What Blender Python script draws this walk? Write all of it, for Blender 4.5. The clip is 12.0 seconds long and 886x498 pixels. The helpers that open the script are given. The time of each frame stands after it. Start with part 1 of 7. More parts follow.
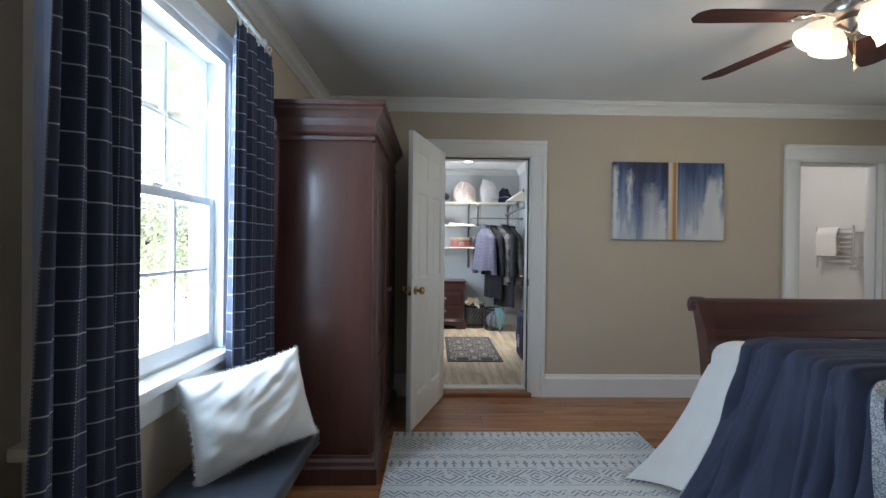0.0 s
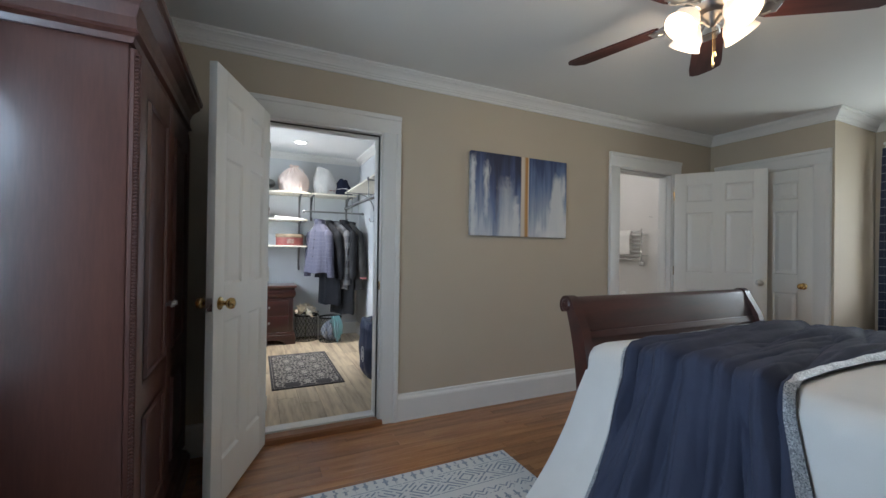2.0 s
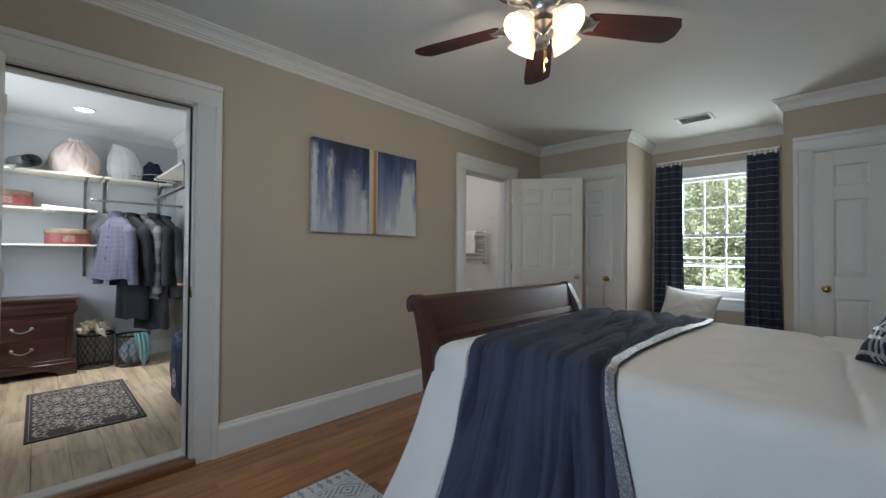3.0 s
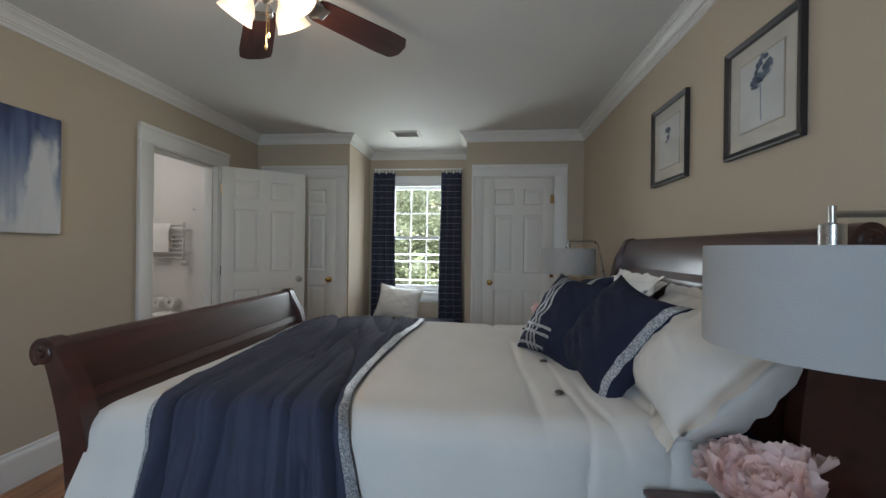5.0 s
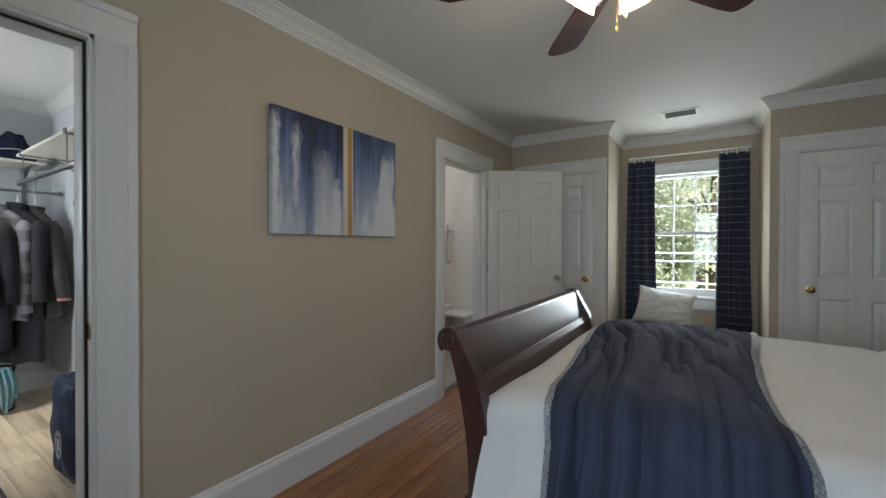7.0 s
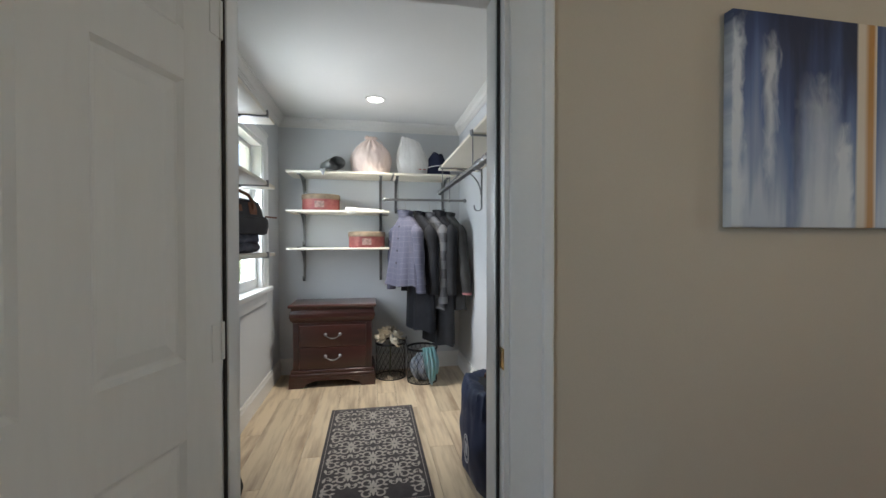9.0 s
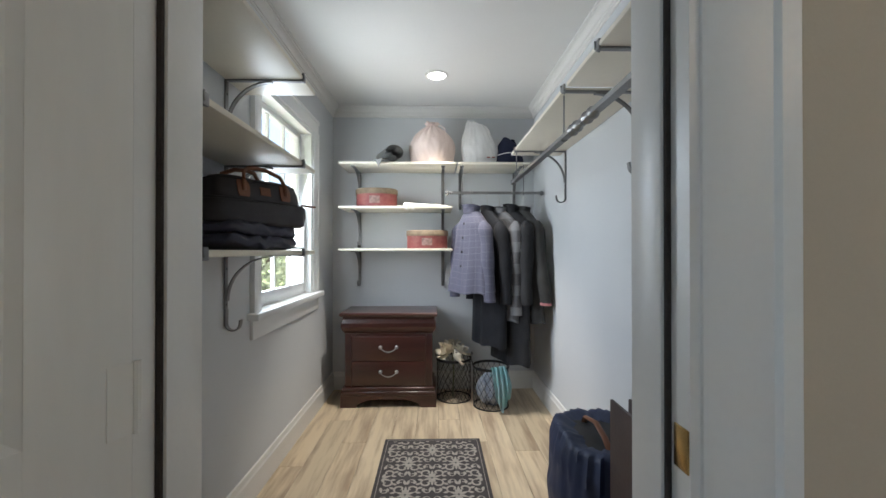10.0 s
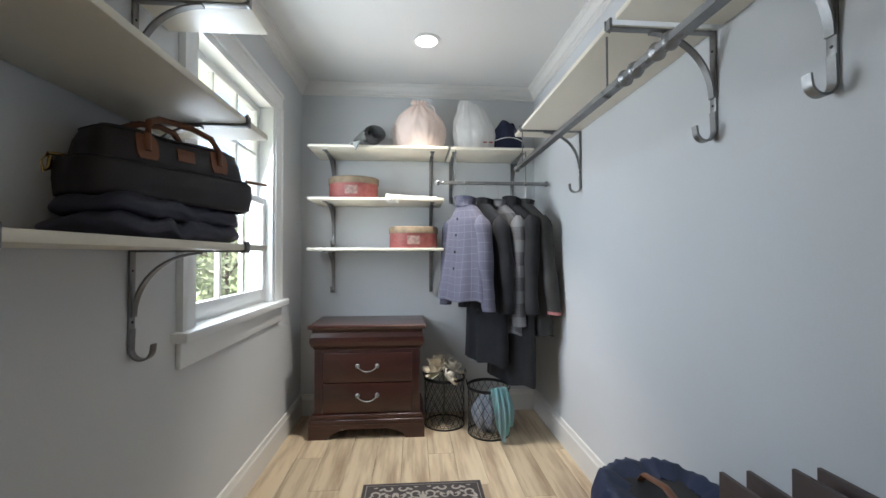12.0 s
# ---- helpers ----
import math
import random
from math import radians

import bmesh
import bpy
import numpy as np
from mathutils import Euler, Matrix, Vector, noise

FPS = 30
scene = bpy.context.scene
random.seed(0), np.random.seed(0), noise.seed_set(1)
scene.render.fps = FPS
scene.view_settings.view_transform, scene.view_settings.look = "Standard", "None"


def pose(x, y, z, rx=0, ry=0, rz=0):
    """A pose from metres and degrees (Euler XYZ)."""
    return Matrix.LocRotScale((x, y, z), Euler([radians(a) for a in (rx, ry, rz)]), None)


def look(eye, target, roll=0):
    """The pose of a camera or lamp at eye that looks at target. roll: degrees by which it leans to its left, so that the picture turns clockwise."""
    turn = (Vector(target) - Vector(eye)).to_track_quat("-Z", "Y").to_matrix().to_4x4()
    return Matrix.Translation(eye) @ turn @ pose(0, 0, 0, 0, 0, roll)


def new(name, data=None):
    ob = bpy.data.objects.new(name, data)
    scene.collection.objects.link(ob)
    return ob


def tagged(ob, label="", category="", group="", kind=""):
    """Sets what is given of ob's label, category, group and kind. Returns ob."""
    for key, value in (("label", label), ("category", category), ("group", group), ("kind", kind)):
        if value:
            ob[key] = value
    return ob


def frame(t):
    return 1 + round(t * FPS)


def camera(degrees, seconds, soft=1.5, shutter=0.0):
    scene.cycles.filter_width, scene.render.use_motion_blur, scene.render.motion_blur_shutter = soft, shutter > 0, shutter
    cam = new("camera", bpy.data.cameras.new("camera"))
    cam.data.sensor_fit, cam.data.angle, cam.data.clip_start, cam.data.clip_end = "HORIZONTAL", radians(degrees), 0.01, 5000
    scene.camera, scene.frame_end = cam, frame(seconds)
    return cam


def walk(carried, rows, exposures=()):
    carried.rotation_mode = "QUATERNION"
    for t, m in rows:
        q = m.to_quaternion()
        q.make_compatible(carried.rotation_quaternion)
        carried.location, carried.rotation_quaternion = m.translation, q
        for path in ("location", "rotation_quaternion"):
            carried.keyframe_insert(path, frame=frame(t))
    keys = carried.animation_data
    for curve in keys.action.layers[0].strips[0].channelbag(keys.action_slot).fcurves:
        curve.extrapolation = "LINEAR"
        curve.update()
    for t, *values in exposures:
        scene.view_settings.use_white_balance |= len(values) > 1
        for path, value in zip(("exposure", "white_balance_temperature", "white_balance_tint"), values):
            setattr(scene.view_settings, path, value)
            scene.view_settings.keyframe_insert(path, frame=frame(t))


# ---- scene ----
cam = camera(96.2, 12.0)
PATH = [
    (0, (-0.055, -0.245, 1.264), (-0.013, 1.755, 1.254), 0.6),
    (0.5, (-0.043, -0.03, 1.257), (0.012, 1.969, 1.251), 0.6),
    (1, (-0.068, 0.173, 1.241), (0.181, 2.157, 1.235), 0.8),
    (1.5, (-0.071, 0.32, 1.224), (0.481, 2.242, 1.229), 0.9),
    (2, (-0.038, 0.407, 1.216), (0.812, 2.217, 1.228), 0.8),
    (2.5, (0.044, 0.482, 1.199), (1.181, 2.127, 1.22), 0.6),
    (3, (0.135, 0.538, 1.195), (1.564, 1.937, 1.221), 0.4),
    (3.5, (0.189, 0.549, 1.234), (1.866, 1.64, 1.245), 0.6),
    (5.3, (0.328, 0.732, 1.292), (2.325, 0.841, 1.289), 0.5),
    (5.5, (0.324, 0.786, 1.295), (2.322, 0.877, 1.291), 0.4),
    (6, (0.308, 0.928, 1.291), (2.302, 1.087, 1.285), 0.4),
    (6.5, (0.278, 1.088, 1.285), (2.192, 1.667, 1.276), 0.3),
    (7, (0.253, 1.262, 1.284), (1.921, 2.365, 1.267), 0.1),
    (7.5, (0.269, 1.437, 1.286), (1.577, 2.95, 1.263), 0.5),
    (7.7, (0.263, 1.487, 1.298), (1.419, 3.119, 1.261), 0.6),
    (9.5, (0.413, 2.334, 1.285), (0.582, 4.327, 1.277), -0.1),
    (10, (0.405, 2.587, 1.244), (0.447, 4.586, 1.254), -0.0),
    (10.5, (0.378, 2.798, 1.219), (0.339, 4.798, 1.237), 0.1),
    (11, (0.325, 2.996, 1.208), (0.302, 4.996, 1.233), 0.2),
    (11.5, (0.311, 3.098, 1.213), (0.382, 5.096, 1.243), 0.1),
    (12, (0.344, 3.058, 1.212), (0.493, 5.053, 1.246), -0.0),
]
walk(cam, [(t, look(eye, target, roll)) for t, eye, target, roll in PATH], [(0.0, 2.60, 5750, 10), (1.5, 2.56, 5700, 10), (2.5, 2.40, 5800, 10), (3.5, 2.26, 5800, 10), (5.5, 2.30, 5900, 10), (7.7, 2.26, 5950, 10), (9.5, 2.26, 6050, 10), (12.0, 2.32, 6000, 10)])

# ---- world and light ----
world = bpy.data.worlds.new("sky")
scene.world = world
world.use_nodes = True
wn = world.node_tree.nodes
wl = world.node_tree.links
sky = wn.new("ShaderNodeTexSky")
sky.sky_type = 'NISHITA'
sky.sun_disc = False
sky.dust_density = 7.0
sky.sun_elevation = radians(64)
sky.sun_rotation = radians(212)
wl.new(sky.outputs[0], wn["Background"].inputs[0])
wn["Background"].inputs[1].default_value = 0.15


def lamp(name, kind, m, energy, colour=(1, 1, 1), size=0.0, size_y=0.0, spot=0.0):
    d = bpy.data.lights.new(name, kind)
    d.energy, d.color = energy, colour
    if kind == 'AREA':
        d.shape, d.size, d.size_y = 'RECTANGLE', size, size_y
    elif kind == 'SUN':
        d.angle = radians(0.6)
    else:
        d.shadow_soft_size = size
        if kind == 'SPOT':
            d.spot_size, d.spot_blend = radians(spot), 0.6
    o = new(name, d)
    o.matrix_basis = m
    return o


lamp("sun", 'SUN', look((0, 0, 20), (2.2, 9.2, 0)), 5.0, (1.0, 0.95, 0.88))
lamp("daylight_west", 'AREA', look((-1.13, 1.20, 1.5), (1, 1.25, 1.1)), 10.0, (0.68, 0.85, 1.0), 0.76, 1.3)
lamp("daylight_east", 'AREA', look((5.42, 1.46, 1.45), (3.5, 1.46, 1.3)), 6.2, (0.93, 0.97, 0.95), 0.76, 1.3)
lamp("daylight_closet", 'AREA', look((-0.61, 5.04, 1.53), (1, 4.9, 1.1)), 5.0, (0.85, 0.93, 1.0), 0.78, 1.08)

# ---- materials ----
MATS = {}


def mat(name, base, rough=0.6, metal=0.0, var=0.12, scale=6.0, grain=60.0, bump=0.15, stretch=(1, 1, 1), coat=0.0, sheen=0.0, second=None, obj_random=0.0, spec=0.5, lo=0.3, hi=0.7):
    """A surface with variation at two scales and a fine relief."""
    if name in MATS:
        return MATS[name]
    m = bpy.data.materials.new(name)
    m.use_nodes = True
    n, l = m.node_tree.nodes, m.node_tree.links
    b = n["Principled BSDF"]
    b.inputs["Roughness"].default_value, b.inputs["Metallic"].default_value = rough, metal
    b.inputs["Coat Weight"].default_value, b.inputs["Sheen Weight"].default_value = coat, sheen
    b.inputs["Coat Roughness"].default_value = 0.15
    b.inputs["Specular IOR Level"].default_value = spec
    tc = n.new("ShaderNodeTexCoord")
    mp = n.new("ShaderNodeMapping")
    mp.inputs["Scale"].default_value = stretch
    l.new(tc.outputs["Object"], mp.inputs[0])
    src = mp.outputs[0]
    if obj_random:
        oi = n.new("ShaderNodeObjectInfo")
        sc = n.new("ShaderNodeVectorMath")
        sc.operation = 'SCALE'
        sc.inputs[0].default_value = (7.3, 5.1, 3.7)
        l.new(oi.outputs["Random"], sc.inputs["Scale"])
        ad = n.new("ShaderNodeVectorMath")
        l.new(mp.outputs[0], ad.inputs[0])
        l.new(sc.outputs[0], ad.inputs[1])
        src = ad.outputs[0]
    big = n.new("ShaderNodeTexNoise")
    big.inputs["Scale"].default_value, big.inputs["Detail"].default_value = scale, 4
    fine = n.new("ShaderNodeTexNoise")
    fine.inputs["Scale"].default_value, fine.inputs["Detail"].default_value = grain, 3
    l.new(src, big.inputs[0]), l.new(src, fine.inputs[0])
    mix = n.new("ShaderNodeMix")
    mix.data_type = 'RGBA'
    c2 = second or tuple(v * (1 - 2.2 * var) for v in base)
    ramp = n.new("ShaderNodeMapRange")
    ramp.inputs["From Min"].default_value, ramp.inputs["From Max"].default_value = lo, hi
    av = n.new("ShaderNodeMath")
    av.operation = 'MULTIPLY_ADD'
    av.inputs[1].default_value = 0.35
    mu = n.new("ShaderNodeMath")
    mu.operation = 'MULTIPLY'
    mu.inputs[1].default_value = 0.65
    l.new(big.outputs[0], mu.inputs[0])
    l.new(fine.outputs[0], av.inputs[0]), l.new(mu.outputs[0], av.inputs[2])
    l.new(av.outputs[0], ramp.inputs[0])
    l.new(ramp.outputs[0], mix.inputs["Factor"])
    mix.inputs["A"].default_value, mix.inputs["B"].default_value = (*base, 1), (*c2, 1)
    col = mix.outputs["Result"]
    if obj_random:
        hv = n.new("ShaderNodeHueSaturation")
        mr = n.new("ShaderNodeMapRange")
        mr.inputs["To Min"].default_value, mr.inputs["To Max"].default_value = 1 - obj_random, 1 + obj_random
        l.new(oi.outputs["Random"], mr.inputs[0]), l.new(mr.outputs[0], hv.inputs["Value"]), l.new(col, hv.inputs["Color"])
        col = hv.outputs[0]
    l.new(col, b.inputs["Base Color"])
    bp = n.new("ShaderNodeBump")
    bp.inputs["Strength"].default_value, bp.inputs["Distance"].default_value = bump, 0.004
    l.new(fine.outputs[0], bp.inputs["Height"]), l.new(bp.outputs[0], b.inputs["Normal"])
    rr = n.new("ShaderNodeMapRange")
    rr.inputs["To Min"].default_value, rr.inputs["To Max"].default_value = max(0.03, rough * 0.85), min(1, rough * 1.15)
    l.new(big.outputs[0], rr.inputs[0]), l.new(rr.outputs[0], b.inputs["Roughness"])
    MATS[name] = m
    return m


WALL = mat("beige_paint", (0.51, 0.43, 0.325), 0.75, var=0.03, scale=1.5, grain=180, bump=0.08)
CLWALL = mat("grey_paint", (0.62, 0.63, 0.635), 0.6, var=0.03, scale=1.5, grain=180, bump=0.08)
CEIL = mat("ceiling_paint", (0.74, 0.73, 0.70), 0.85, var=0.025, scale=1.2, grain=150, bump=0.06)
TRIM = mat("trim_paint", (0.76, 0.74, 0.70), 0.35, var=0.025, scale=4, grain=90, bump=0.05)
SASH = mat("sash_paint", (0.84, 0.84, 0.82), 0.35, var=0.02, scale=4, grain=90, bump=0.04)
DOORP = mat("door_paint", (0.78, 0.755, 0.70), 0.38, var=0.03, scale=3, grain=70, bump=0.06, stretch=(1, 1, 0.15))
BATHW = mat("bath_paint", (0.70, 0.68, 0.65), 0.6, var=0.03, scale=2, grain=120, bump=0.05)
CHERRY = mat("dark_cherry_wood", (0.098, 0.037, 0.026), 0.42, var=0.3, scale=2, grain=30, bump=0.05, stretch=(5, 5, 0.5), coat=0.28, second=(0.058, 0.020, 0.014))
CHERRYX = mat("dark_cherry_rail", (0.072, 0.021, 0.015), 0.30, var=0.3, scale=3, grain=45, bump=0.05, stretch=(0.5, 5, 5), coat=0.4, second=(0.026, 0.008, 0.006))
BLADE = mat("mahogany_blade", (0.070, 0.018, 0.012), 0.6, var=0.3, scale=4, grain=50, bump=0.05, stretch=(0.6, 6, 6), coat=0.0, spec=0.3, second=(0.03, 0.009, 0.007))
OAK = mat("oak_strip", (0.42, 0.19, 0.075), 0.24, var=0.2, scale=3, grain=40, bump=0.06, stretch=(0.9, 9, 9), coat=0.25, second=(0.22, 0.085, 0.032), obj_random=0.2)
THRESH = mat("oak_threshold", (0.28, 0.12, 0.045), 0.3, var=0.2, scale=3, grain=40, stretch=(0.9, 9, 9), second=(0.16, 0.06, 0.022))
MAPLE = mat("maple_plank", (0.64, 0.52, 0.355), 0.36, var=0.2, scale=1.5, grain=5, bump=0.04, stretch=(9, 0.9, 8), second=(0.36, 0.26, 0.17), obj_random=0.13, lo=0.44, hi=0.66)
IRON = mat("pewter_iron", (0.30, 0.295, 0.29), 0.42, metal=0.85, var=0.15, scale=10, grain=120, bump=0.12)
STEEL = mat("brushed_nickel", (0.58, 0.56, 0.53), 0.28, metal=1.0, var=0.06, scale=8, grain=150, bump=0.05)
CHROME = mat("chrome", (0.75, 0.75, 0.75), 0.12, metal=1.0, var=0.03)
BRASS = mat("brass", (0.62, 0.42, 0.17), 0.25, metal=1.0, var=0.1, scale=12)
SHELFM = mat("cream_shelf_board", (0.82, 0.76, 0.63), 0.42, var=0.03, scale=3, grain=60, bump=0.03)
LINEN = mat("white_linen", (0.66, 0.625, 0.575), 0.85, var=0.04, scale=5, grain=400, bump=0.25, sheen=0.2)
COTTON = mat("cream_cotton", (0.84, 0.82, 0.78), 0.9, var=0.04, scale=7, grain=350, bump=0.3, sheen=0.25)
NAVY = mat("navy_jersey", (0.052, 0.057, 0.090), 0.9, var=0.12, scale=5, grain=380, bump=0.2, sheen=0.0, spec=0.25)
NAVYP = mat("navy_cotton", (0.020, 0.023, 0.048), 0.9, var=0.12, scale=6, grain=300, bump=0.2, sheen=0.0, spec=0.25)
LEATHER = mat("dark_blue_leather", (0.040, 0.045, 0.060), 0.38, var=0.15, scale=6, grain=160, bump=0.2)
TAN = mat("tan_leather", (0.23, 0.085, 0.035), 0.5, var=0.15, scale=9, grain=130, bump=0.2)
BLACKF = mat("black_nylon", (0.022, 0.019, 0.019), 0.65, var=0.2, scale=8, grain=300, bump=0.25)
SHADE = mat("grey_linen_shade", (0.42, 0.41, 0.40), 0.9, var=0.04, scale=8, grain=420, bump=0.25)
PETAL = mat("pink_petal", (0.93, 0.70, 0.66), 0.7, var=0.12, scale=14, grain=90, bump=0.1, second=(0.94, 0.80, 0.76))
pn_, pl_ = PETAL.node_tree.nodes, PETAL.node_tree.links
pt_, pm_ = pn_.new("ShaderNodeBsdfTranslucent"), pn_.new("ShaderNodeMixShader")
pt_.inputs[0].default_value = (0.95, 0.70, 0.65, 1)
pm_.inputs[0].default_value = 0.4
pl_.new(pn_["Principled BSDF"].outputs[0], pm_.inputs[1]), pl_.new(pt_.outputs[0], pm_.inputs[2])
pl_.new(pm_.outputs[0], pn_["Material Output"].inputs[0])
IVORY = mat("ivory_petal", (0.80, 0.73, 0.60), 0.7, var=0.08, scale=10, grain=90, bump=0.1)
BARK = mat("bark", (0.10, 0.075, 0.055), 0.9, var=0.3, scale=5, grain=30, bump=0.6)
GRASSM = mat("lawn", (0.07, 0.11, 0.03), 0.9, var=0.3, scale=0.5, grain=8, bump=0.5, second=(0.12, 0.14, 0.05))
PINKBAG = mat("blush_cotton", (0.78, 0.63, 0.56), 0.85, var=0.05, scale=6, grain=300, bump=0.25, sheen=0.2)
DARKWOOD = mat("espresso_board", (0.075, 0.048, 0.040), 0.45, var=0.15, scale=5, grain=70)
WIRE = mat("black_wire", (0.020, 0.020, 0.022), 0.5, metal=0.4, var=0.1)
GREYK = mat("grey_knit", (0.46, 0.46, 0.44), 0.95, var=0.2, scale=30, grain=220, bump=0.6)
PILE = mat("brown_pile", (0.050, 0.038, 0.031), 0.95, var=0.3, scale=20, grain=300, bump=0.5)
PAPER = mat("white_paper", (0.80, 0.79, 0.76), 0.9, var=0.03, grain=200)


def nodes_mat(name, rough=0.8, metal=0.0, sheen=0.0):
    m = bpy.data.materials.new(name)
    m.use_nodes = True
    b = m.node_tree.nodes["Principled BSDF"]
    b.inputs["Roughness"].default_value, b.inputs["Metallic"].default_value = rough, metal
    b.inputs["Sheen Weight"].default_value = sheen
    return m, m.node_tree.nodes, m.node_tree.links, b


def math_node(n, l, op, a, b=None):
    k = n.new("ShaderNodeMath")
    k.operation = op
    for i, v in enumerate((a, b)):
        if v is None:
            continue
        if isinstance(v, (int, float)):
            k.inputs[i].default_value = v
        else:
            l.new(v, k.inputs[i])
    return k.outputs[0]


def mix_node(n, l, f, a, b):
    k = n.new("ShaderNodeMix")
    k.data_type = 'RGBA'
    l.new(f, k.inputs["Factor"])
    for key, v in (("A", a), ("B", b)):
        if isinstance(v, tuple):
            k.inputs[key].default_value = (*v, 1)
        else:
            l.new(v, k.inputs[key])
    return k.outputs["Result"]


def noise_bump(n, l, b, scale, strength, coord="Object"):
    tc = n.new("ShaderNodeTexCoord")
    t = n.new("ShaderNodeTexNoise")
    t.inputs["Scale"].default_value = scale
    l.new(tc.outputs[coord], t.inputs[0])
    p = n.new("ShaderNodeBump")
    p.inputs["Strength"].default_value, p.inputs["Distance"].default_value = strength, 0.003
    l.new(t.outputs[0], p.inputs["Height"])
    l.new(p.outputs[0], b.inputs["Normal"])
    return tc, t


def checked_cloth(name, ground, line, pitch_u, pitch_v, width, sheen=0.05, second=None, across=1.0):
    """Woven cloth with thin lines; UV in metres of cloth."""
    m, n, l, b = nodes_mat(name, 0.85, 0, sheen)
    tc, t = noise_bump(n, l, b, 320, 0.25)
    sp = n.new("ShaderNodeSeparateXYZ")
    l.new(tc.outputs["UV"], sp.inputs[0])
    cu, cv = sp.outputs[0], sp.outputs[1]
    fu = math_node(n, l, 'LESS_THAN', math_node(n, l, 'FRACT', math_node(n, l, 'DIVIDE', cu, pitch_u)), width / pitch_u)
    fv = math_node(n, l, 'LESS_THAN', math_node(n, l, 'FRACT', math_node(n, l, 'DIVIDE', cv, pitch_v)), width / pitch_v)
    dash = math_node(n, l, 'LESS_THAN', math_node(n, l, 'FRACT', math_node(n, l, 'MULTIPLY', sp.outputs[1], 110.0)), 0.6)
    f = math_node(n, l, 'MAXIMUM', math_node(n, l, 'MULTIPLY', fu, math_node(n, l, 'MULTIPLY', dash, 0.75)), math_node(n, l, 'MULTIPLY', fv, across))
    base = mix_node(n, l, t.outputs[0], ground, second or tuple(v * 1.35 for v in ground))
    l.new(mix_node(n, l, f, base, line), b.inputs["Base Color"])
    return m


LEAFM, n_, l_, b_ = nodes_mat("leaf_green", 0.5)
tc_ = n_.new("ShaderNodeTexCoord")
no_ = n_.new("ShaderNodeTexNoise")
no_.inputs["Scale"].default_value, no_.inputs["Detail"].default_value = 0.9, 4
l_.new(tc_.outputs["Object"], no_.inputs[0])
lc_ = mix_node(n_, l_, no_.outputs[0], (0.12, 0.14, 0.07), (0.14, 0.145, 0.10))
l_.new(lc_, b_.inputs["Base Color"])
tr_, ms_ = n_.new("ShaderNodeBsdfTranslucent"), n_.new("ShaderNodeMixShader")
tr_.inputs[0].default_value = (0.40, 0.45, 0.30, 1)
ms_.inputs[0].default_value = 0.5
l_.new(b_.outputs[0], ms_.inputs[1]), l_.new(tr_.outputs[0], ms_.inputs[2])
l_.new(ms_.outputs[0], n_["Material Output"].inputs[0])
CHECK = checked_cloth("navy_windowpane_cloth", (0.024, 0.029, 0.056), (0.40, 0.40, 0.42), 0.105, 0.078, 0.0036)
PLAID = checked_cloth("lilac_plaid_wool", (0.050, 0.052, 0.082), (0.21, 0.205, 0.25), 0.054, 0.058, 0.0028, second=(0.135, 0.130, 0.180), across=0.6)
GLASS = bpy.data.materials.new("window_glass")
GLASS.use_nodes = True
gn, gl = GLASS.node_tree.nodes, GLASS.node_tree.links
gn.remove(gn["Principled BSDF"])
g_t, g_g, g_m, g_f, g_p = gn.new("ShaderNodeBsdfTransparent"), gn.new("ShaderNodeBsdfGlossy"), gn.new("ShaderNodeMixShader"), gn.new("ShaderNodeLayerWeight"), gn.new("ShaderNodeMath")
g_p.operation = 'MULTIPLY_ADD'
g_p.inputs[1].default_value, g_p.inputs[2].default_value = 0.12, 0.02
g_g.inputs["Roughness"].default_value = 0.01
gl.new(g_f.outputs["Facing"], g_p.inputs[0]), gl.new(g_p.outputs[0], g_m.inputs[0]), gl.new(g_t.outputs[0], g_m.inputs[1]), gl.new(g_g.outputs[0], g_m.inputs[2])
gl.new(g_m.outputs[0], gn["Material Output"].inputs[0])


def glow(name, colour, strength):
    m = bpy.data.materials.new(name)
    m.use_nodes = True
    b = m.node_tree.nodes["Principled BSDF"]
    b.inputs["Base Color"].default_value = (*colour, 1)
    b.inputs["Roughness"].default_value = 0.35
    b.inputs["Emission Color"].default_value = (*colour, 1)
    b.inputs["Emission Strength"].default_value = strength
    return m


LAMPGLASS = glow("lit_frosted_glass", (1.0, 0.78, 0.54), 0.13)
BULB = glow("lit_bulb", (1.0, 0.85, 0.66), 1.6)
DOWNLIGHT = glow("lit_downlight", (1.0, 0.95, 0.88), 2.6)


# ---- building helpers ----
def add_box(bm, x0, x1, y0, y1, z0, z1, bevel=0.0, seg=2):
    r = bmesh.ops.create_cube(bm, size=1, matrix=Matrix.Translation(((x0 + x1) / 2, (y0 + y1) / 2, (z0 + z1) / 2)) @ Matrix.Diagonal((abs(x1 - x0), abs(y1 - y0), abs(z1 - z0), 1)))
    if bevel:
        es = list({e for v in r["verts"] for e in v.link_edges})
        bmesh.ops.bevel(bm, geom=es, offset=bevel, segments=seg, profile=0.5, affect='EDGES')


def box(x0, x1, y0, y1, z0, z1, bevel=0.0, seg=2):
    bm = bmesh.new()
    add_box(bm, x0, x1, y0, y1, z0, z1, bevel, seg)
    return bm


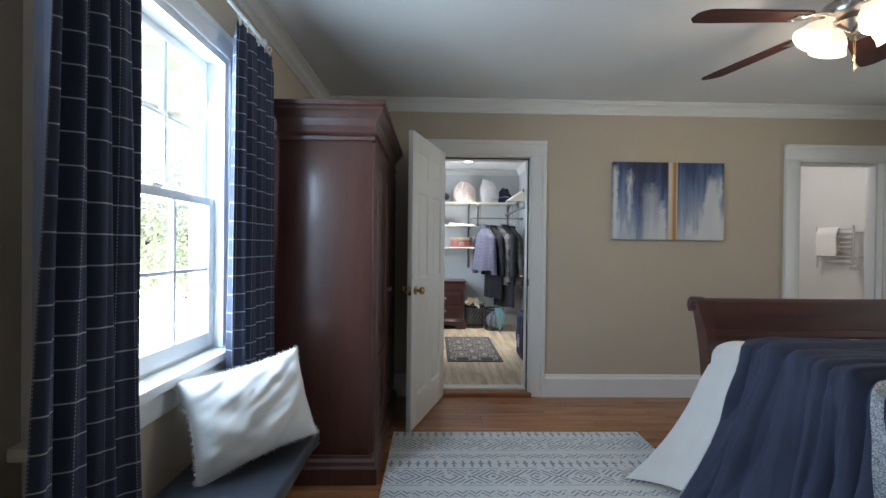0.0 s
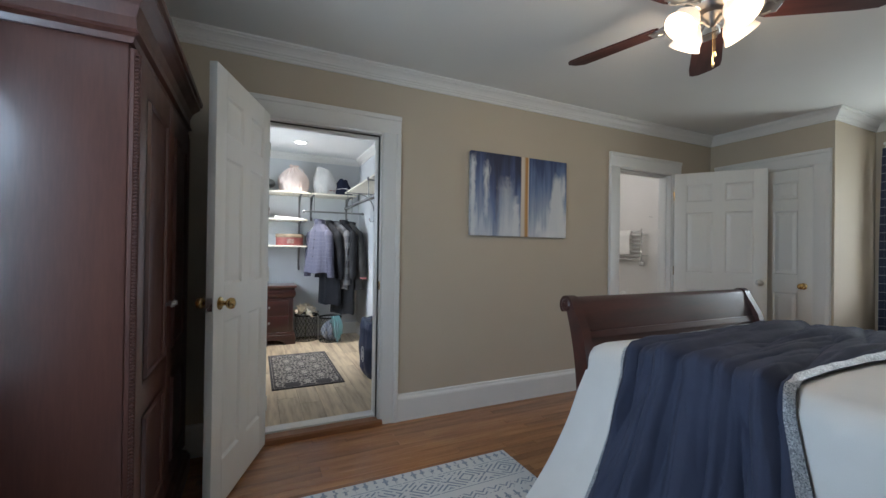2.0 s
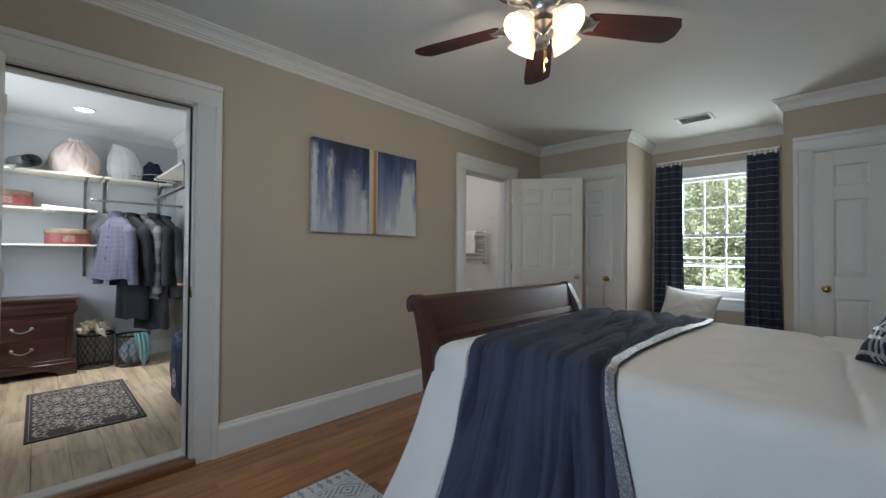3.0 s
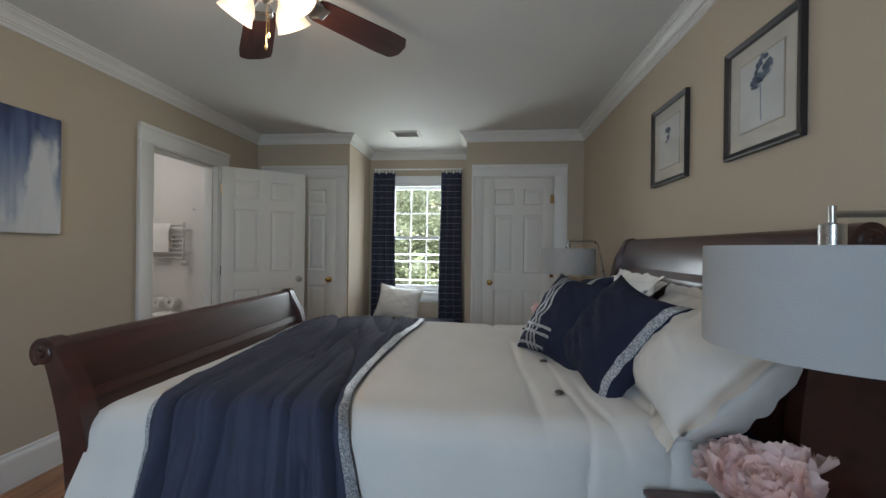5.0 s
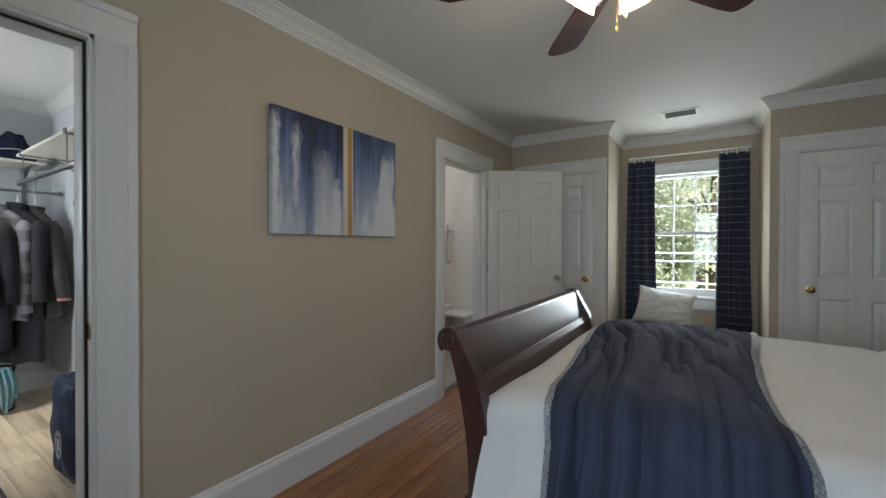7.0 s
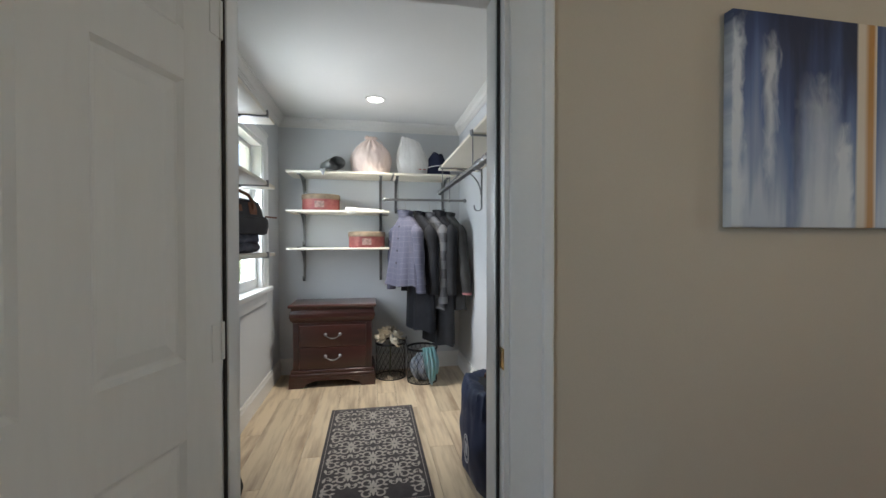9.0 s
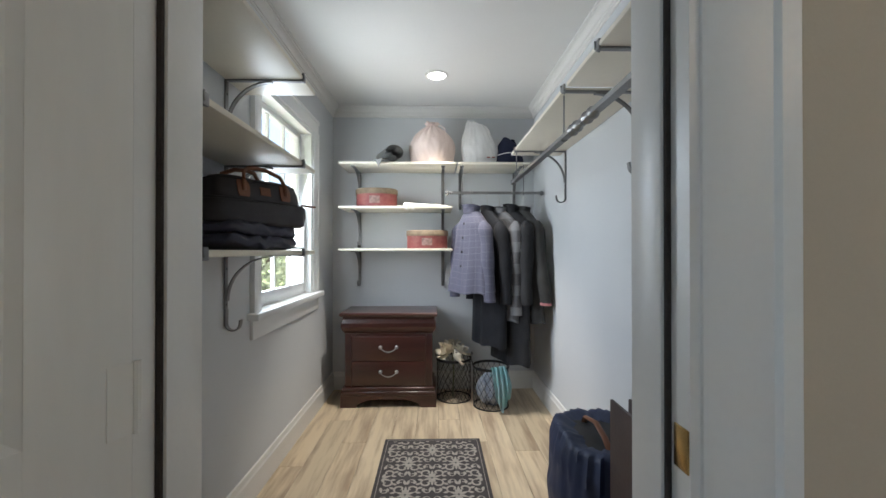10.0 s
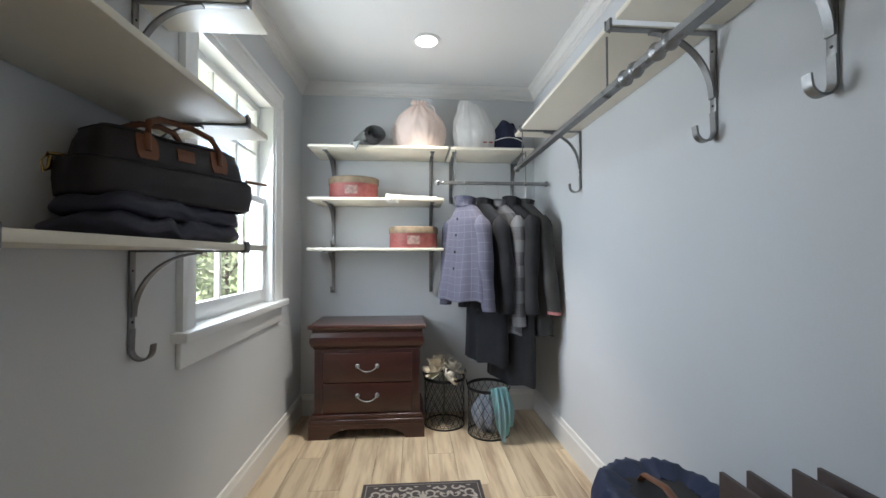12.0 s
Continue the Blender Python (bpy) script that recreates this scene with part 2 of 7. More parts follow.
def add_lathe(bm, prof, m=None, seg=24):
    """Turns a profile of (radius, height) about z, then moves it by m."""
    m = m or Matrix()
    rings = []
    for r, z in prof:
        if r < 1e-5:
            rings.append([bm.verts.new(m @ Vector((0, 0, z)))])
        else:
            rings.append([bm.verts.new(m @ Vector((r * math.cos(2 * math.pi * i / seg), r * math.sin(2 * math.pi * i / seg), z))) for i in range(seg)])
    for a, b in zip(rings, rings[1:]):
        for i in range(seg):
            j = (i + 1) % seg
            q = [a[i % len(a)], a[j % len(a)], b[j % len(b)], b[i % len(b)]]
            q = list(dict.fromkeys(q))
            if len(q) > 2:
                bm.faces.new(q)


def lathe(prof, m=None, seg=24):
    bm = bmesh.new()
    add_lathe(bm, prof, m, seg)
    return bm


def add_tube(bm, pts, r, seg=8, flat=1.0):
    """A round or flattened bar along points."""
    pts = [Vector(p) for p in pts]
    rings = []
    for i, p in enumerate(pts):
        d = (pts[min(i + 1, len(pts) - 1)] - pts[max(i - 1, 0)]).normalized()
        up = Vector((0, 0, 1)) if abs(d.z) < 0.95 else Vector((0, 1, 0))
        a = d.cross(up).normalized()
        b = a.cross(d)
        rr = r[i] if isinstance(r, (list, tuple)) else r
        rings.append([bm.verts.new(p + a * math.cos(2 * math.pi * k / seg) * rr + b * math.sin(2 * math.pi * k / seg) * rr * flat) for k in range(seg)])
    for p, q in zip(rings, rings[1:]):
        for k in range(seg):
            bm.faces.new([p[k], p[(k + 1) % seg], q[(k + 1) % seg], q[k]])
    bm.faces.new(rings[0][::-1]), bm.faces.new(rings[-1])


def tube(pts, r, seg=8, flat=1.0):
    bm = bmesh.new()
    add_tube(bm, pts, r, seg, flat)
    return bm


def add_prism(bm, poly, place, a, b):
    """Extrudes a closed 2D outline from a to b; place(u, v, w) gives the point."""
    lo = [bm.verts.new(place(u, v, a)) for u, v in poly]
    hi = [bm.verts.new(place(u, v, b)) for u, v in poly]
    n = len(poly)
    for i in range(n):
        bm.faces.new([lo[i], lo[(i + 1) % n], hi[(i + 1) % n], hi[i]])
    bm.faces.new(lo[::-1]), bm.faces.new(hi)


def prism(poly, place, a, b):
    bm = bmesh.new()
    add_prism(bm, poly, place, a, b)
    return bm


def ALONG_X(u, v, w):
    return (w, u, v)


def ALONG_Y(u, v, w):
    return (u, w, v)


def ALONG_Z(u, v, w):
    return (u, v, w)


def sheet(f, nu, nv, thick=0.0, uv=None):
    """A grid of points f(i / nu, j / nv), with a UV map in metres where uv gives one."""
    bm = bmesh.new()
    g = [[bm.verts.new(f(i / nu, j / nv)) for j in range(nv + 1)] for i in range(nu + 1)]
    lay = bm.loops.layers.uv.new("UVMap") if uv else None
    for i in range(nu):
        for j in range(nv):
            fc = bm.faces.new([g[i][j], g[i + 1][j], g[i + 1][j + 1], g[i][j + 1]])
            if lay:
                for lp, (a, b) in zip(fc.loops, ((i, j), (i + 1, j), (i + 1, j + 1), (i, j + 1))):
                    lp[lay].uv = uv(a / nu, b / nv)
    if thick:
        bmesh.ops.recalc_face_normals(bm, faces=bm.faces[:])
        bmesh.ops.solidify(bm, geom=bm.faces[:], thickness=thick)
    return bm


def link(name, bm, material, smooth=None):
    bmesh.ops.recalc_face_normals(bm, faces=bm.faces[:])
    me = bpy.data.meshes.new(name)
    bm.to_mesh(me)
    bm.free()
    me.materials.append(material)
    ob = new(name, me)
    if smooth is None or smooth:
        me.shade_smooth()
        me.set_sharp_from_angle(angle=radians(35 if smooth is None else 60))
    return ob


def part(name, bm, material, parent, label="", smooth=None):
    ob = link(name, bm, material, smooth)
    ob.parent = parent
    if label:
        ob["label"] = label
    return ob


def thing(name, m, label, category, group="", kind=""):
    ob = new(name)
    ob.empty_display_size = 0.05
    ob.matrix_basis = m
    return tagged(ob, label, category, group, kind)


def setting(name, bm, material, label, category="wall", smooth=None):
    return tagged(link(name, bm, material, smooth), label, category, "", "structure")


# ---- the large structure ----
XW, XE, YS, YN, ZC = -1.0, 4.48, -0.37, 3.12, 2.50      # bedroom
CX0, CX1, CY0, CY1, CF, CC = -0.480, 1.275, 3.25, 6.06, 0.045, 2.49   # closet
AY0, AY1, AX = 0.825, 2.078, 5.28                          # window alcove
BX1, BY1 = 4.62, 5.2                                     # bathroom


def wall_boxes(bm, axis, c0, c1, a0, a1, z0, z1, holes):
    """A wall slab between c0 and c1 along the run a0..a1, with rectangular holes (h0, h1, bottom, top)."""
    cuts = [a0]
    for h0, h1, hb, ht in sorted(holes):
        spans = [(cuts[-1], h0, z0, z1), (h0, h1, z0, hb), (h0, h1, ht, z1)]
        for s0, s1, b0, b1 in spans:
            if s1 - s0 > 1e-4 and b1 - b0 > 1e-4:
                add_box(bm, *((c0, c1, s0, s1) if axis == 'x' else (s0, s1, c0, c1)), b0, b1)
        cuts.append(h1)
    add_box(bm, *((c0, c1, cuts[-1], a1) if axis == 'x' else (cuts[-1], a1, c0, c1)), z0, z1)


DOOR1 = (-0.004, 0.763)      # walk-in closet opening in x
DOOR2 = (3.075, 3.835)      # bathroom opening in x
DOOR3 = (2.215, 2.945)        # small closet in y
DOOR4 = (-0.085, 0.645)     # second small closet in y
HEAD = 2.045
WINW = (0.78, 1.58, 0.80, 2.10)    # y0 y1 z0 z1
WINE = (1.08, 1.84, 0.74, 2.10)
WINC = (4.605, 5.480, 0.94, 2.11)

bm = bmesh.new()
wall_boxes(bm, 'y', YN, YN + 0.066, XW - 0.15, XE + 0.14, 0, 2.6, [(*DOOR1, 0, HEAD), (*DOOR2, 0, HEAD)])
setting("wall_north", bm, WALL, "beige painted plaster wall with two door openings")
bm = bmesh.new()
wall_boxes(bm, 'y', YN + 0.066, CY0, CX0 - 0.12, 2.4, 0, 2.6, [(*DOOR1, 0, HEAD)])
setting("wall_closet_south", bm, CLWALL, "pale grey painted closet wall around its doorway")
bm = bmesh.new()
wall_boxes(bm, 'y', YN + 0.066, CY0, 2.4, BX1, 0, 2.6, [(*DOOR2, 0, HEAD)])
setting("wall_bath_south", bm, BATHW, "pale painted bathroom wall around its doorway")
bm = bmesh.new()
wall_boxes(bm, 'x', XW - 0.15, XW, -1.0, YN, 0, 2.6, [WINW])
setting("wall_west", bm, WALL, "beige painted wall with a tall sash window")
bm = bmesh.new()
wall_boxes(bm, 'x', XE, XE + 0.14, AY1, YN, 0, 2.6, [(*DOOR3, 0, HEAD)])
add_box(bm, XE + 0.14, AX, AY1, AY1 + 0.12, 0, 2.6)
setting("wall_east_north", bm, WALL, "beige painted wall beside the window alcove")
bm = bmesh.new()
wall_boxes(bm, 'x', XE, XE + 0.14, YS, AY0, 0, 2.6, [(*DOOR4, 0, HEAD)])
add_box(bm, XE + 0.14, AX, AY0 - 0.12, AY0, 0, 2.6)
setting("wall_east_south", bm, WALL, "beige painted wall beside the window alcove")
bm = bmesh.new()
wall_boxes(bm, 'x', AX, AX + 0.15, AY0 - 0.12, AY1 + 0.12, 0, 2.6, [WINE])
setting("wall_alcove", bm, WALL, "beige painted back wall of the window alcove")
bm = bmesh.new()
add_box(bm, 0.70, XE + 0.14, YS - 0.13, YS, 0, 2.6)
add_box(bm, 0.57, 0.70, -1.0, YS, 0, 2.6)
add_box(bm, XW - 0.15, 0.70, -1.13, -1.0, 0, 2.6)
setting("wall_south", bm, WALL, "beige painted wall behind the bed")
bm = bmesh.new()
wall_boxes(bm, 'x', CX0 - 0.15, CX0, CY0, CY1, 0, 2.6, [WINC])
setting("wall_closet_west", bm, CLWALL, "pale blue-grey painted closet wall with a sash window")
setting("wall_closet_east", box(CX1, CX1 + 0.12, CY0, CY1, 0, 2.6), CLWALL, "pale blue-grey painted closet wall")
setting("wall_closet_north", box(CX0 - 0.15, CX1 + 0.12, CY1, CY1 + 0.12, 0, 2.6), CLWALL, "pale blue-grey painted closet end wall")
setting("wall_bath_east", box(BX1, BX1 + 0.12, CY0 - 0.06, BY1, 0, 2.6), BATHW, "pale painted bathroom wall")
setting("wall_bath_north", box(2.3, BX1 + 0.12, BY1, BY1 + 0.12, 0, 2.6), BATHW, "pale painted bathroom wall")
setting("wall_bath_west", box(2.28, 2.4, CY0, BY1, 0, 2.6), BATHW, "pale painted bathroom wall")
setting("ceiling", box(XW - 0.1, XE + 0.1, -1.1, YN + 0.05, ZC, ZC + 0.06), CEIL, "matt off-white painted bedroom ceiling", "ceiling")
setting("ceiling_alcove", box(XE + 0.1, AX + 0.1, AY0 - 0.1, AY1 + 0.1, ZC, ZC + 0.06), CEIL, "matt off-white alcove ceiling", "ceiling")
setting("ceiling_closet", box(CX0 - 0.05, CX1 + 0.05, CY0 - 0.05, CY1 + 0.05, CC, CC + 0.06), CEIL, "matt off-white closet ceiling", "ceiling")
setting("ceiling_bath", box(2.3, BX1 + 0.05, CY0 - 0.05, BY1 + 0.05, CC, CC + 0.06), CEIL, "matt off-white bathroom ceiling", "ceiling")
setting("roof", box(XW - 0.6, AX + 0.5, -1.6, 6.6, 2.62, 2.8), TRIM, "flat slab above the rooms", "roof")
floor = setting("floor", box(XW, AX, -1.0, YN + 0.05, -0.12, -0.012), THRESH, "honey-coloured oak strip floor", "floor")
cfloor = setting("floor_closet", box(CX0, CX1, CY0 - 0.06, CY1, -0.12, CF - 0.008), mat("plank_joint", (0.12, 0.08, 0.05), 0.7), "pale maple plank floor with brown streaks", "floor")
setting("floor_bath", box(2.4, BX1, CY0 - 0.06, BY1, -0.12, 0.02), mat("bath_tile", (0.55, 0.53, 0.50), 0.3, grain=40), "pale bathroom floor", "floor")

CROWN = [(0, 0), (0.072, 0), (0.072, -0.012), (0.062, -0.014), (0.060, -0.024), (0.052, -0.027), (0.040, -0.038), (0.031, -0.052), (0.028, -0.064), (0.020, -0.066), (0.018, -0.076), (0.011, -0.079), (0.010, -0.096), (0, -0.098)]
BASE = [(0, 0), (0.022, 0), (0.022, 0.150), (0.019, 0.162), (0.012, 0.172), (0.010, 0.185), (0, 0.190)]
CBASE = [(0, 0), (0.016, 0), (0.016, 0.115), (0.011, 0.125), (0.008, 0.148), (0, 0.152)]


def mitred(bm, prof, pts, z, closed=False):
    """Runs a moulding profile (out from the wall, up) along corners pts, the room on the left hand."""
    n = len(pts)
    rings = []
    for i, p in enumerate(pts):
        p = Vector(p)
        d0 = (p - Vector(pts[i - 1])).normalized() if (i > 0 or closed) else None
        d1 = (Vector(pts[(i + 1) % n]) - p).normalized() if (i < n - 1 or closed) else None
        d0, d1 = d0 or d1, d1 or d0
        n0, n1 = Vector((-d0.y, d0.x)), Vector((-d1.y, d1.x))
        m = (n0 + n1) / (1 + n0.dot(n1))
        rings.append([bm.verts.new((p.x + m.x * u, p.y + m.y * u, z + v)) for u, v in prof])
    k = len(prof)
    for i in range(n if closed else n - 1):
        a, b = rings[i], rings[(i + 1) % n]
        for j in range(k):
            bm.faces.new([a[j], a[(j + 1) % k], b[(j + 1) % k], b[j]])
    if not closed:
        bm.faces.new(rings[0]), bm.faces.new(rings[-1][::-1])


bm = bmesh.new()
mitred(bm, CROWN, [(XW, -1.0), (0.57, -1.0), (0.57, YS), (XE, YS), (XE, AY0), (AX, AY0), (AX, AY1), (XE, AY1), (XE, YN), (XW, YN)], ZC, True)
setting("crown_moulding", bm, TRIM, "white painted stepped crown moulding", "trim", False)
bm = bmesh.new()
mitred(bm, [(u * 0.85, v * 0.85) for u, v in CROWN], [(CX0, CY0), (CX1, CY0), (CX1, CY1), (CX0, CY1)], CC, True)
setting("crown_moulding_closet", bm, TRIM, "white painted crown moulding in the closet", "trim", False)
for run in ([(DOOR2[0] - 0.135, YN), (DOOR1[1] + 0.125, YN)], [(DOOR1[0] - 0.125, YN), (XW, YN), (XW, -1.0), (0.57, -1.0), (0.57, YS), (XE, YS), (XE, DOOR4[0] - 0.13)], [(XE, DOOR4[1] + 0.13), (XE, AY0), (AX, AY0), (AX, AY1), (XE, AY1), (XE, DOOR3[0] - 0.12)], [(XE, DOOR3[1] + 0.12), (XE, YN), (DOOR2[1] + 0.135, YN)]):
    bm = bmesh.new()
    mitred(bm, BASE, run, 0)
    setting("baseboard", bm, TRIM, "tall white painted baseboard", "trim", False)
bm = bmesh.new()
mitred(bm, CBASE, [(DOOR1[1] + 0.02, CY0), (CX1, CY0), (CX1, CY1), (CX0, CY1), (CX0, CY0), (DOOR1[0] - 0.02, CY0)], CF)
setting("baseboard_closet", bm, TRIM, "white painted closet baseboard", "trim", False)


def casing(name, axis, c, out, a0, a1, head, w, label, z0=0.0):
    """Door or window trim with a raised outer band on the face at c, standing out by out, with jamb boards behind."""
    t = thing(name, Matrix(), label, "trim", "", "structure")
    band = [(0, 0), (0, 0.010), (0.008, 0.014), (w - 0.035, 0.018), (w - 0.030, 0.026), (w - 0.006, 0.028), (w, 0.022), (w, 0)]
    s = 1 if out > 0 else -1

    def place_side(sign, edge):
        if axis == 'y':
            return lambda u, v, q: (edge + sign * u, c + s * v, q)
        return lambda u, v, q: (c + s * v, edge + sign * u, q)
    part("side_casing", prism(band, place_side(-1, a0), z0, head), TRIM, t)
    part("side_casing", prism(band, place_side(1, a1), z0, head), TRIM, t)
    top = (lambda u, v, q: (q, c + s * v, head + u)) if axis == 'y' else (lambda u, v, q: (c + s * v, q, head + u))
    part("head_casing", prism(band, top, a0 - w, a1 + w), TRIM, t)
    return t


def jambs(t, axis, c0, c1, a0, a1, head, z0, stop=None):
    for lo, hi, b0, b1 in ((a0 - 0.004, a0 + 0.014, z0, head), (a1 - 0.014, a1 + 0.004, z0, head)):
        part("jamb", box(lo, hi, c0, c1, b0, b1) if axis == 'y' else box(c0, c1, lo, hi, b0, b1), TRIM, t)
    part("head_jamb", box(a0, a1, c0, c1, head - 0.014, head + 0.004) if axis == 'y' else box(c0, c1, a0, a1, head - 0.014, head + 0.004), TRIM, t)
    if stop:
        s0, s1 = stop
        for lo, hi in ((a0 + 0.014, a0 + 0.026), (a1 - 0.026, a1 - 0.014)):
            part("door_stop", box(lo, hi, s0, s1, z0, head - 0.014, 0.002) if axis == 'y' else box(s0, s1, lo, hi, z0, head - 0.014, 0.002), TRIM, t)
        part("door_stop", box(a0 + 0.026, a1 - 0.026, s0, s1, head - 0.026, head - 0.014, 0.002) if axis == 'y' else box(s0, s1, a0 + 0.026, a1 - 0.026, head - 0.026, head - 0.014, 0.002), TRIM, t)


t = casing("door_frame_1", 'y', YN, -1, *DOOR1, HEAD, 0.125, "white painted casing around the walk-in closet doorway")
jambs(t, 'y', YN - 0.004, CY0 + 0.004, *DOOR1, HEAD, 0.03, (YN + 0.045, CY0 + 0.002))
part("strike_plate", box(DOOR1[1] - 0.0165, DOOR1[1] - 0.012, YN - 0.002, YN + 0.03, 0.94, 1.0, 0.001), BRASS, t, "brass strike plate")
for x in (DOOR1[0] + 0.014, DOOR1[1] - 0.023):
    part("weather_strip", box(x, x + 0.009, YN + 0.036, YN + 0.044, 0.04, HEAD - 0.014, 0.003), PILE, t, "dark brown pile weather strip")
part("weather_strip", box(DOOR1[0] + 0.023, DOOR1[1] - 0.023, YN + 0.036, YN + 0.044, HEAD - 0.023, HEAD - 0.014, 0.003), PILE, t, "dark brown pile weather strip")
t = casing("door_frame_2", 'y', YN, -1, *DOOR2, HEAD, 0.13, "white painted casing around the bathroom doorway")
jambs(t, 'y', YN - 0.004, CY0 + 0.004, *DOOR2, HEAD, 0.0, (YN + 0.045, CY0 + 0.002))
t = casing("door_frame_3", 'x', XE, -1, *DOOR3, HEAD, 0.12, "white painted casing around a closet door")
jambs(t, 'x', XE - 0.004, XE + 0.13, *DOOR3, HEAD, 0.0)
t = casing("door_frame_4", 'x', XE, -1, *DOOR4, HEAD, 0.12, "white painted casing around a closet door")
jambs(t, 'x', XE - 0.004, XE + 0.13, *DOOR4, HEAD, 0.0)
setting("threshold", prism([(YN - 0.035, 0), (YN - 0.030, 0.026), (YN - 0.018, 0.036), (YN + 0.05, 0.038), (YN + 0.05, 0)], ALONG_X, DOOR1[0] - 0.01, DOOR1[1] + 0.01), THRESH, "rounded oak threshold at the closet doorway", "threshold")
setting("sill_board", box(DOOR1[0] + 0.014, DOOR1[1] - 0.014, YN + 0.05, CY0 + 0.01, 0.0, CF + 0.006, 0.002), TRIM, "white painted board behind the threshold", "threshold")
for dd in (DOOR3, DOOR4):
    setting("closet_backing", box(XE + 0.13, XE + 0.14, dd[0], dd[1], 0, HEAD), DOORP, "plain board behind a closed closet door", "wall")


# ---- doors ----
def panel_door(name, m, w, h, label, knob_z=0.95, knob=BRASS, hinges=BRASS):
    """A six-panel door; hinge edge at x = 0, leaf along x, thickness 35 mm about y = 0, with knobs on both sides."""
    t = thing(name, m, label, "door", "", "structure")
    th = 0.0175
    sw, mid = 0.105, 0.10
    rails = [(0, 0.21), (0.86, 1.03), (1.630, 1.735), (h - 0.115, h)]
    for x0, x1 in ((0, sw), (w - sw, w)):
        part("stile", box(x0, x1, -th, th, 0, h, 0.002), DOORP, t)
    for z0, z1 in rails:
        part("rail", box(sw, w - sw, -th, th, z0, z1), DOORP, t)
    c = w / 2
    for (a, b), (z0, z1) in ((s, (rails[i][1], rails[i + 1][0])) for i in range(3) for s in ((sw, c - mid / 2), (c + mid / 2, w - sw))):
        bm = bmesh.new()
        for s in (-1, 1):
            o = [bm.verts.new(p) for p in ((a, s * 0.0172, z0), (b, s * 0.0172, z0), (b, s * 0.0172, z1), (a, s * 0.0172, z1))]
            prev = o
            for ins, dep in ((0.010, 0.008), (0.016, 0.007), (0.045, 0.013)):
                q = [bm.verts.new(p) for p in ((a + ins, s * dep, z0 + ins), (b - ins, s * dep, z0 + ins), (b - ins, s * dep, z1 - ins), (a + ins, s * dep, z1 - ins))]
                for k in range(4):
                    bm.faces.new([prev[k], prev[(k + 1) % 4], q[(k + 1) % 4], q[k]])
                prev = q
            bm.faces.new(prev)
        part("panel", bm, DOORP, t, "", False)
    for i in range(3):
        part("mullion", box(c - mid / 2, c + mid / 2, -th, th, rails[i][1], rails[i + 1][0]), DOORP, t)
    prof = [(0, 0), (0.030, 0), (0.030, 0.004), (0.012, 0.008), (0.010, 0.028), (0.020, 0.034), (0.027, 0.046), (0.024, 0.060), (0.012, 0.066), (0, 0.067)]
    for s in (-1, 1):
        part("door_knob", lathe(prof, pose(w - 0.06, s * th, knob_z, -90 * s, 0, 0), 20), knob, t, "round polished knob", True)
    part("latch_plate", box(w - 0.001, w + 0.001, -0.012, 0.012, knob_z - 0.03, knob_z + 0.03), STEEL, t)
    for z in (0.25, h / 2 + 0.03, h - 0.22):
        bm = bmesh.new()
        add_lathe(bm, [(0, -0.045), (0.006, -0.045), (0.006, 0.045), (0, 0.045)], Matrix.Translation((-0.004, th, z)), 10)
        add_box(bm, -0.004, 0.03, th, th + 0.0015, z - 0.044, z + 0.044)
        part("hinge", bm, hinges, t)
    return t


panel_door("door_1", pose(0.012, 3.098, 0.014, 0, 0, 250.5), 0.70, 2.035, "open white six-panel door with a brass knob beside the armoire", 0.95, BRASS, DOORP)
panel_door("door_2", pose(3.842, 3.092, 0.012, 0, 0, -53), 0.755, 2.025, "open white six-panel bathroom door with a steel knob", 0.95, STEEL)
panel_door("door_3", pose(XE + 0.018, DOOR3[1] - 0.016, 0.012, 0, 0, -90), 0.70, 2.015, "closed white six-panel closet door with a brass knob", 0.93)
panel_door("door_4", pose(XE + 0.018, DOOR4[0] + 0.016, 0.012, 0, 0, 90), 0.70, 2.015, "closed white six-panel closet door with a brass knob", 0.93)


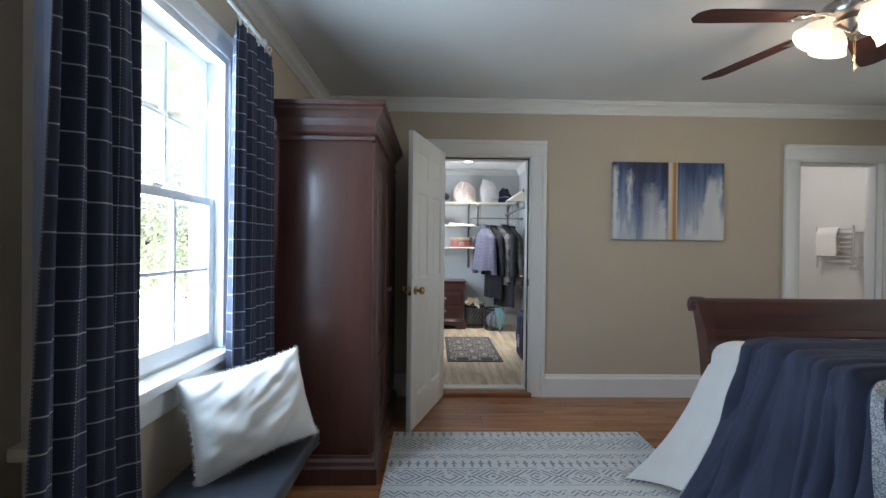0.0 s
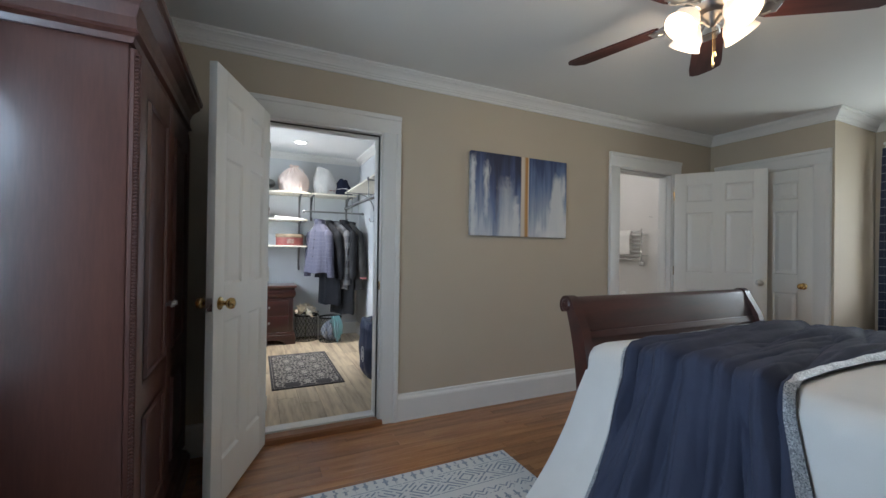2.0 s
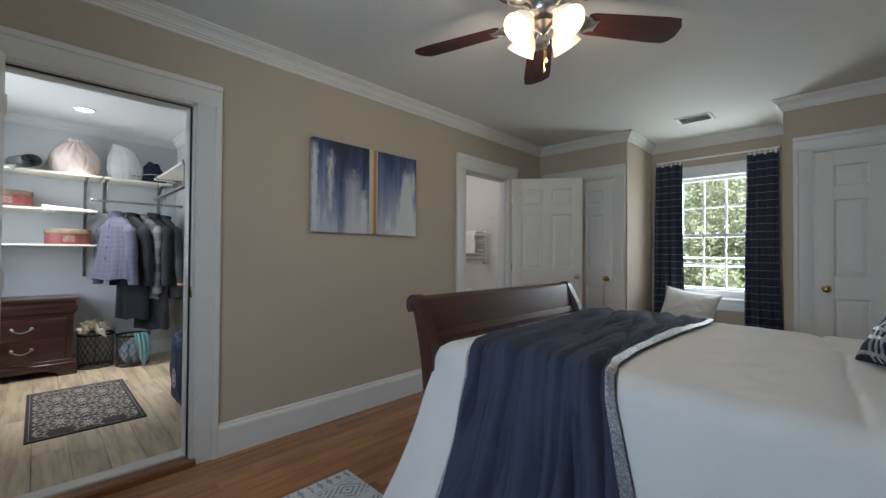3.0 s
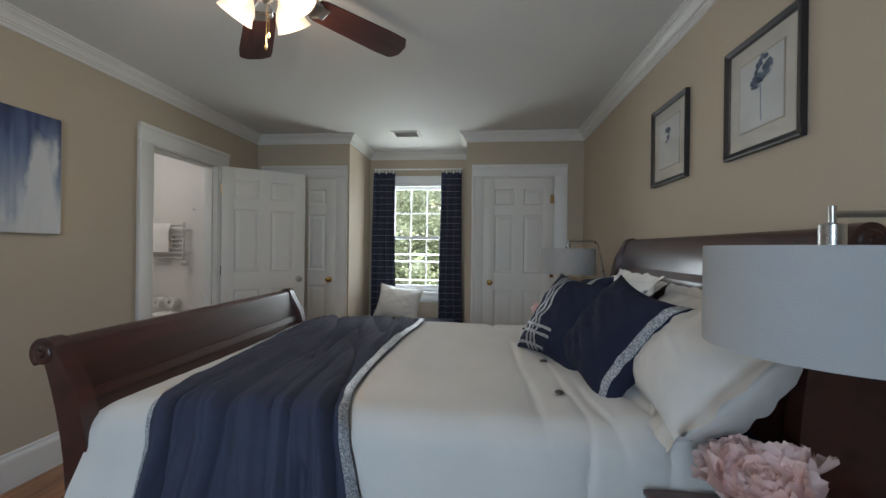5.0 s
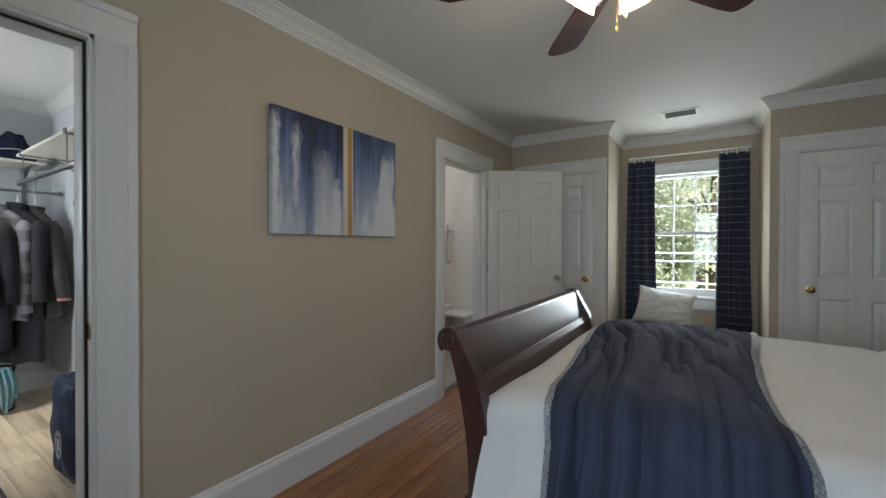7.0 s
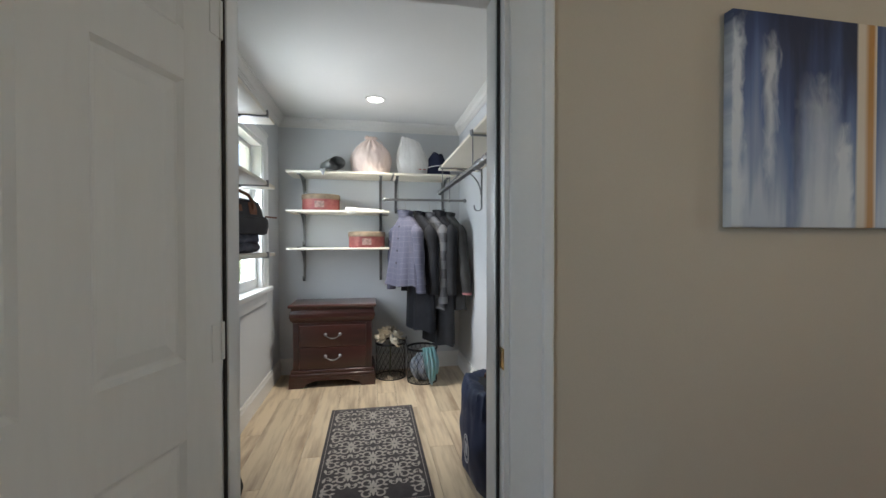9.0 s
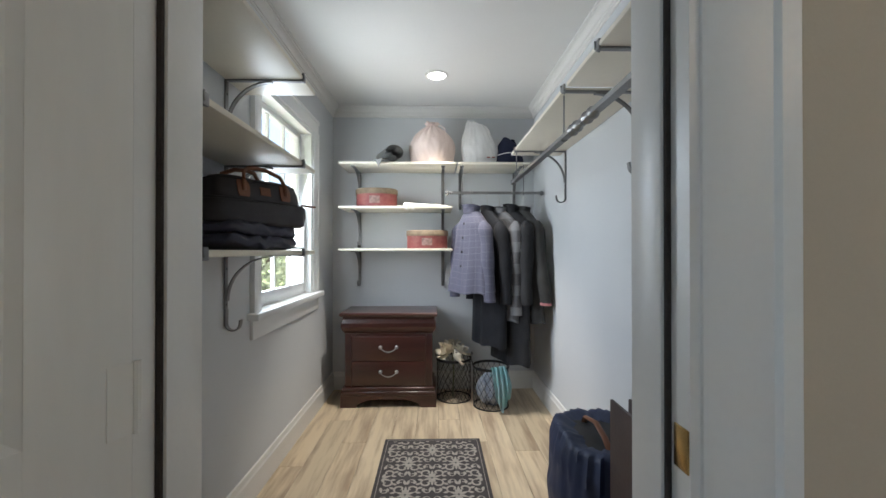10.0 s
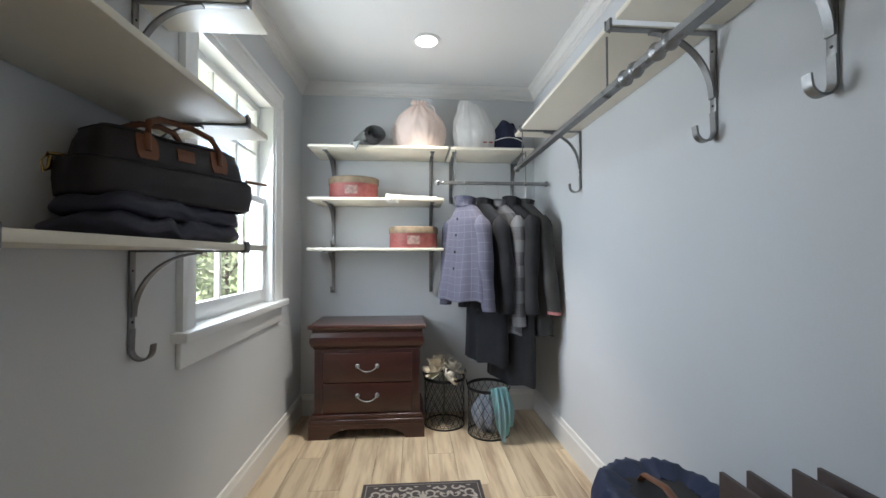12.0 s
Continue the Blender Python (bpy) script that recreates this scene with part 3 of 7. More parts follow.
# ---- windows ----
def sash_window(name, m, w, h, cols, label, depth=0.15, cas=0.095):
    """Double-hung window; local x along the wall, y into the room (room face at y = 0), z from the opening's bottom."""
    t = thing(name, m, label, "window", "", "structure")
    for x0, x1 in ((-0.004, 0.030), (w - 0.030, w + 0.004)):
        part("window_frame", box(x0, x1, -depth, 0.002, 0, h), SASH, t)
    part("window_frame", box(0.03, w - 0.03, -depth, 0.002, h - 0.03, h + 0.004), SASH, t)
    part("window_frame", box(0.03, w - 0.03, -depth, -0.046, -0.004, 0.02), SASH, t)
    part("window_sill", box(-cas - 0.03, w + cas + 0.03, -0.045, 0.055, -0.028, 0.006, 0.006), SASH, t, "white painted stool")
    part("apron", box(-cas, w + cas, 0.0, 0.018, -0.125, -0.028, 0.004), SASH, t)
    band = [(0, 0), (0, 0.012), (0.010, 0.016), (cas - 0.026, 0.018), (cas - 0.022, 0.026), (cas, 0.024), (cas, 0)]
    part("side_casing", prism(band, lambda u, v, q: (-u, v, q), 0, h), SASH, t)
    part("side_casing", prism(band, lambda u, v, q: (w + u, v, q), 0, h), SASH, t)
    part("head_casing", prism(band, lambda u, v, q: (q, v, h + u), -cas, w + cas), SASH, t)
    mid = h * 0.5
    for up, (z0, z1), y in ((0, (0.02, mid + 0.018), -0.055), (1, (mid - 0.018, h - 0.03), -0.092)):
        x0, x1 = 0.03, w - 0.03
        st = 0.042
        bot = 0.062 if not up else 0.036
        for a, b in ((x0, x0 + st), (x1 - st, x1)):
            part("sash_stile", box(a, b, y - 0.017, y + 0.017, z0, z1, 0.003), SASH, t)
        part("sash_rail", box(x0 + st, x1 - st, y - 0.016, y + 0.016, z0, z0 + bot, 0.003), SASH, t)
        part("sash_rail", box(x0 + st, x1 - st, y - 0.016, y + 0.016, z1 - 0.036, z1, 0.003), SASH, t)
        gx0, gx1, gz0, gz1 = x0 + st, x1 - st, z0 + bot, z1 - 0.036
        for i in range(1, cols):
            c = gx0 + (gx1 - gx0) * i / cols
            part("muntin", box(c - 0.008, c + 0.008, y - 0.012, y + 0.012, gz0, gz1, 0.003), SASH, t)
        zc = (gz0 + gz1) / 2
        for i in range(cols):
            a, b = gx0 + (gx1 - gx0) * i / cols + 0.010 * (i > 0), gx0 + (gx1 - gx0) * (i + 1) / cols - 0.010 * (i < cols - 1)
            part("muntin", box(a, b, y - 0.012, y + 0.012, zc - 0.008, zc + 0.008, 0.003), SASH, t)
            for q0, q1 in ((gz0, zc - 0.01), (zc + 0.01, gz1)):
                g = part("pane", box(a, b, y - 0.0015, y + 0.0015, q0, q1), GLASS, t)
                g.visible_shadow = False
    part("sash_lock", box(w / 2 - 0.03, w / 2 + 0.03, -0.055, -0.03, mid + 0.018, mid + 0.03, 0.004), SASH, t)
    return t


sash_window("window_1", pose(XW, WINW[1], WINW[2], 0, 0, -90), WINW[1] - WINW[0], WINW[3] - WINW[2], 3, "white double-hung window with bright daylight behind")
sash_window("window_2", pose(AX, WINE[0], WINE[2], 0, 0, 90), WINE[1] - WINE[0], WINE[3] - WINE[2], 3, "white double-hung window looking out on trees")
sash_window("window_3", pose(CX0, WINC[1], WINC[2], 0, 0, -90), WINC[1] - WINC[0], WINC[3] - WINC[2], 3, "white double-hung closet window with bright daylight behind")


# ---- curtains ----
def curtain(name, m, w_top, w_bot, h, folds, seed, label, group, lean=0.0):
    """A gathered panel; local x along the rod, z down from 0; UV in metres of cloth."""
    rnd = random.Random(seed)
    ph = [rnd.uniform(0, 6.28) for _ in range(4)]

    def f(u, v):
        w = w_top + (w_bot - w_top) * v ** 1.3
        amp = 0.016 + 0.020 * v
        x = (u - 0.5) * w + lean * v + 0.012 * math.sin(5 * v + ph[0]) * v
        y = amp * math.sin(2 * math.pi * folds * u + ph[1] + 0.7 * math.sin(2.2 * v + ph[2])) + 0.35 * amp * math.sin(2 * math.pi * folds * 2.1 * u + ph[3])
        if v < 0.035:
            y *= 0.45
        return (x, y, -v * h)
    t = thing(name, m, label, "curtain", group)
    part("panel", sheet(f, 90, 50, 0.0025, lambda u, v: (u * 1.15, v * h)), CHECK, t, "", True)
    for k in range(6):
        u = (k + 0.5) / 6
        bm = bmesh.new()
        ring = [(0.011 * math.cos(a), 0.0, 0.026 + 0.014 * math.sin(a)) for a in [i * math.pi / 6 for i in range(13)]]
        x = (u - 0.5) * w_top
        add_tube(bm, [(x + p[1], p[0], p[2]) for p in ring], 0.0022, 6)
        add_box(bm, x - 0.006, x + 0.006, -0.004, 0.004, -0.016, 0.014, 0.002)
        part("clip_ring", bm, SASH, t, "white clip ring")
    return t


def rod(name, m, length, label):
    t = thing(name, m, label, "curtain rod")
    part("pole", tube([(0, 0, 0), (length, 0, 0)], 0.009, 12), SASH, t)
    for x in (0, length):
        part("finial", lathe([(0, -0.014), (0.012, -0.010), (0.016, 0.0), (0.012, 0.011), (0, 0.015)], Matrix.Translation((x, 0, 0)), 14), SASH, t, "", True)
    for x in (0.03, length - 0.03):
        bm = bmesh.new()
        add_box(bm, x - 0.008, x + 0.008, 0.0, 0.09, -0.018, -0.009, 0.002)
        add_box(bm, x - 0.012, x + 0.012, 0.085, 0.091, -0.05, 0.03, 0.002)
        part("bracket", bm, SASH, t)
    return t


rod("curtain_rod", pose(XW + 0.093, 0.42, 2.265, 0, 0, 90), 1.32, "thin white curtain rod on the window wall")
curtain("curtain", pose(XW + 0.10, 0.765, 2.225, 0, 0, 90), 0.25, 0.37, 2.18, 4, 3, "navy windowpane-check curtain hanging beside the window", "bedroom curtains", 0.0)
curtain("curtain", pose(XW + 0.10, 1.635, 2.225, 0, 0, 90), 0.36, 0.38, 2.18, 4, 8, "navy windowpane-check curtain hanging beside the armoire", "bedroom curtains")
rod("curtain_rod", pose(AX - 0.093, 1.985, 2.265, 0, 0, -90), 1.08, "thin white curtain rod in the alcove")
curtain("curtain", pose(AX - 0.10, 1.868, 2.225, 0, 0, -90), 0.27, 0.33, 2.18, 3, 5, "navy windowpane-check curtain hanging in the alcove", "bedroom curtains")
curtain("curtain", pose(AX - 0.10, 1.030, 2.225, 0, 0, -90), 0.25, 0.31, 2.18, 3, 11, "navy windowpane-check curtain hanging in the alcove", "bedroom curtains")


# ---- soft things ----
def wob(x, y, z, s=1.0):
    return noise.noise(Vector((x * s, y * s, z * s)))


def cushion_pt(a, b, s, w, h, t, seed, wrinkle, ears):
    """A point on one face (s) of a stuffed pillow; a and b run from -1 to 1."""
    k = max(0.0, (1 - abs(a) ** 2.4) * (1 - abs(b) ** 2.4)) ** 0.55
    x, z = a * w / 2 * (1 - ears * (1 - b * b) * a * a), b * h / 2 * (1 - ears * (1 - a * a) * b * b)
    p1, q1 = 0.88 * x + 0.47 * z, 0.88 * z - 0.47 * x
    p2, q2 = 0.80 * x - 0.60 * z, 0.80 * z + 0.60 * x
    y = s * k * t / 2 + s * k * wrinkle * (1.0 * wob(p1 * 4.5 + seed, q1 * 22, s * 3.0) + 0.9 * wob(p2 * 3.5 + seed, q2 * 17, s * 2.0) + 0.5 * wob(p1 * 12 + seed, q1 * 40, s * 8.0) - 2.0 * max(0.0, 0.16 - abs(wob(p1 * 2.0 + seed, q1 * 9, s * 4.0))))
    y += s * wrinkle * 2.6 * k * (1 - k) * wob(x * 20 + seed, z * 20, s * 5.0)
    return (x, y, z)


def cushion(w, h, t, seed=0, flange=0.0, wrinkle=0.006, ears=0.10):
    """A stuffed pillow; x width, z height, y thickness, centre at the origin."""
    bm = bmesh.new()
    n = 56
    sides = [[[cushion_pt(2 * i / n - 1, 2 * j / n - 1, s, w, h, t, seed, wrinkle, ears) for j in range(n + 1)] for i in range(n + 1)] for s in (-1, 1)]
    v0 = [[bm.verts.new(p) for p in row] for row in sides[0]]
    v1 = [[v0[i][j] if i in (0, n) or j in (0, n) else bm.verts.new(sides[1][i][j]) for j in range(n + 1)] for i in range(n + 1)]
    for g in (v0, v1):
        for i in range(n):
            for j in range(n):
                bm.faces.new([g[i][j], g[i + 1][j], g[i + 1][j + 1], g[i][j + 1]])
    if flange:
        ring = [v0[i][0] for i in range(n)] + [v0[n][j] for j in range(n)] + [v0[i][n] for i in range(n, 0, -1)] + [v0[0][j] for j in range(n, 0, -1)]
        out = []
        for q, v in enumerate(ring):
            d = Vector((v.co.x / w, 0, v.co.z / h)).normalized()
            out.append(bm.verts.new(v.co + d * flange * (1 + 0.3 * wob(v.co.x * 14 + seed, v.co.z * 14, 1)) + Vector((0, flange * 0.5 * wob(v.co.x * 16 + seed, v.co.z * 16, 5), 0))))
        m = len(ring)
        for q in range(m):
            bm.faces.new([ring[q], ring[(q + 1) % m], out[(q + 1) % m], out[q]])
    return bm


def fringe(w, h, seed, length=0.022):
    """Short cut threads all round a pillow's seam."""
    rnd = random.Random(seed)
    bm = bmesh.new()
    for k in range(1100):
        p = rnd.random() * 4
        q = 2 * (p % 1) - 1
        x, z, d = [(q, -1, (0, -1)), (1, q, (1, 0)), (q, 1, (0, 1)), (-1, q, (-1, 0))][int(p)]
        ox, oz = x * w / 2 * (1 - 0.10 * (1 - z * z) * (abs(x) == 1)), z * h / 2 * (1 - 0.10 * (1 - x * x) * (abs(z) == 1))
        a = Vector((ox, rnd.uniform(-0.004, 0.004), oz))
        e = a + Vector((d[0] + rnd.uniform(-0.6, 0.6), rnd.uniform(-0.7, 0.7), d[1] + rnd.uniform(-0.6, 0.6))) * length * rnd.uniform(0.6, 1.2)
        s = Vector((0.0010, 0.0007, 0.0010))
        bm.faces.new([bm.verts.new(v) for v in (a - s, a + s, e + s * 0.5, e - s * 0.5)])
    return bm


# ---- armoire ----
def armoire(m):
    t = thing("armoire", m, "tall dark cherry wood armoire with carved cornice and panelled doors", "wardrobe")
    W, D, H = 1.10, 0.60, 2.02          # local: x depth (front at x = 0, back at -D), y width
    part("body", box(-D, -0.02, 0.035, W - 0.035, 0.13, 1.84, 0.006), CHERRY, t)
    base = [(0, 0), (0.045, 0), (0.045, 0.085), (0.036, 0.098), (0.030, 0.115), (0.014, 0.125), (0.010, 0.14), (0, 0.14)]
    bm = bmesh.new()
    mitred(bm, base, [(-D, W - 0.035), (-0.02, W - 0.035), (-0.02, 0.035), (-D, 0.035)], 0.0)
    part("plinth", bm, CHERRY, t, "", False)
    cor = [(0, 0), (0.012, 0), (0.016, 0.018), (0.030, 0.026), (0.022, 0.040), (0.020, 0.075), (0.030, 0.110), (0.052, 0.140), (0.062, 0.150), (0.062, 0.165), (0.072, 0.170), (0.074, 0.190), (0, 0.190)]
    bm = bmesh.new()
    mitred(bm, cor, [(-D, W - 0.035), (-0.02, W - 0.035), (-0.02, 0.035), (-D, 0.035)], 1.83)
    part("cornice", bm, CHERRY, t, "", False)
    part("top", box(-D, 0.03, 0.0, W, 2.005, 2.021), CHERRY, t)
    for y in (0.05, W - 0.05):
        bm = bmesh.new()
        add_tube(bm, [(-0.012, y, 0.15), (-0.012, y, 1.82)], 0.014, 10)
        for k in range(150):
            add_lathe(bm, [(0, -0.0045), (0.0065, -0.002), (0.0065, 0.002), (0, 0.0045)], Matrix.Translation((0.001, y - 0.011 if y < 0.5 else y + 0.011, 0.16 + k * 0.011)), 6)
        part("beaded_pilaster", bm, CHERRY, t)
    for y0, y1 in ((0.075, W / 2 - 0.003), (W / 2 + 0.003, W - 0.075)):
        d = part("door", box(-0.02, 0.002, y0, y1, 0.16, 1.82, 0.003), CHERRY, t)
        for z0, z1 in ((0.26, 0.66), (0.76, 1.72)):
            fr = bmesh.new()
            mitred(fr, [(0, 0), (0.012, 0), (0.020, 0.010), (0.030, 0.004), (0.030, 0)], [(y0 + 0.075, z0), (y0 + 0.075, z1), (y1 - 0.075, z1), (y1 - 0.075, z0)][::-1], 0.0, True)
            fr.transform(Matrix(((0, 0, 1, 0.002), (1, 0, 0, 0), (0, 1, 0, 0), (0, 0, 0, 1))))
            part("panel_moulding", fr, CHERRY, d, "", False)
        yk = y1 - 0.03 if y0 < 0.3 else y0 + 0.03
        part("pull", lathe([(0, 0), (0.009, 0), (0.006, 0.012), (0.014, 0.020), (0.010, 0.030), (0, 0.032)], pose(0.002, yk, 0.98, 0, 90, 0), 12), IRON, d, "", True)
    return t


armoire(pose(-0.375, 1.865, 0.0))


# ---- benches and their pillows ----
def bench(m, label):
    """Local: x length, y depth, z up; centred."""
    t = thing("bench", m, label, "bench", "window benches")
    L, Dp = 0.98, 0.40
    part("seat", box(-L / 2, L / 2, -Dp / 2, Dp / 2, 0.395, 0.455, 0.014, 3), LEATHER, t)
    part("apron", box(-L / 2 + 0.03, L / 2 - 0.03, -Dp / 2 + 0.03, Dp / 2 - 0.03, 0.375, 0.396), WIRE, t)
    for s in (-1, 1):
        for k in (-1, 1):
            bm = bmesh.new()
            p = [(s * (L / 2 - 0.012) - s * 0.0, k * (Dp / 2 - 0.01), 0.396), (s * (L / 2 - 0.012) - s * 0.02, -k * (Dp / 2 - 0.03), 0.0)]
            add_prism(bm, [(-0.016, -0.004), (0.016, -0.004), (0.016, 0.004), (-0.016, 0.004)], lambda u, v, q: (p[0][0] + (p[1][0] - p[0][0]) * q + v + 0.009 * s * k, p[0][1] + (p[1][1] - p[0][1]) * q + u, p[0][2] + (p[1][2] - p[0][2]) * q), 0, 1)
            part("leg", bm, STEEL, t, "flat brushed steel leg")
    return t


bench(pose(-0.755, 1.045, 0, 0, 0, 90), "blue-black leather bench with crossed steel legs under the window")
bench(pose(4.86, 1.46, 0, 0, 0, 90), "blue-black leather bench with crossed steel legs in the alcove")
for m, sd in ((pose(-0.745, 1.29, 0.632, -19, -5, 48), 1), (pose(4.95, 1.625, 0.640, -20, 7, -98), 2)):
    t = thing("throw_pillow", m, "plump cream cotton pillow with a fringed edge leaning on the bench", "pillow", "bench pillows")
    pw_, ph_ = (0.46, 0.37) if sd == 1 else (0.54, 0.40)
    part("cover", cushion(pw_, ph_, 0.23, sd * 7.0, 0, 0.013), COTTON, t, "", True)
    part("fringe", fringe(pw_, ph_, sd, 0.007), COTTON, t, "", False)


# ---- bed ----
BX0, BW, BT = 1.45, 1.58, 0.80      # west side, width, top of the made bed
HEADY, FOOTY = -0.20, 1.93


def over_bed(s, y, off=0.0, hem=0.20):
    """A point on the draped bed; s runs across from the west edge (negative: down the west side), y along it."""
    r = 0.10
    arc = r * math.pi / 2
    foot = max(0.0, min(1.0, (y - 1.25) / 0.65))
    sag = 0.035 * max(0.0, (y - 1.45) / 0.5) ** 2

    def side(q):
        if q >= arc:
            return q - arc, 0.0
        if q >= 0:
            a = (arc - q) / r
            return -r * math.sin(a) + 0.0, -(r - r * math.cos(a))
        return -r, q - r
    if s <= BW / 2:
        dx, dz = side(s)
        x, z = BX0 + r + dx, BT + dz - sag
        drop = max(0.0, -s)
        flare = 0.022 * foot * min(1.0, drop * 8) + drop * (0.10 + 0.17 * foot) + 0.75 * foot ** 1.5 * drop ** 2.4 + 0.02 * math.sin(y * 13 + 1) * min(1, drop * 3) + 0.012 * math.sin(y * 27) * min(1, drop * 3)
        x -= flare + (off if s < arc * 0.7 else 0)
        z += off if s >= arc * 0.3 else 0
    else:
        dx, dz = side(BW - s)
        x, z = BX0 + BW - r - dx, BT + dz - sag
        x += (off if s > BW - arc else 0) + max(0.0, s - BW) * 0.06
        z += off if s <= BW - arc * 0.3 else 0
    if z > BT - 0.12:
        z += 0.008 * wob(x * 2.2, y * 2.2, 3.0) + 0.004 * wob(x * 5, y * 9, 9.0) + 0.002 * wob(x * 15 + y * 6, y * 15, 4.0)
    return Vector((x, y, max(z, 0.015)))


def sleigh_end(name, y, h, sign, x0, x1, label, parent, back=0.0):
    """A scrolled sleigh panel on shaped posts; sign: the way it curls outwards along y."""
    def face(z):
        up, low = max(0.0, (z - 0.45 * h) / (0.55 * h)), max(0.0, (0.40 - z) / 0.40)
        return 0.105 * up ** 2.0 + 0.035 * low ** 1.6
    top = h - 0.05
    zs = [0.20 + (top - 0.20) * k / 16 for k in range(17)]
    roll = [(0.105 + 0.040 * math.cos(q) - 0.010, h - 0.042 + 0.042 * math.sin(q)) for q in [-0.9 + k * 3.6 / 12 for k in range(13)]]
    poly = [(y + sign * face(z), z) for z in zs] + [(y + sign * u, v) for u, v in roll] + [(y + sign * (face(z) - 0.040), z) for z in zs[::-1] if z < h - 0.10]
    e = part(name, prism(poly, ALONG_X, x0 + 0.045, x1 - 0.045), CHERRYX, parent, label)
    part("rail_band", prism([(y + sign * (face(h - 0.17) + 0.004), h - 0.19), (y + sign * (face(h - 0.17) + 0.016), h - 0.165), (y + sign * (face(h - 0.15) + 0.006), h - 0.145)], ALONG_X, x0 + 0.05, x1 - 0.05), CHERRYX, e)
    part("rail_band", prism([(y - sign * 0.052 + sign * face(h - 0.20), h - 0.20), (y - sign * 0.042 + sign * face(h - 0.20), h - 0.20), (y - sign * 0.038 + sign * face(h - 0.17), h - 0.17), (y - sign * 0.046 + sign * face(h - 0.17), h - 0.17)], ALONG_X, x0 + 0.05, x1 - 0.05), CHERRYX, e)
    zp = [top * k / 18 for k in range(19)]
    proll = [(0.105 + 0.047 * math.cos(q) - 0.010, h - 0.042 + 0.050 * math.sin(q)) for q in [-0.9 + k * 3.8 / 12 for k in range(13)]]
    for xa, xb in ((x0, x0 + 0.055), (x1 - 0.055, x1)):
        post = [(y + sign * max(face(z) + 0.010, back), z) for z in zp] + [(y + sign * u, v) for u, v in proll] + [(y + sign * (face(z) - 0.075 - 0.03 * max(0.0, (0.5 - z))), z) for z in zp[::-1] if z < h - 0.12]
        bm = prism(post, ALONG_X, xa, xb)
        p = part("post", bm, CHERRYX, e)
        part("rosette", lathe([(0, 0.012), (0.010, 0.012), (0.014, 0.005), (0.026, 0.006), (0.034, 0.0), (0.034, -0.004)], pose(xa if xa < 2 else xb, y + sign * 0.095, h - 0.042, 0, -90 if xa < 2 else 90, 0), 18), CHERRYX, p, "", True)
    return e


bed = thing("bed", Matrix(), "dark cherry sleigh bed made up with a white spread", "bed")
sleigh_end("footboard", 1.93, 0.985, 1, BX0 - 0.01, BX0 + BW + 0.01, "", bed)
sleigh_end("headboard", -0.22, 1.36, -1, BX0 - 0.03, BX0 + BW + 0.03, "", bed, 0.136)
for x in (BX0 + 0.015, BX0 + BW - 0.045):
    part("side_rail", box(x, x + 0.03, -0.18, 1.97, 0.20, 0.40, 0.004), CHERRYX, bed)
part("mattress", box(BX0 + 0.05, BX0 + BW - 0.05, -0.16, 1.82, 0.34, 0.76, 0.05, 3), NAVYP, bed, "navy fitted mattress cover")


def spread_pt(u, v):
    hem = -0.55 - 0.10 * max(0.0, (1 - v) - 0.65) / 0.35
    s = hem + (BW + 0.55 - hem) * u
    y = FOOTY + (0.02 - FOOTY) * v
    y -= 0.05 * max(0.0, min(1.0, (0.28 - s) / 0.30)) * max(0.0, (y - 1.4) / 0.53)
    p = over_bed(s, y)
    if v < 0.06:
        p.z -= 0.08 * (1 - v / 0.06) ** 2 * max(0.0, min(1.0, (s + 0.1) / 0.7))
    if s > 0.1:
        p.z += 0.004 * math.sin(10 * p.x + 24 * y) * max(0, v - 0.72) * 3
    if y < 0.62:
        dent = 0.0
        for c, ph, slope in ((0.04, 0.3, 0.03), (0.10, 2.1, -0.05), (0.17, 4.0, 0.06), (0.23, 1.2, -0.04), (0.30, 5.1, 0.07), (0.37, 3.3, 0.05), (0.47, 0.8, 0.09)):
            d = y - c - slope * (s - 0.3) - 0.018 * math.sin(4.2 * s + ph) - 0.007 * math.sin(11 * s + ph)
            keep = max(0.0, min(1.0, 0.5 + 1.8 * wob(s * 2.4 + ph, c * 11, 8.0)))
            dent = max(dent, keep * (math.exp(d / 0.008) if d < 0 else math.exp(-d / 0.022)))
        if s > 0.05:
            p.z -= 0.014 * dent
        else:
            p.x += 0.020 * dent
    return p


t = thing("bedspread", Matrix(), "creamy white linen bedspread draped over the bed", "bedspread")
part("cloth", sheet(spread_pt, 130, 230, 0.006), LINEN, t, "", True)
rnd = random.Random(4)
for k in range(4):
    x = BX0 + 0.25 + k * 0.36
    p = over_bed(x - BX0, 0.40)
    part("button", lathe([(0, 0.008), (0.012, 0.007), (0.016, 0.003), (0.016, 0), (0, 0)], Matrix.Translation((x, 0.40 + rnd.uniform(-0.01, 0.01), p.z + 0.006)), 12), mat("horn_button", (0.06, 0.045, 0.04), 0.4), t, "dark button", True)


def billow(x, y, z):
    """Round swells with sharp creases between them."""
    return min(1.0, abs(2.8 * noise.noise(Vector((x, y, z))))) ** 0.6


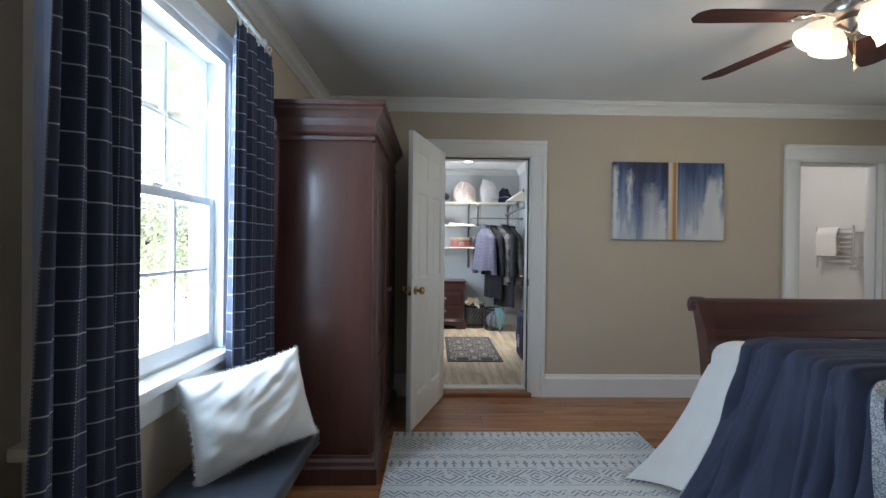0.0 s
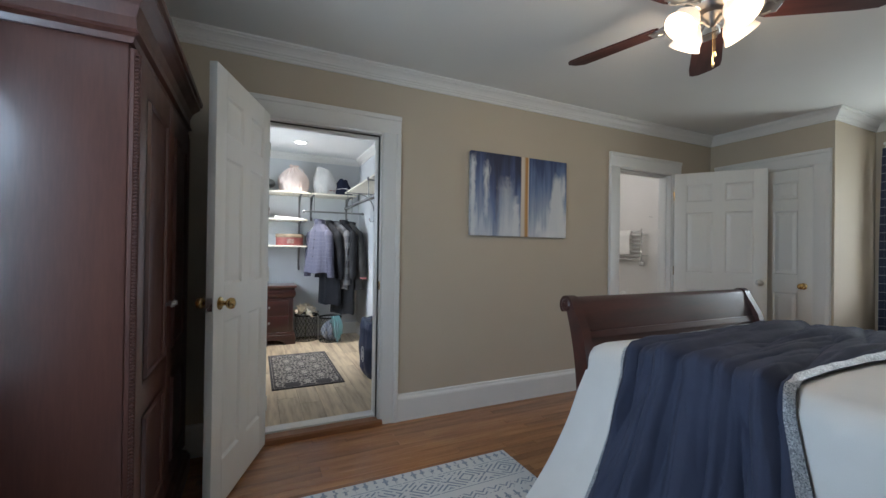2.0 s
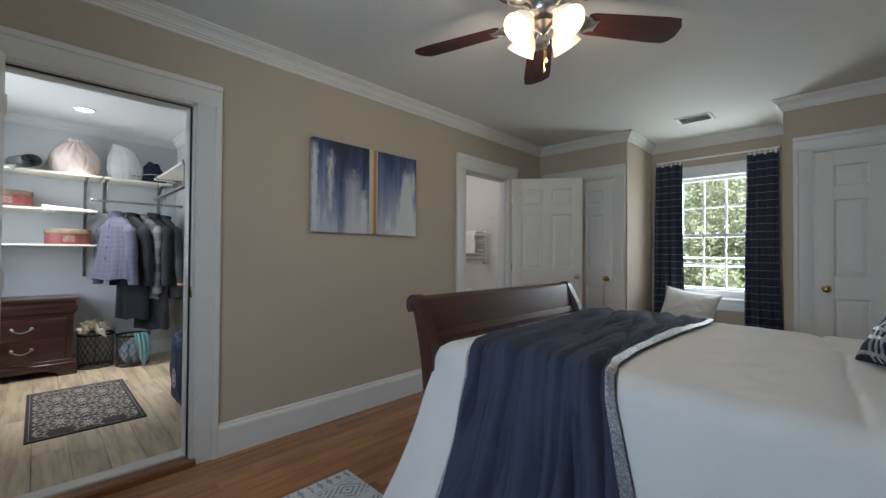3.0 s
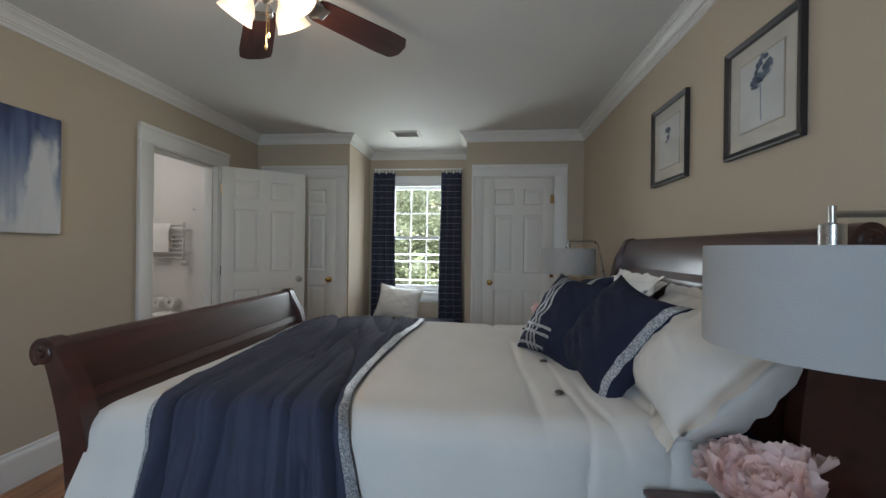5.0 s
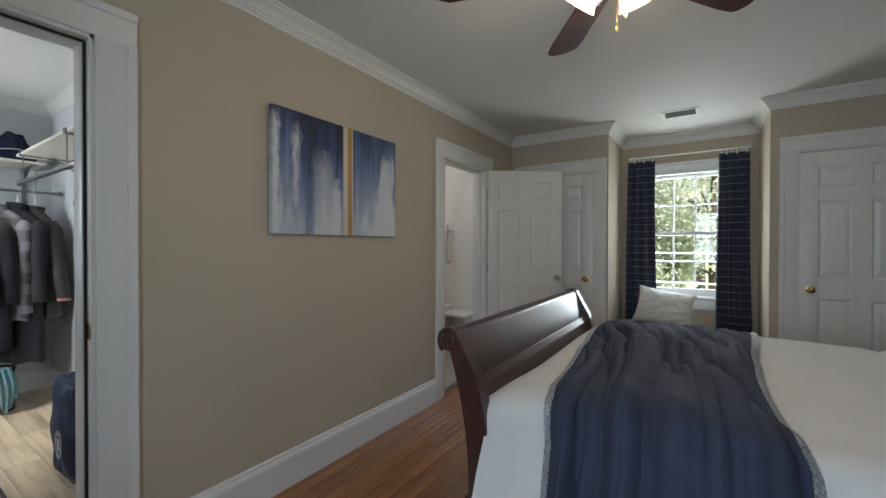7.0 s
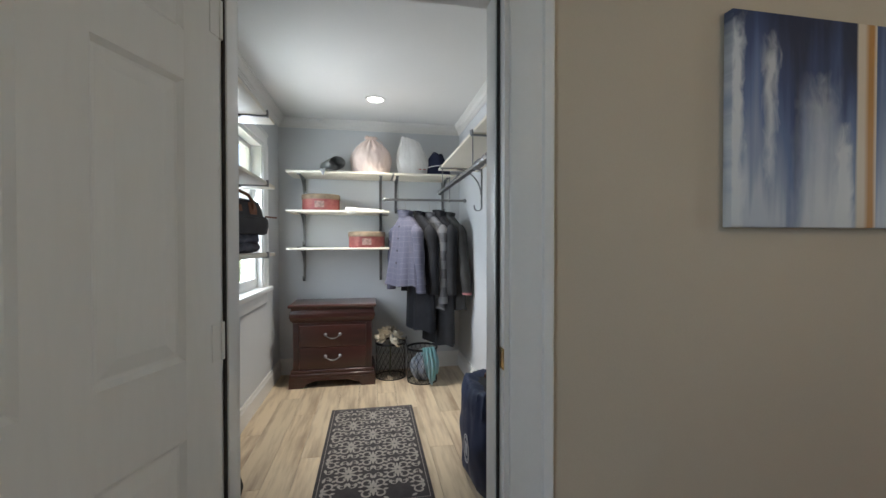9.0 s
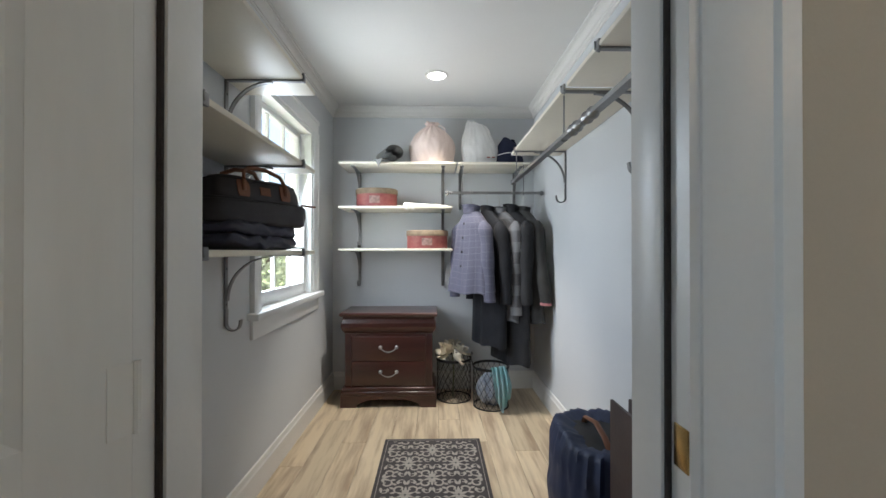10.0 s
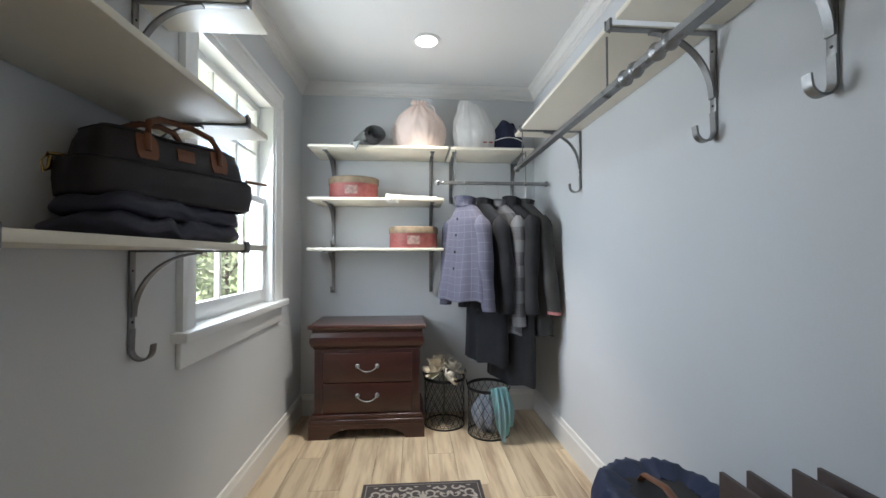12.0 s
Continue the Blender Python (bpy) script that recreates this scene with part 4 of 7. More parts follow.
def throw_pt(u, v, off=0.010):
    s = -0.66 + (BW + 0.50) * u
    y0 = 1.06 + 0.03 * math.sin(s * 3.1) - 0.05 * max(0, -s)
    y1 = 1.700 + 0.11 * max(0.0, min(1.0, s / 1.3)) + 0.05 * max(0.0, -s) - 0.02 * math.sin(s * 4)
    y = y0 + (y1 - y0) * v - 0.07 * max(0.0, min(1.0, (0.20 - s) / 0.45))
    env = min(1.0, 0.06 + min(v, 1 - v) / 0.11) * (1 - 0.45 * max(0.0, min(1.0, (s - 0.8) / 0.5))) * (1 + 0.9 * max(0.0, min(1.0, (0.15 - s) / 0.4)))
    far = max(0.0, min(1.0, s / 1.4))
    bend = 0.5 + (v - 0.5) * (1 + 0.35 * far) + 0.16 * math.sin(1.9 * s + 0.5) + 0.05 * noise.noise(Vector((s * 1.4, v * 2.0, 5.0)))
    swell = 0.6 + 0.4 * noise.noise(Vector((s * 1.2, v * 2.5, 8.0)))
    high = 0.046 * swell * billow(s * 0.55 + 3.0, bend * 5.6, 1.7) + 0.034 * billow(s * 0.8 + 1.0, bend * 6.4 - 0.9 * s, 6.2) + 0.006 * billow(s * 1.3, bend * 15.0, 3.1)
    return over_bed(s, y, off + env * high)


t = thing("throw_blanket", Matrix(), "rumpled navy throw with silver sequin bands laid across the bed", "blanket")
part("cloth", sheet(throw_pt, 130, 260, 0.003), NAVY, t, "", True)
SEQUIN, n_, l_, b_ = nodes_mat("silver_sequins", 0.45, 0.75)
tc_ = n_.new("ShaderNodeTexCoord")
vo_ = n_.new("ShaderNodeTexVoronoi")
vo_.inputs["Scale"].default_value = 260
l_.new(tc_.outputs["Object"], vo_.inputs[0])
cr_ = n_.new("ShaderNodeValToRGB")
cr_.color_ramp.elements[0].color, cr_.color_ramp.elements[1].color = (0.12, 0.13, 0.15, 1), (0.70, 0.71, 0.73, 1)
l_.new(vo_.outputs["Color"], cr_.inputs[0]), l_.new(cr_.outputs[0], b_.inputs["Base Color"])
bp_ = n_.new("ShaderNodeBump")
bp_.inputs["Strength"].default_value, bp_.inputs["Distance"].default_value = 0.7, 0.004
l_.new(vo_.outputs["Distance"], bp_.inputs["Height"]), l_.new(bp_.outputs[0], b_.inputs["Normal"])
part("sequin_band", sheet(lambda u, v: throw_pt(u, 0.0 + 0.036 * v, 0.014), 150, 5, 0.002), SEQUIN, t, "silver sequin band", True)
part("sequin_band", sheet(lambda u, v: throw_pt(u, 1.0 - 0.036 * v, 0.014), 150, 5, 0.002), SEQUIN, t, "silver sequin band", True)


def bed_pillow(m, w, h, th, seed, material, label, name="bed_pillow", flange=0.0, bands=(), cross=(), ears=0.10):
    """bands run up the front between two widths, cross bands run over it between two heights and widths."""
    t = thing(name, m, label, "pillow", "pillows on the bed")
    wr = 0.013 if flange else 0.010
    part("cover", cushion(w, h, th, seed, flange, wr, ears), material, t, "", True)

    def at(a, b):
        x, y, z = cushion_pt(a, b, 1, w, h, th, seed, wr, ears)
        return (x, y + 0.0035, z)
    for a, b in bands:
        part("sequin_band", sheet(lambda u, v: at(a + (b - a) * u + 0.012 * math.sin(9 * v), 1.98 * v - 0.99), 4, 40, 0.003), SEQUIN, t, "silver sequin band", True)
    for z0, z1, a, b in cross:
        part("sequin_band", sheet(lambda u, v: at(a + (b - a) * v, z0 + (z1 - z0) * u), 4, 30, 0.003), SEQUIN, t, "silver sequin band", True)
    return t


for x, rz, sd in ((1.84, 3, 1), (2.66, -4, 2)):
    bed_pillow(pose(x, -0.06, 0.955, 42, 0, rz), 0.70, 0.44, 0.17, sd * 5.0, LINEN, "rumpled cream linen pillow against the headboard", "bed_pillow", 0.045)
bed_pillow(pose(1.61, -0.01, 0.935, 46, 7, -10), 0.58, 0.42, 0.30, 31.0, LINEN, "rumpled cream linen pillow with a loose flange", "bed_pillow", 0.045)
bed_pillow(pose(2.40, 0.02, 0.985, 36, 0, -4), 0.58, 0.42, 0.18, 37.0, COTTON, "white ruffled pillow against the headboard", "bed_pillow", 0.05)
bed_pillow(pose(1.895, 0.155, 0.962, 36, -10, 10), 0.47, 0.46, 0.20, 11.0, NAVYP, "square navy pillow with a wide silver sequin band", "throw_pillow", 0.0, ((-0.94, -0.82),), (), 0.15)
bed_pillow(pose(2.20, 0.262, 0.965, 34, -4, 26), 0.46, 0.45, 0.20, 13.0, NAVYP, "square navy pillow with crossing silver ribbon bands", "throw_pillow", 0.0, ((0.20, 0.255), (0.34, 0.395), (0.48, 0.535)), ((-0.62, -0.56, -0.25, 0.95), (-0.46, -0.40, -0.25, 0.95), (-0.92, -0.86, -0.05, 0.95)), 0.15)
bed_pillow(pose(2.42, 0.17, 0.968, 36, 5, -6), 0.46, 0.46, 0.19, 17.0, NAVYP, "square navy pillow with a silver sequin band", "throw_pillow", 0.0, ((-0.80, -0.66),), (), 0.15)


# ---- bedside ----
def nightstand(m, w, d, h, label, group=""):
    """Two-drawer chest with a bow-profile top drawer; front at y = -d/2 in local space."""
    t = thing("nightstand", m, label, "nightstand", group)
    part("carcass", box(-w / 2 + 0.03, w / 2 - 0.03, -d / 2 + 0.02, d / 2, 0.10, h - 0.16, 0.004), CHERRYX, t)
    top = [(0, 0), (0.030, 0), (0.038, 0.012), (0.038, 0.022), (0.030, 0.028), (0, 0.028)]
    bm = bmesh.new()
    mitred(bm, top, [(-w / 2 + 0.03, d / 2), (-w / 2 + 0.03, -d / 2 + 0.03), (w / 2 - 0.03, -d / 2 + 0.03), (w / 2 - 0.03, d / 2)][::-1], h - 0.028)
    add_box(bm, -w / 2 + 0.03, w / 2 - 0.03, -d / 2 + 0.03, d / 2, h - 0.028, h, 0)
    part("top", bm, CHERRYX, t, "", False)
    ogee = [(0, 0), (0.004, 0), (0.006, 0.010), (0.018, 0.022), (0.028, 0.050), (0.026, 0.080), (0.014, 0.110), (0.016, 0.132), (0, 0.132)]
    bm = bmesh.new()
    mitred(bm, ogee, [(-w / 2 + 0.03, d / 2), (-w / 2 + 0.03, -d / 2 + 0.03), (w / 2 - 0.03, -d / 2 + 0.03), (w / 2 - 0.03, d / 2)][::-1], h - 0.16)
    part("ogee_drawer", bm, CHERRYX, t, "", False)
    z0, z1 = 0.165, h - 0.185
    for a, b in ((z0, (z0 + z1) / 2 - 0.003), ((z0 + z1) / 2 + 0.003, z1)):
        dr = part("drawer", box(-w / 2 + 0.085, w / 2 - 0.085, -d / 2 + 0.008, -d / 2 + 0.03, a, b, 0.003), CHERRYX, t)
        zc = (a + b) / 2 + 0.01
        bm = bmesh.new()
        add_tube(bm, [(0.062 * math.sin(q) * 1.0, -d / 2 - 0.012 - 0.006 * math.cos(q), zc - 0.030 * math.cos(q) ** 2) for q in [-1.57 + k * 0.314 for k in range(11)]], [0.004 + 0.002 * math.cos((k - 5) * 0.5) ** 8 for k in range(11)], 8)
        for s in (-1, 1):
            add_lathe(bm, [(0, 0.024), (0.008, 0.022), (0.014, 0.012), (0.010, 0.004), (0.015, 0.0), (0, 0)], pose(s * 0.062, -d / 2 + 0.008, zc + 0.002, 90, 0, 0), 12)
        part("pull", bm, IRON, dr, "pewter bail pull", True)
    for s in (-1, 1):
        part("frame_stile", box(s * (w / 2 - 0.08) - 0.004, s * (w / 2 - 0.08) + 0.004, -d / 2 + 0.006, -d / 2 + 0.03, z0 - 0.012, z1 + 0.012, 0.002), CHERRYX, t)
    part("lower_moulding", box(-w / 2 + 0.012, w / 2 - 0.012, -d / 2 + 0.004, d / 2, 0.118, 0.150, 0.008, 3), CHERRYX, t)
    part("lower_moulding", box(-w / 2 + 0.002, w / 2 - 0.002, -d / 2 - 0.006, d / 2, 0.085, 0.120, 0.010, 3), CHERRYX, t)
    foot = [(-w / 2, 0.0), (-w / 2, 0.09), (w / 2, 0.09), (w / 2, 0.0), (w / 2 - 0.12, 0.0), (w / 2 - 0.14, 0.030), (w / 2 - 0.19, 0.050), (w / 2 - 0.24, 0.062), (-w / 2 + 0.24, 0.062), (-w / 2 + 0.19, 0.050), (-w / 2 + 0.14, 0.030), (-w / 2 + 0.12, 0.0)]
    part("bracket_foot", prism(foot, lambda u, v, q: (u, q, v), -d / 2 - 0.008, -d / 2 + 0.020), CHERRYX, t)
    for s in (-1, 1):
        part("side_foot", box(s * w / 2 - 0.012 * (s > 0) - 0.0, s * w / 2 + 0.012 * (s < 0), -d / 2 + 0.02, d / 2, 0.0, 0.088), CHERRYX, t)
    return t


nightstand(pose(1.135, -0.06, 0, 0, 0, 180), 0.56, 0.56, 0.66, "dark cherry nightstand beside the bed", "bedside tables")
nightstand(pose(3.37, -0.065, 0, 0, 0, 180), 0.56, 0.57, 0.66, "dark cherry nightstand beside the bed", "bedside tables")


def arc_lamp(m, label, turn):
    """Table lamp whose arm bends over and holds a drum shade from above; base at the origin on the table."""
    t = thing("table_lamp", m, label, "lamp", "bedside lamps")
    part("base", lathe([(0, 0), (0.072, 0), (0.072, 0.012), (0.064, 0.018), (0.012, 0.022), (0, 0.022)], Matrix.Translation((turn * 0.03, -0.255, 0)), 28), STEEL, t, "", True)
    pts = [(turn * 0.03, -0.255, 0.02), (turn * 0.03, -0.285, 0.38), (turn * 0.03, -0.245, 0.60), (turn * 0.028, -0.228, 0.665), (turn * 0.026, -0.205, 0.695), (turn * 0.02, -0.16, 0.70), (0.0, 0.0, 0.70)]
    part("arm", tube(pts, 0.007, 10), STEEL, t, "", True)
    part("collar", lathe([(0, 0.625), (0.020, 0.625), (0.020, 0.680), (0.016, 0.682), (0.006, 0.684), (0.006, 0.715), (0, 0.716)], None, 16), STEEL, t, "brushed nickel collar", True)
    part("shade", lathe([(0.198, 0.450), (0.200, 0.450), (0.200, 0.640), (0.197, 0.640), (0.197, 0.452), (0.198, 0.450)], None, 48), SHADE, t, "grey linen drum shade", True)
    bm = bmesh.new()
    for k in range(3):
        a = k * 2.094
        add_tube(bm, [(0.018 * math.cos(a), 0.018 * math.sin(a), 0.63), (0.197 * math.cos(a), 0.197 * math.sin(a), 0.63)], 0.0025, 6)
    part("spider", bm, STEEL, t)
    return t


arc_lamp(pose(1.12, 0.02, 0.66), "brushed nickel lamp with a grey drum shade, unlit, on a nightstand", -1)
arc_lamp(pose(3.40, 0.01, 0.66), "brushed nickel lamp with a grey drum shade, unlit, on a nightstand", 1)


def petal(bm, m, w, h, cup, twist=0.0):
    """A broad cupped petal with a rounded, ruffled lip."""
    g = []
    n = 6
    for i in range(n + 1):
        row = []
        for j in range(n + 1):
            a, b = i / n * 2 - 1, j / n
            ww = w * (math.sin(math.pi * (0.12 + 0.68 * b)) ** 0.7)
            lip = 1 - 0.16 * a * a * b - 0.05 * b * math.cos(7 * a + twist)
            ruf = 0.05 * h * math.sin(8 * a + twist) * b ** 3
            row.append(bm.verts.new(m @ Vector((a * ww / 2, -cup * (1.3 * b * b - 0.2 * b) - 0.35 * cup * a * a * b + ruf, h * b * lip))))
        g.append(row)
    for i in range(n):
        for j in range(n):
            bm.faces.new([g[i][j], g[i + 1][j], g[i + 1][j + 1], g[i][j + 1]])


def bloom(r, seed, layers=((0.02, 5), (0.16, 7), (0.34, 8), (0.55, 9), (0.78, 9), (1.0, 8)), spread=1.0, pw=0.86, curl=0.34):
    rnd = random.Random(seed)
    bm = bmesh.new()
    for open_, n in layers:
        for k in range(n):
            m = pose(0, 0, 0, 0, 0, 360 * k / n + rnd.uniform(-18, 18)) @ pose(0, 0.014 * open_, 0, -(6 + 80 * open_ * spread + rnd.uniform(-9, 9)), 0, rnd.uniform(-10, 10))
            petal(bm, m, r * pw * (0.55 + 0.5 * open_) * rnd.uniform(0.85, 1.15), r * (0.66 + 0.34 * open_) * rnd.uniform(0.88, 1.1), r * curl * (0.5 + 0.5 * open_), rnd.uniform(0, 6))
    return bm


for px, py, sc, sd in ((1.255, 0.035, 0.86, 1), (3.30, 0.17, 0.72, 2)):
    t = thing("flower_vase", pose(px, py, 0.66), "pink peonies in a small clear glass vase", "flowers", "bedside flowers")
    part("vase", lathe([(0, 0.004), (0.036, 0.004), (0.040, 0.02), (0.040, 0.095), (0.043, 0.10), (0.038, 0.098), (0.036, 0.02), (0, 0.012)], None, 24), mat("frosted_vase", (0.62, 0.63, 0.60), 0.2, var=0.03), t, "", True)
    for k, (dx, dy, dz, tx, ty) in enumerate(((-0.045, 0.02, 0.115, -18, -16), (0.055, 0.03, 0.11, -20, 22), (0.015, -0.055, 0.13, 28, 6), (0.01, 0.07, 0.10, -42, 4))):
        part("bloom", bloom(0.098 * sc, sd * 10 + k), PETAL, t, "", True).matrix_basis = pose(dx * sc, dy * sc, dz + (0.055 if sd == 2 else 0.0), tx, ty, 40 * k)
    bm = bmesh.new()
    for k in range(6):
        petal(bm, pose(0, 0, 0.08, -70, 0, 60 * k + 12), 0.05, 0.12 * sc, 0.02)
    part("leaf", bm, LEAFM, t, "", True)
    for k in range(3):
        part("stem", tube([(0.008 * math.cos(2 * k), 0.008 * math.sin(2 * k), 0.02), (0.014 * math.cos(2 * k), 0.014 * math.sin(2 * k), 0.165 if sd == 2 else 0.12)], 0.003, 6), LEAFM, t)


# ---- wall pictures ----
def canvas_mat():
    """Vertical washes of blue with bare white runs and one gold stripe; local x across, z up."""
    m, n, l, b = nodes_mat("abstract_canvas", 0.55)
    tc = n.new("ShaderNodeTexCoord")
    sp = n.new("ShaderNodeSeparateXYZ")
    l.new(tc.outputs["Object"], sp.inputs[0])

    def nz(scale, detail, dist, tall):
        mp = n.new("ShaderNodeMapping")
        mp.inputs["Scale"].default_value = (1, 0, tall)
        l.new(tc.outputs["Object"], mp.inputs[0])
        t = n.new("ShaderNodeTexNoise")
        t.inputs["Scale"].default_value, t.inputs["Detail"].default_value, t.inputs["Distortion"].default_value = scale, detail, dist
        l.new(mp.outputs[0], t.inputs[0])
        return math_node(n, l, 'SUBTRACT', t.outputs[0], 0.5)

    def grade(x, lo, hi):
        k = n.new("ShaderNodeMapRange")
        k.inputs["From Min"].default_value, k.inputs["From Max"].default_value = lo, hi
        l.new(x, k.inputs[0])
        return k.outputs[0]

    def mul(a, c):
        return math_node(n, l, 'MULTIPLY', a, c)

    def add(a, c):
        return math_node(n, l, 'ADD', a, c)
    wash, streak, rag = nz(7, 3, 0.3, 0.12), nz(24, 4, 0.4, 0.05), nz(30, 4, 0.6, 0.45)
    u = math_node(n, l, 'DIVIDE', sp.outputs[0], 0.95)
    h = math_node(n, l, 'DIVIDE', sp.outputs[2], 0.655)
    tone = add(mul(h, 0.80), add(mul(wash, 1.5), mul(streak, 0.55)))
    cr = n.new("ShaderNodeValToRGB")
    e = cr.color_ramp.elements
    e[0].position, e[0].color = 0.02, (0.50, 0.52, 0.56, 1)
    e[1].position, e[1].color = 0.92, (0.018, 0.024, 0.058, 1)
    for p, col in ((0.22, (0.27, 0.31, 0.41, 1)), (0.46, (0.115, 0.16, 0.29, 1)), (0.68, (0.042, 0.064, 0.15, 1))):
        k = e.new(p)
        k.color = col
    l.new(tone, cr.inputs[0])
    col = cr.outputs[0]
    ue = add(u, add(mul(rag, 0.055), mul(wash, 0.03)))
    # bare runs: centre, half width at the foot and at the head, from and to height, softness, strength
    for uc, w0, w1, h0, h1, soft, much in ((0.015, 0.022, 0.022, -0.2, 1.0, 0.012, 0.85), (0.145, 0.006, 0.030, 0.18, 0.90, 0.016, 0.75), (0.345, 0.075, 0.020, -0.2, 0.74, 0.06, 0.60), (0.440, 0.040, 0.008, -0.2, 0.52, 0.015, 0.80), (0.885, 0.120, 0.012, -0.2, 0.86, 0.018, 0.82), (0.685, 0.030, 0.006, 0.00, 0.26, 0.012, 0.70), (0.960, 0.030, 0.012, 0.50, 0.88, 0.015, 0.75), (0.790, 0.085, 0.020, -0.2, 0.16, 0.02, 0.80)):
        half = add(mul(h, w1 - w0), w0)
        d = math_node(n, l, 'SUBTRACT', half, math_node(n, l, 'ABSOLUTE', math_node(n, l, 'SUBTRACT', ue, uc)))
        hh = add(h, mul(rag, 0.25))
        k = mul(mul(grade(d, -soft, soft), mul(grade(hh, h0, h0 + 0.10), grade(hh, h1, h1 - 0.14))), much)
        col = mix_node(n, l, k, col, (0.66, 0.66, 0.65))
    us = add(u, mul(streak, 0.02))
    tan = mul(grade(us, 0.488, 0.500), grade(u, 0.578, 0.574))
    col = mix_node(n, l, tan, col, (0.62, 0.53, 0.41))
    gold = mul(mul(grade(us, 0.525, 0.545), grade(us, 0.574, 0.562)), grade(add(mul(h, 0.2), add(streak, wash)), -0.22, 0.10))
    col = mix_node(n, l, gold, col, (0.44, 0.21, 0.05))
    l.new(col, b.inputs["Base Color"])
    bp = n.new("ShaderNodeBump")
    bp.inputs["Strength"].default_value, bp.inputs["Distance"].default_value = 0.4, 0.003
    l.new(rag, bp.inputs["Height"]), l.new(bp.outputs[0], b.inputs["Normal"])
    return m


HWOODS = mat("stretcher_pine", (0.45, 0.32, 0.18), 0.7)
t = thing("wall_painting", pose(1.449, 3.118, 1.345), "abstract navy, white and gold canvas hung on the wall", "painting")
part("canvas", box(0, 0.95, -0.036, -0.004, 0, 0.655, 0.004), canvas_mat(), t)
for z in (0.02, 0.60):
    part("stretcher_bar", box(0.02, 0.93, -0.004, 0.0, z, z + 0.035), HWOODS, t)

BLUEINK = mat("blue_ink", (0.075, 0.12, 0.22), 0.8, var=0.4, scale=40, grain=160)
PALEINK = mat("pale_blue_ink", (0.20, 0.26, 0.36), 0.8, var=0.3, scale=40, grain=160)
STEMINK = mat("pale_ink", (0.30, 0.36, 0.42), 0.8)
for k, x0 in enumerate((1.695, 2.415)):
    w, h = 0.405, 0.445
    t = thing("framed_print", pose(x0, -0.368, 1.665), "dark framed blue flower print with a cream mat", "picture", "flower prints")
    fr = bmesh.new()
    mitred(fr, [(0, 0), (0.026, 0), (0.026, 0.012), (0.020, 0.018), (0.006, 0.024), (0, 0.022)], [(0, 0), (w, 0), (w, h), (0, h)], 0, True)
    fr.transform(Matrix(((1, 0, 0, 0), (0, 0, 1, 0), (0, 1, 0, 0), (0, 0, 0, 1))))
    part("frame", fr, mat("black_brown_frame", (0.028, 0.024, 0.026), 0.4), t, "", False)
    part("mat_board", box(0.024, w - 0.024, 0.002, 0.008, 0.024, h - 0.024), mat("cream_mat", (0.62, 0.58, 0.50), 0.9, grain=200), t, "cream mat")
    part("inner_line", box(0.082, w - 0.082, 0.006, 0.0095, 0.086, h - 0.086), mat("gilt_line", (0.40, 0.34, 0.25), 0.6), t)
    part("print", box(0.088, w - 0.088, 0.007, 0.011, 0.092, h - 0.092), mat("print_paper", (0.66, 0.66, 0.64), 0.85, grain=150), t)
    spots = [(0.188, 0.300, 0.046), (0.226, 0.262, 0.027)] if k == 0 else [(0.222, 0.295, 0.014), (0.196, 0.288, 0.017), (0.206, 0.252, 0.016), (0.224, 0.228, 0.008)]
    for q, (cx, cz, r) in enumerate(spots):
        bm = bmesh.new()
        rnd = random.Random(q + 5 * k)
        pale = bmesh.new()
        for j in range(44):
            a, rr = rnd.uniform(0, 6.28), r * rnd.uniform(0.0, 1.0) ** 0.5
            c = Vector((cx + rr * math.cos(a), 0.0112 + j * 0.00008, cz + rr * math.sin(a)))
            to = pale if j % 3 == 0 else bm
            to.faces.new([to.verts.new(c + Vector((math.cos(b) * r * 0.22 * (1 + 0.2 * math.sin(3 * b + j)), 0, math.sin(b) * r * 0.20))) for b in [i * 0.524 for i in range(12)]])
        part("flower_shape", bm, BLUEINK, t, "", False)
        part("flower_shape", pale, PALEINK, t, "", False)
        if q == 0 and k == 0:
            part("stem", tube([(cx + 0.012, 0.0115, cz - r * 0.8), (cx + 0.010, 0.0115, 0.15), (cx + 0.008, 0.0115, 0.11)], 0.0020, 6), STEMINK, t)
    gl_ = part("glazing", box(0.024, w - 0.024, 0.0145, 0.0160, 0.024, h - 0.024), GLASS, t)
    gl_.visible_shadow = False


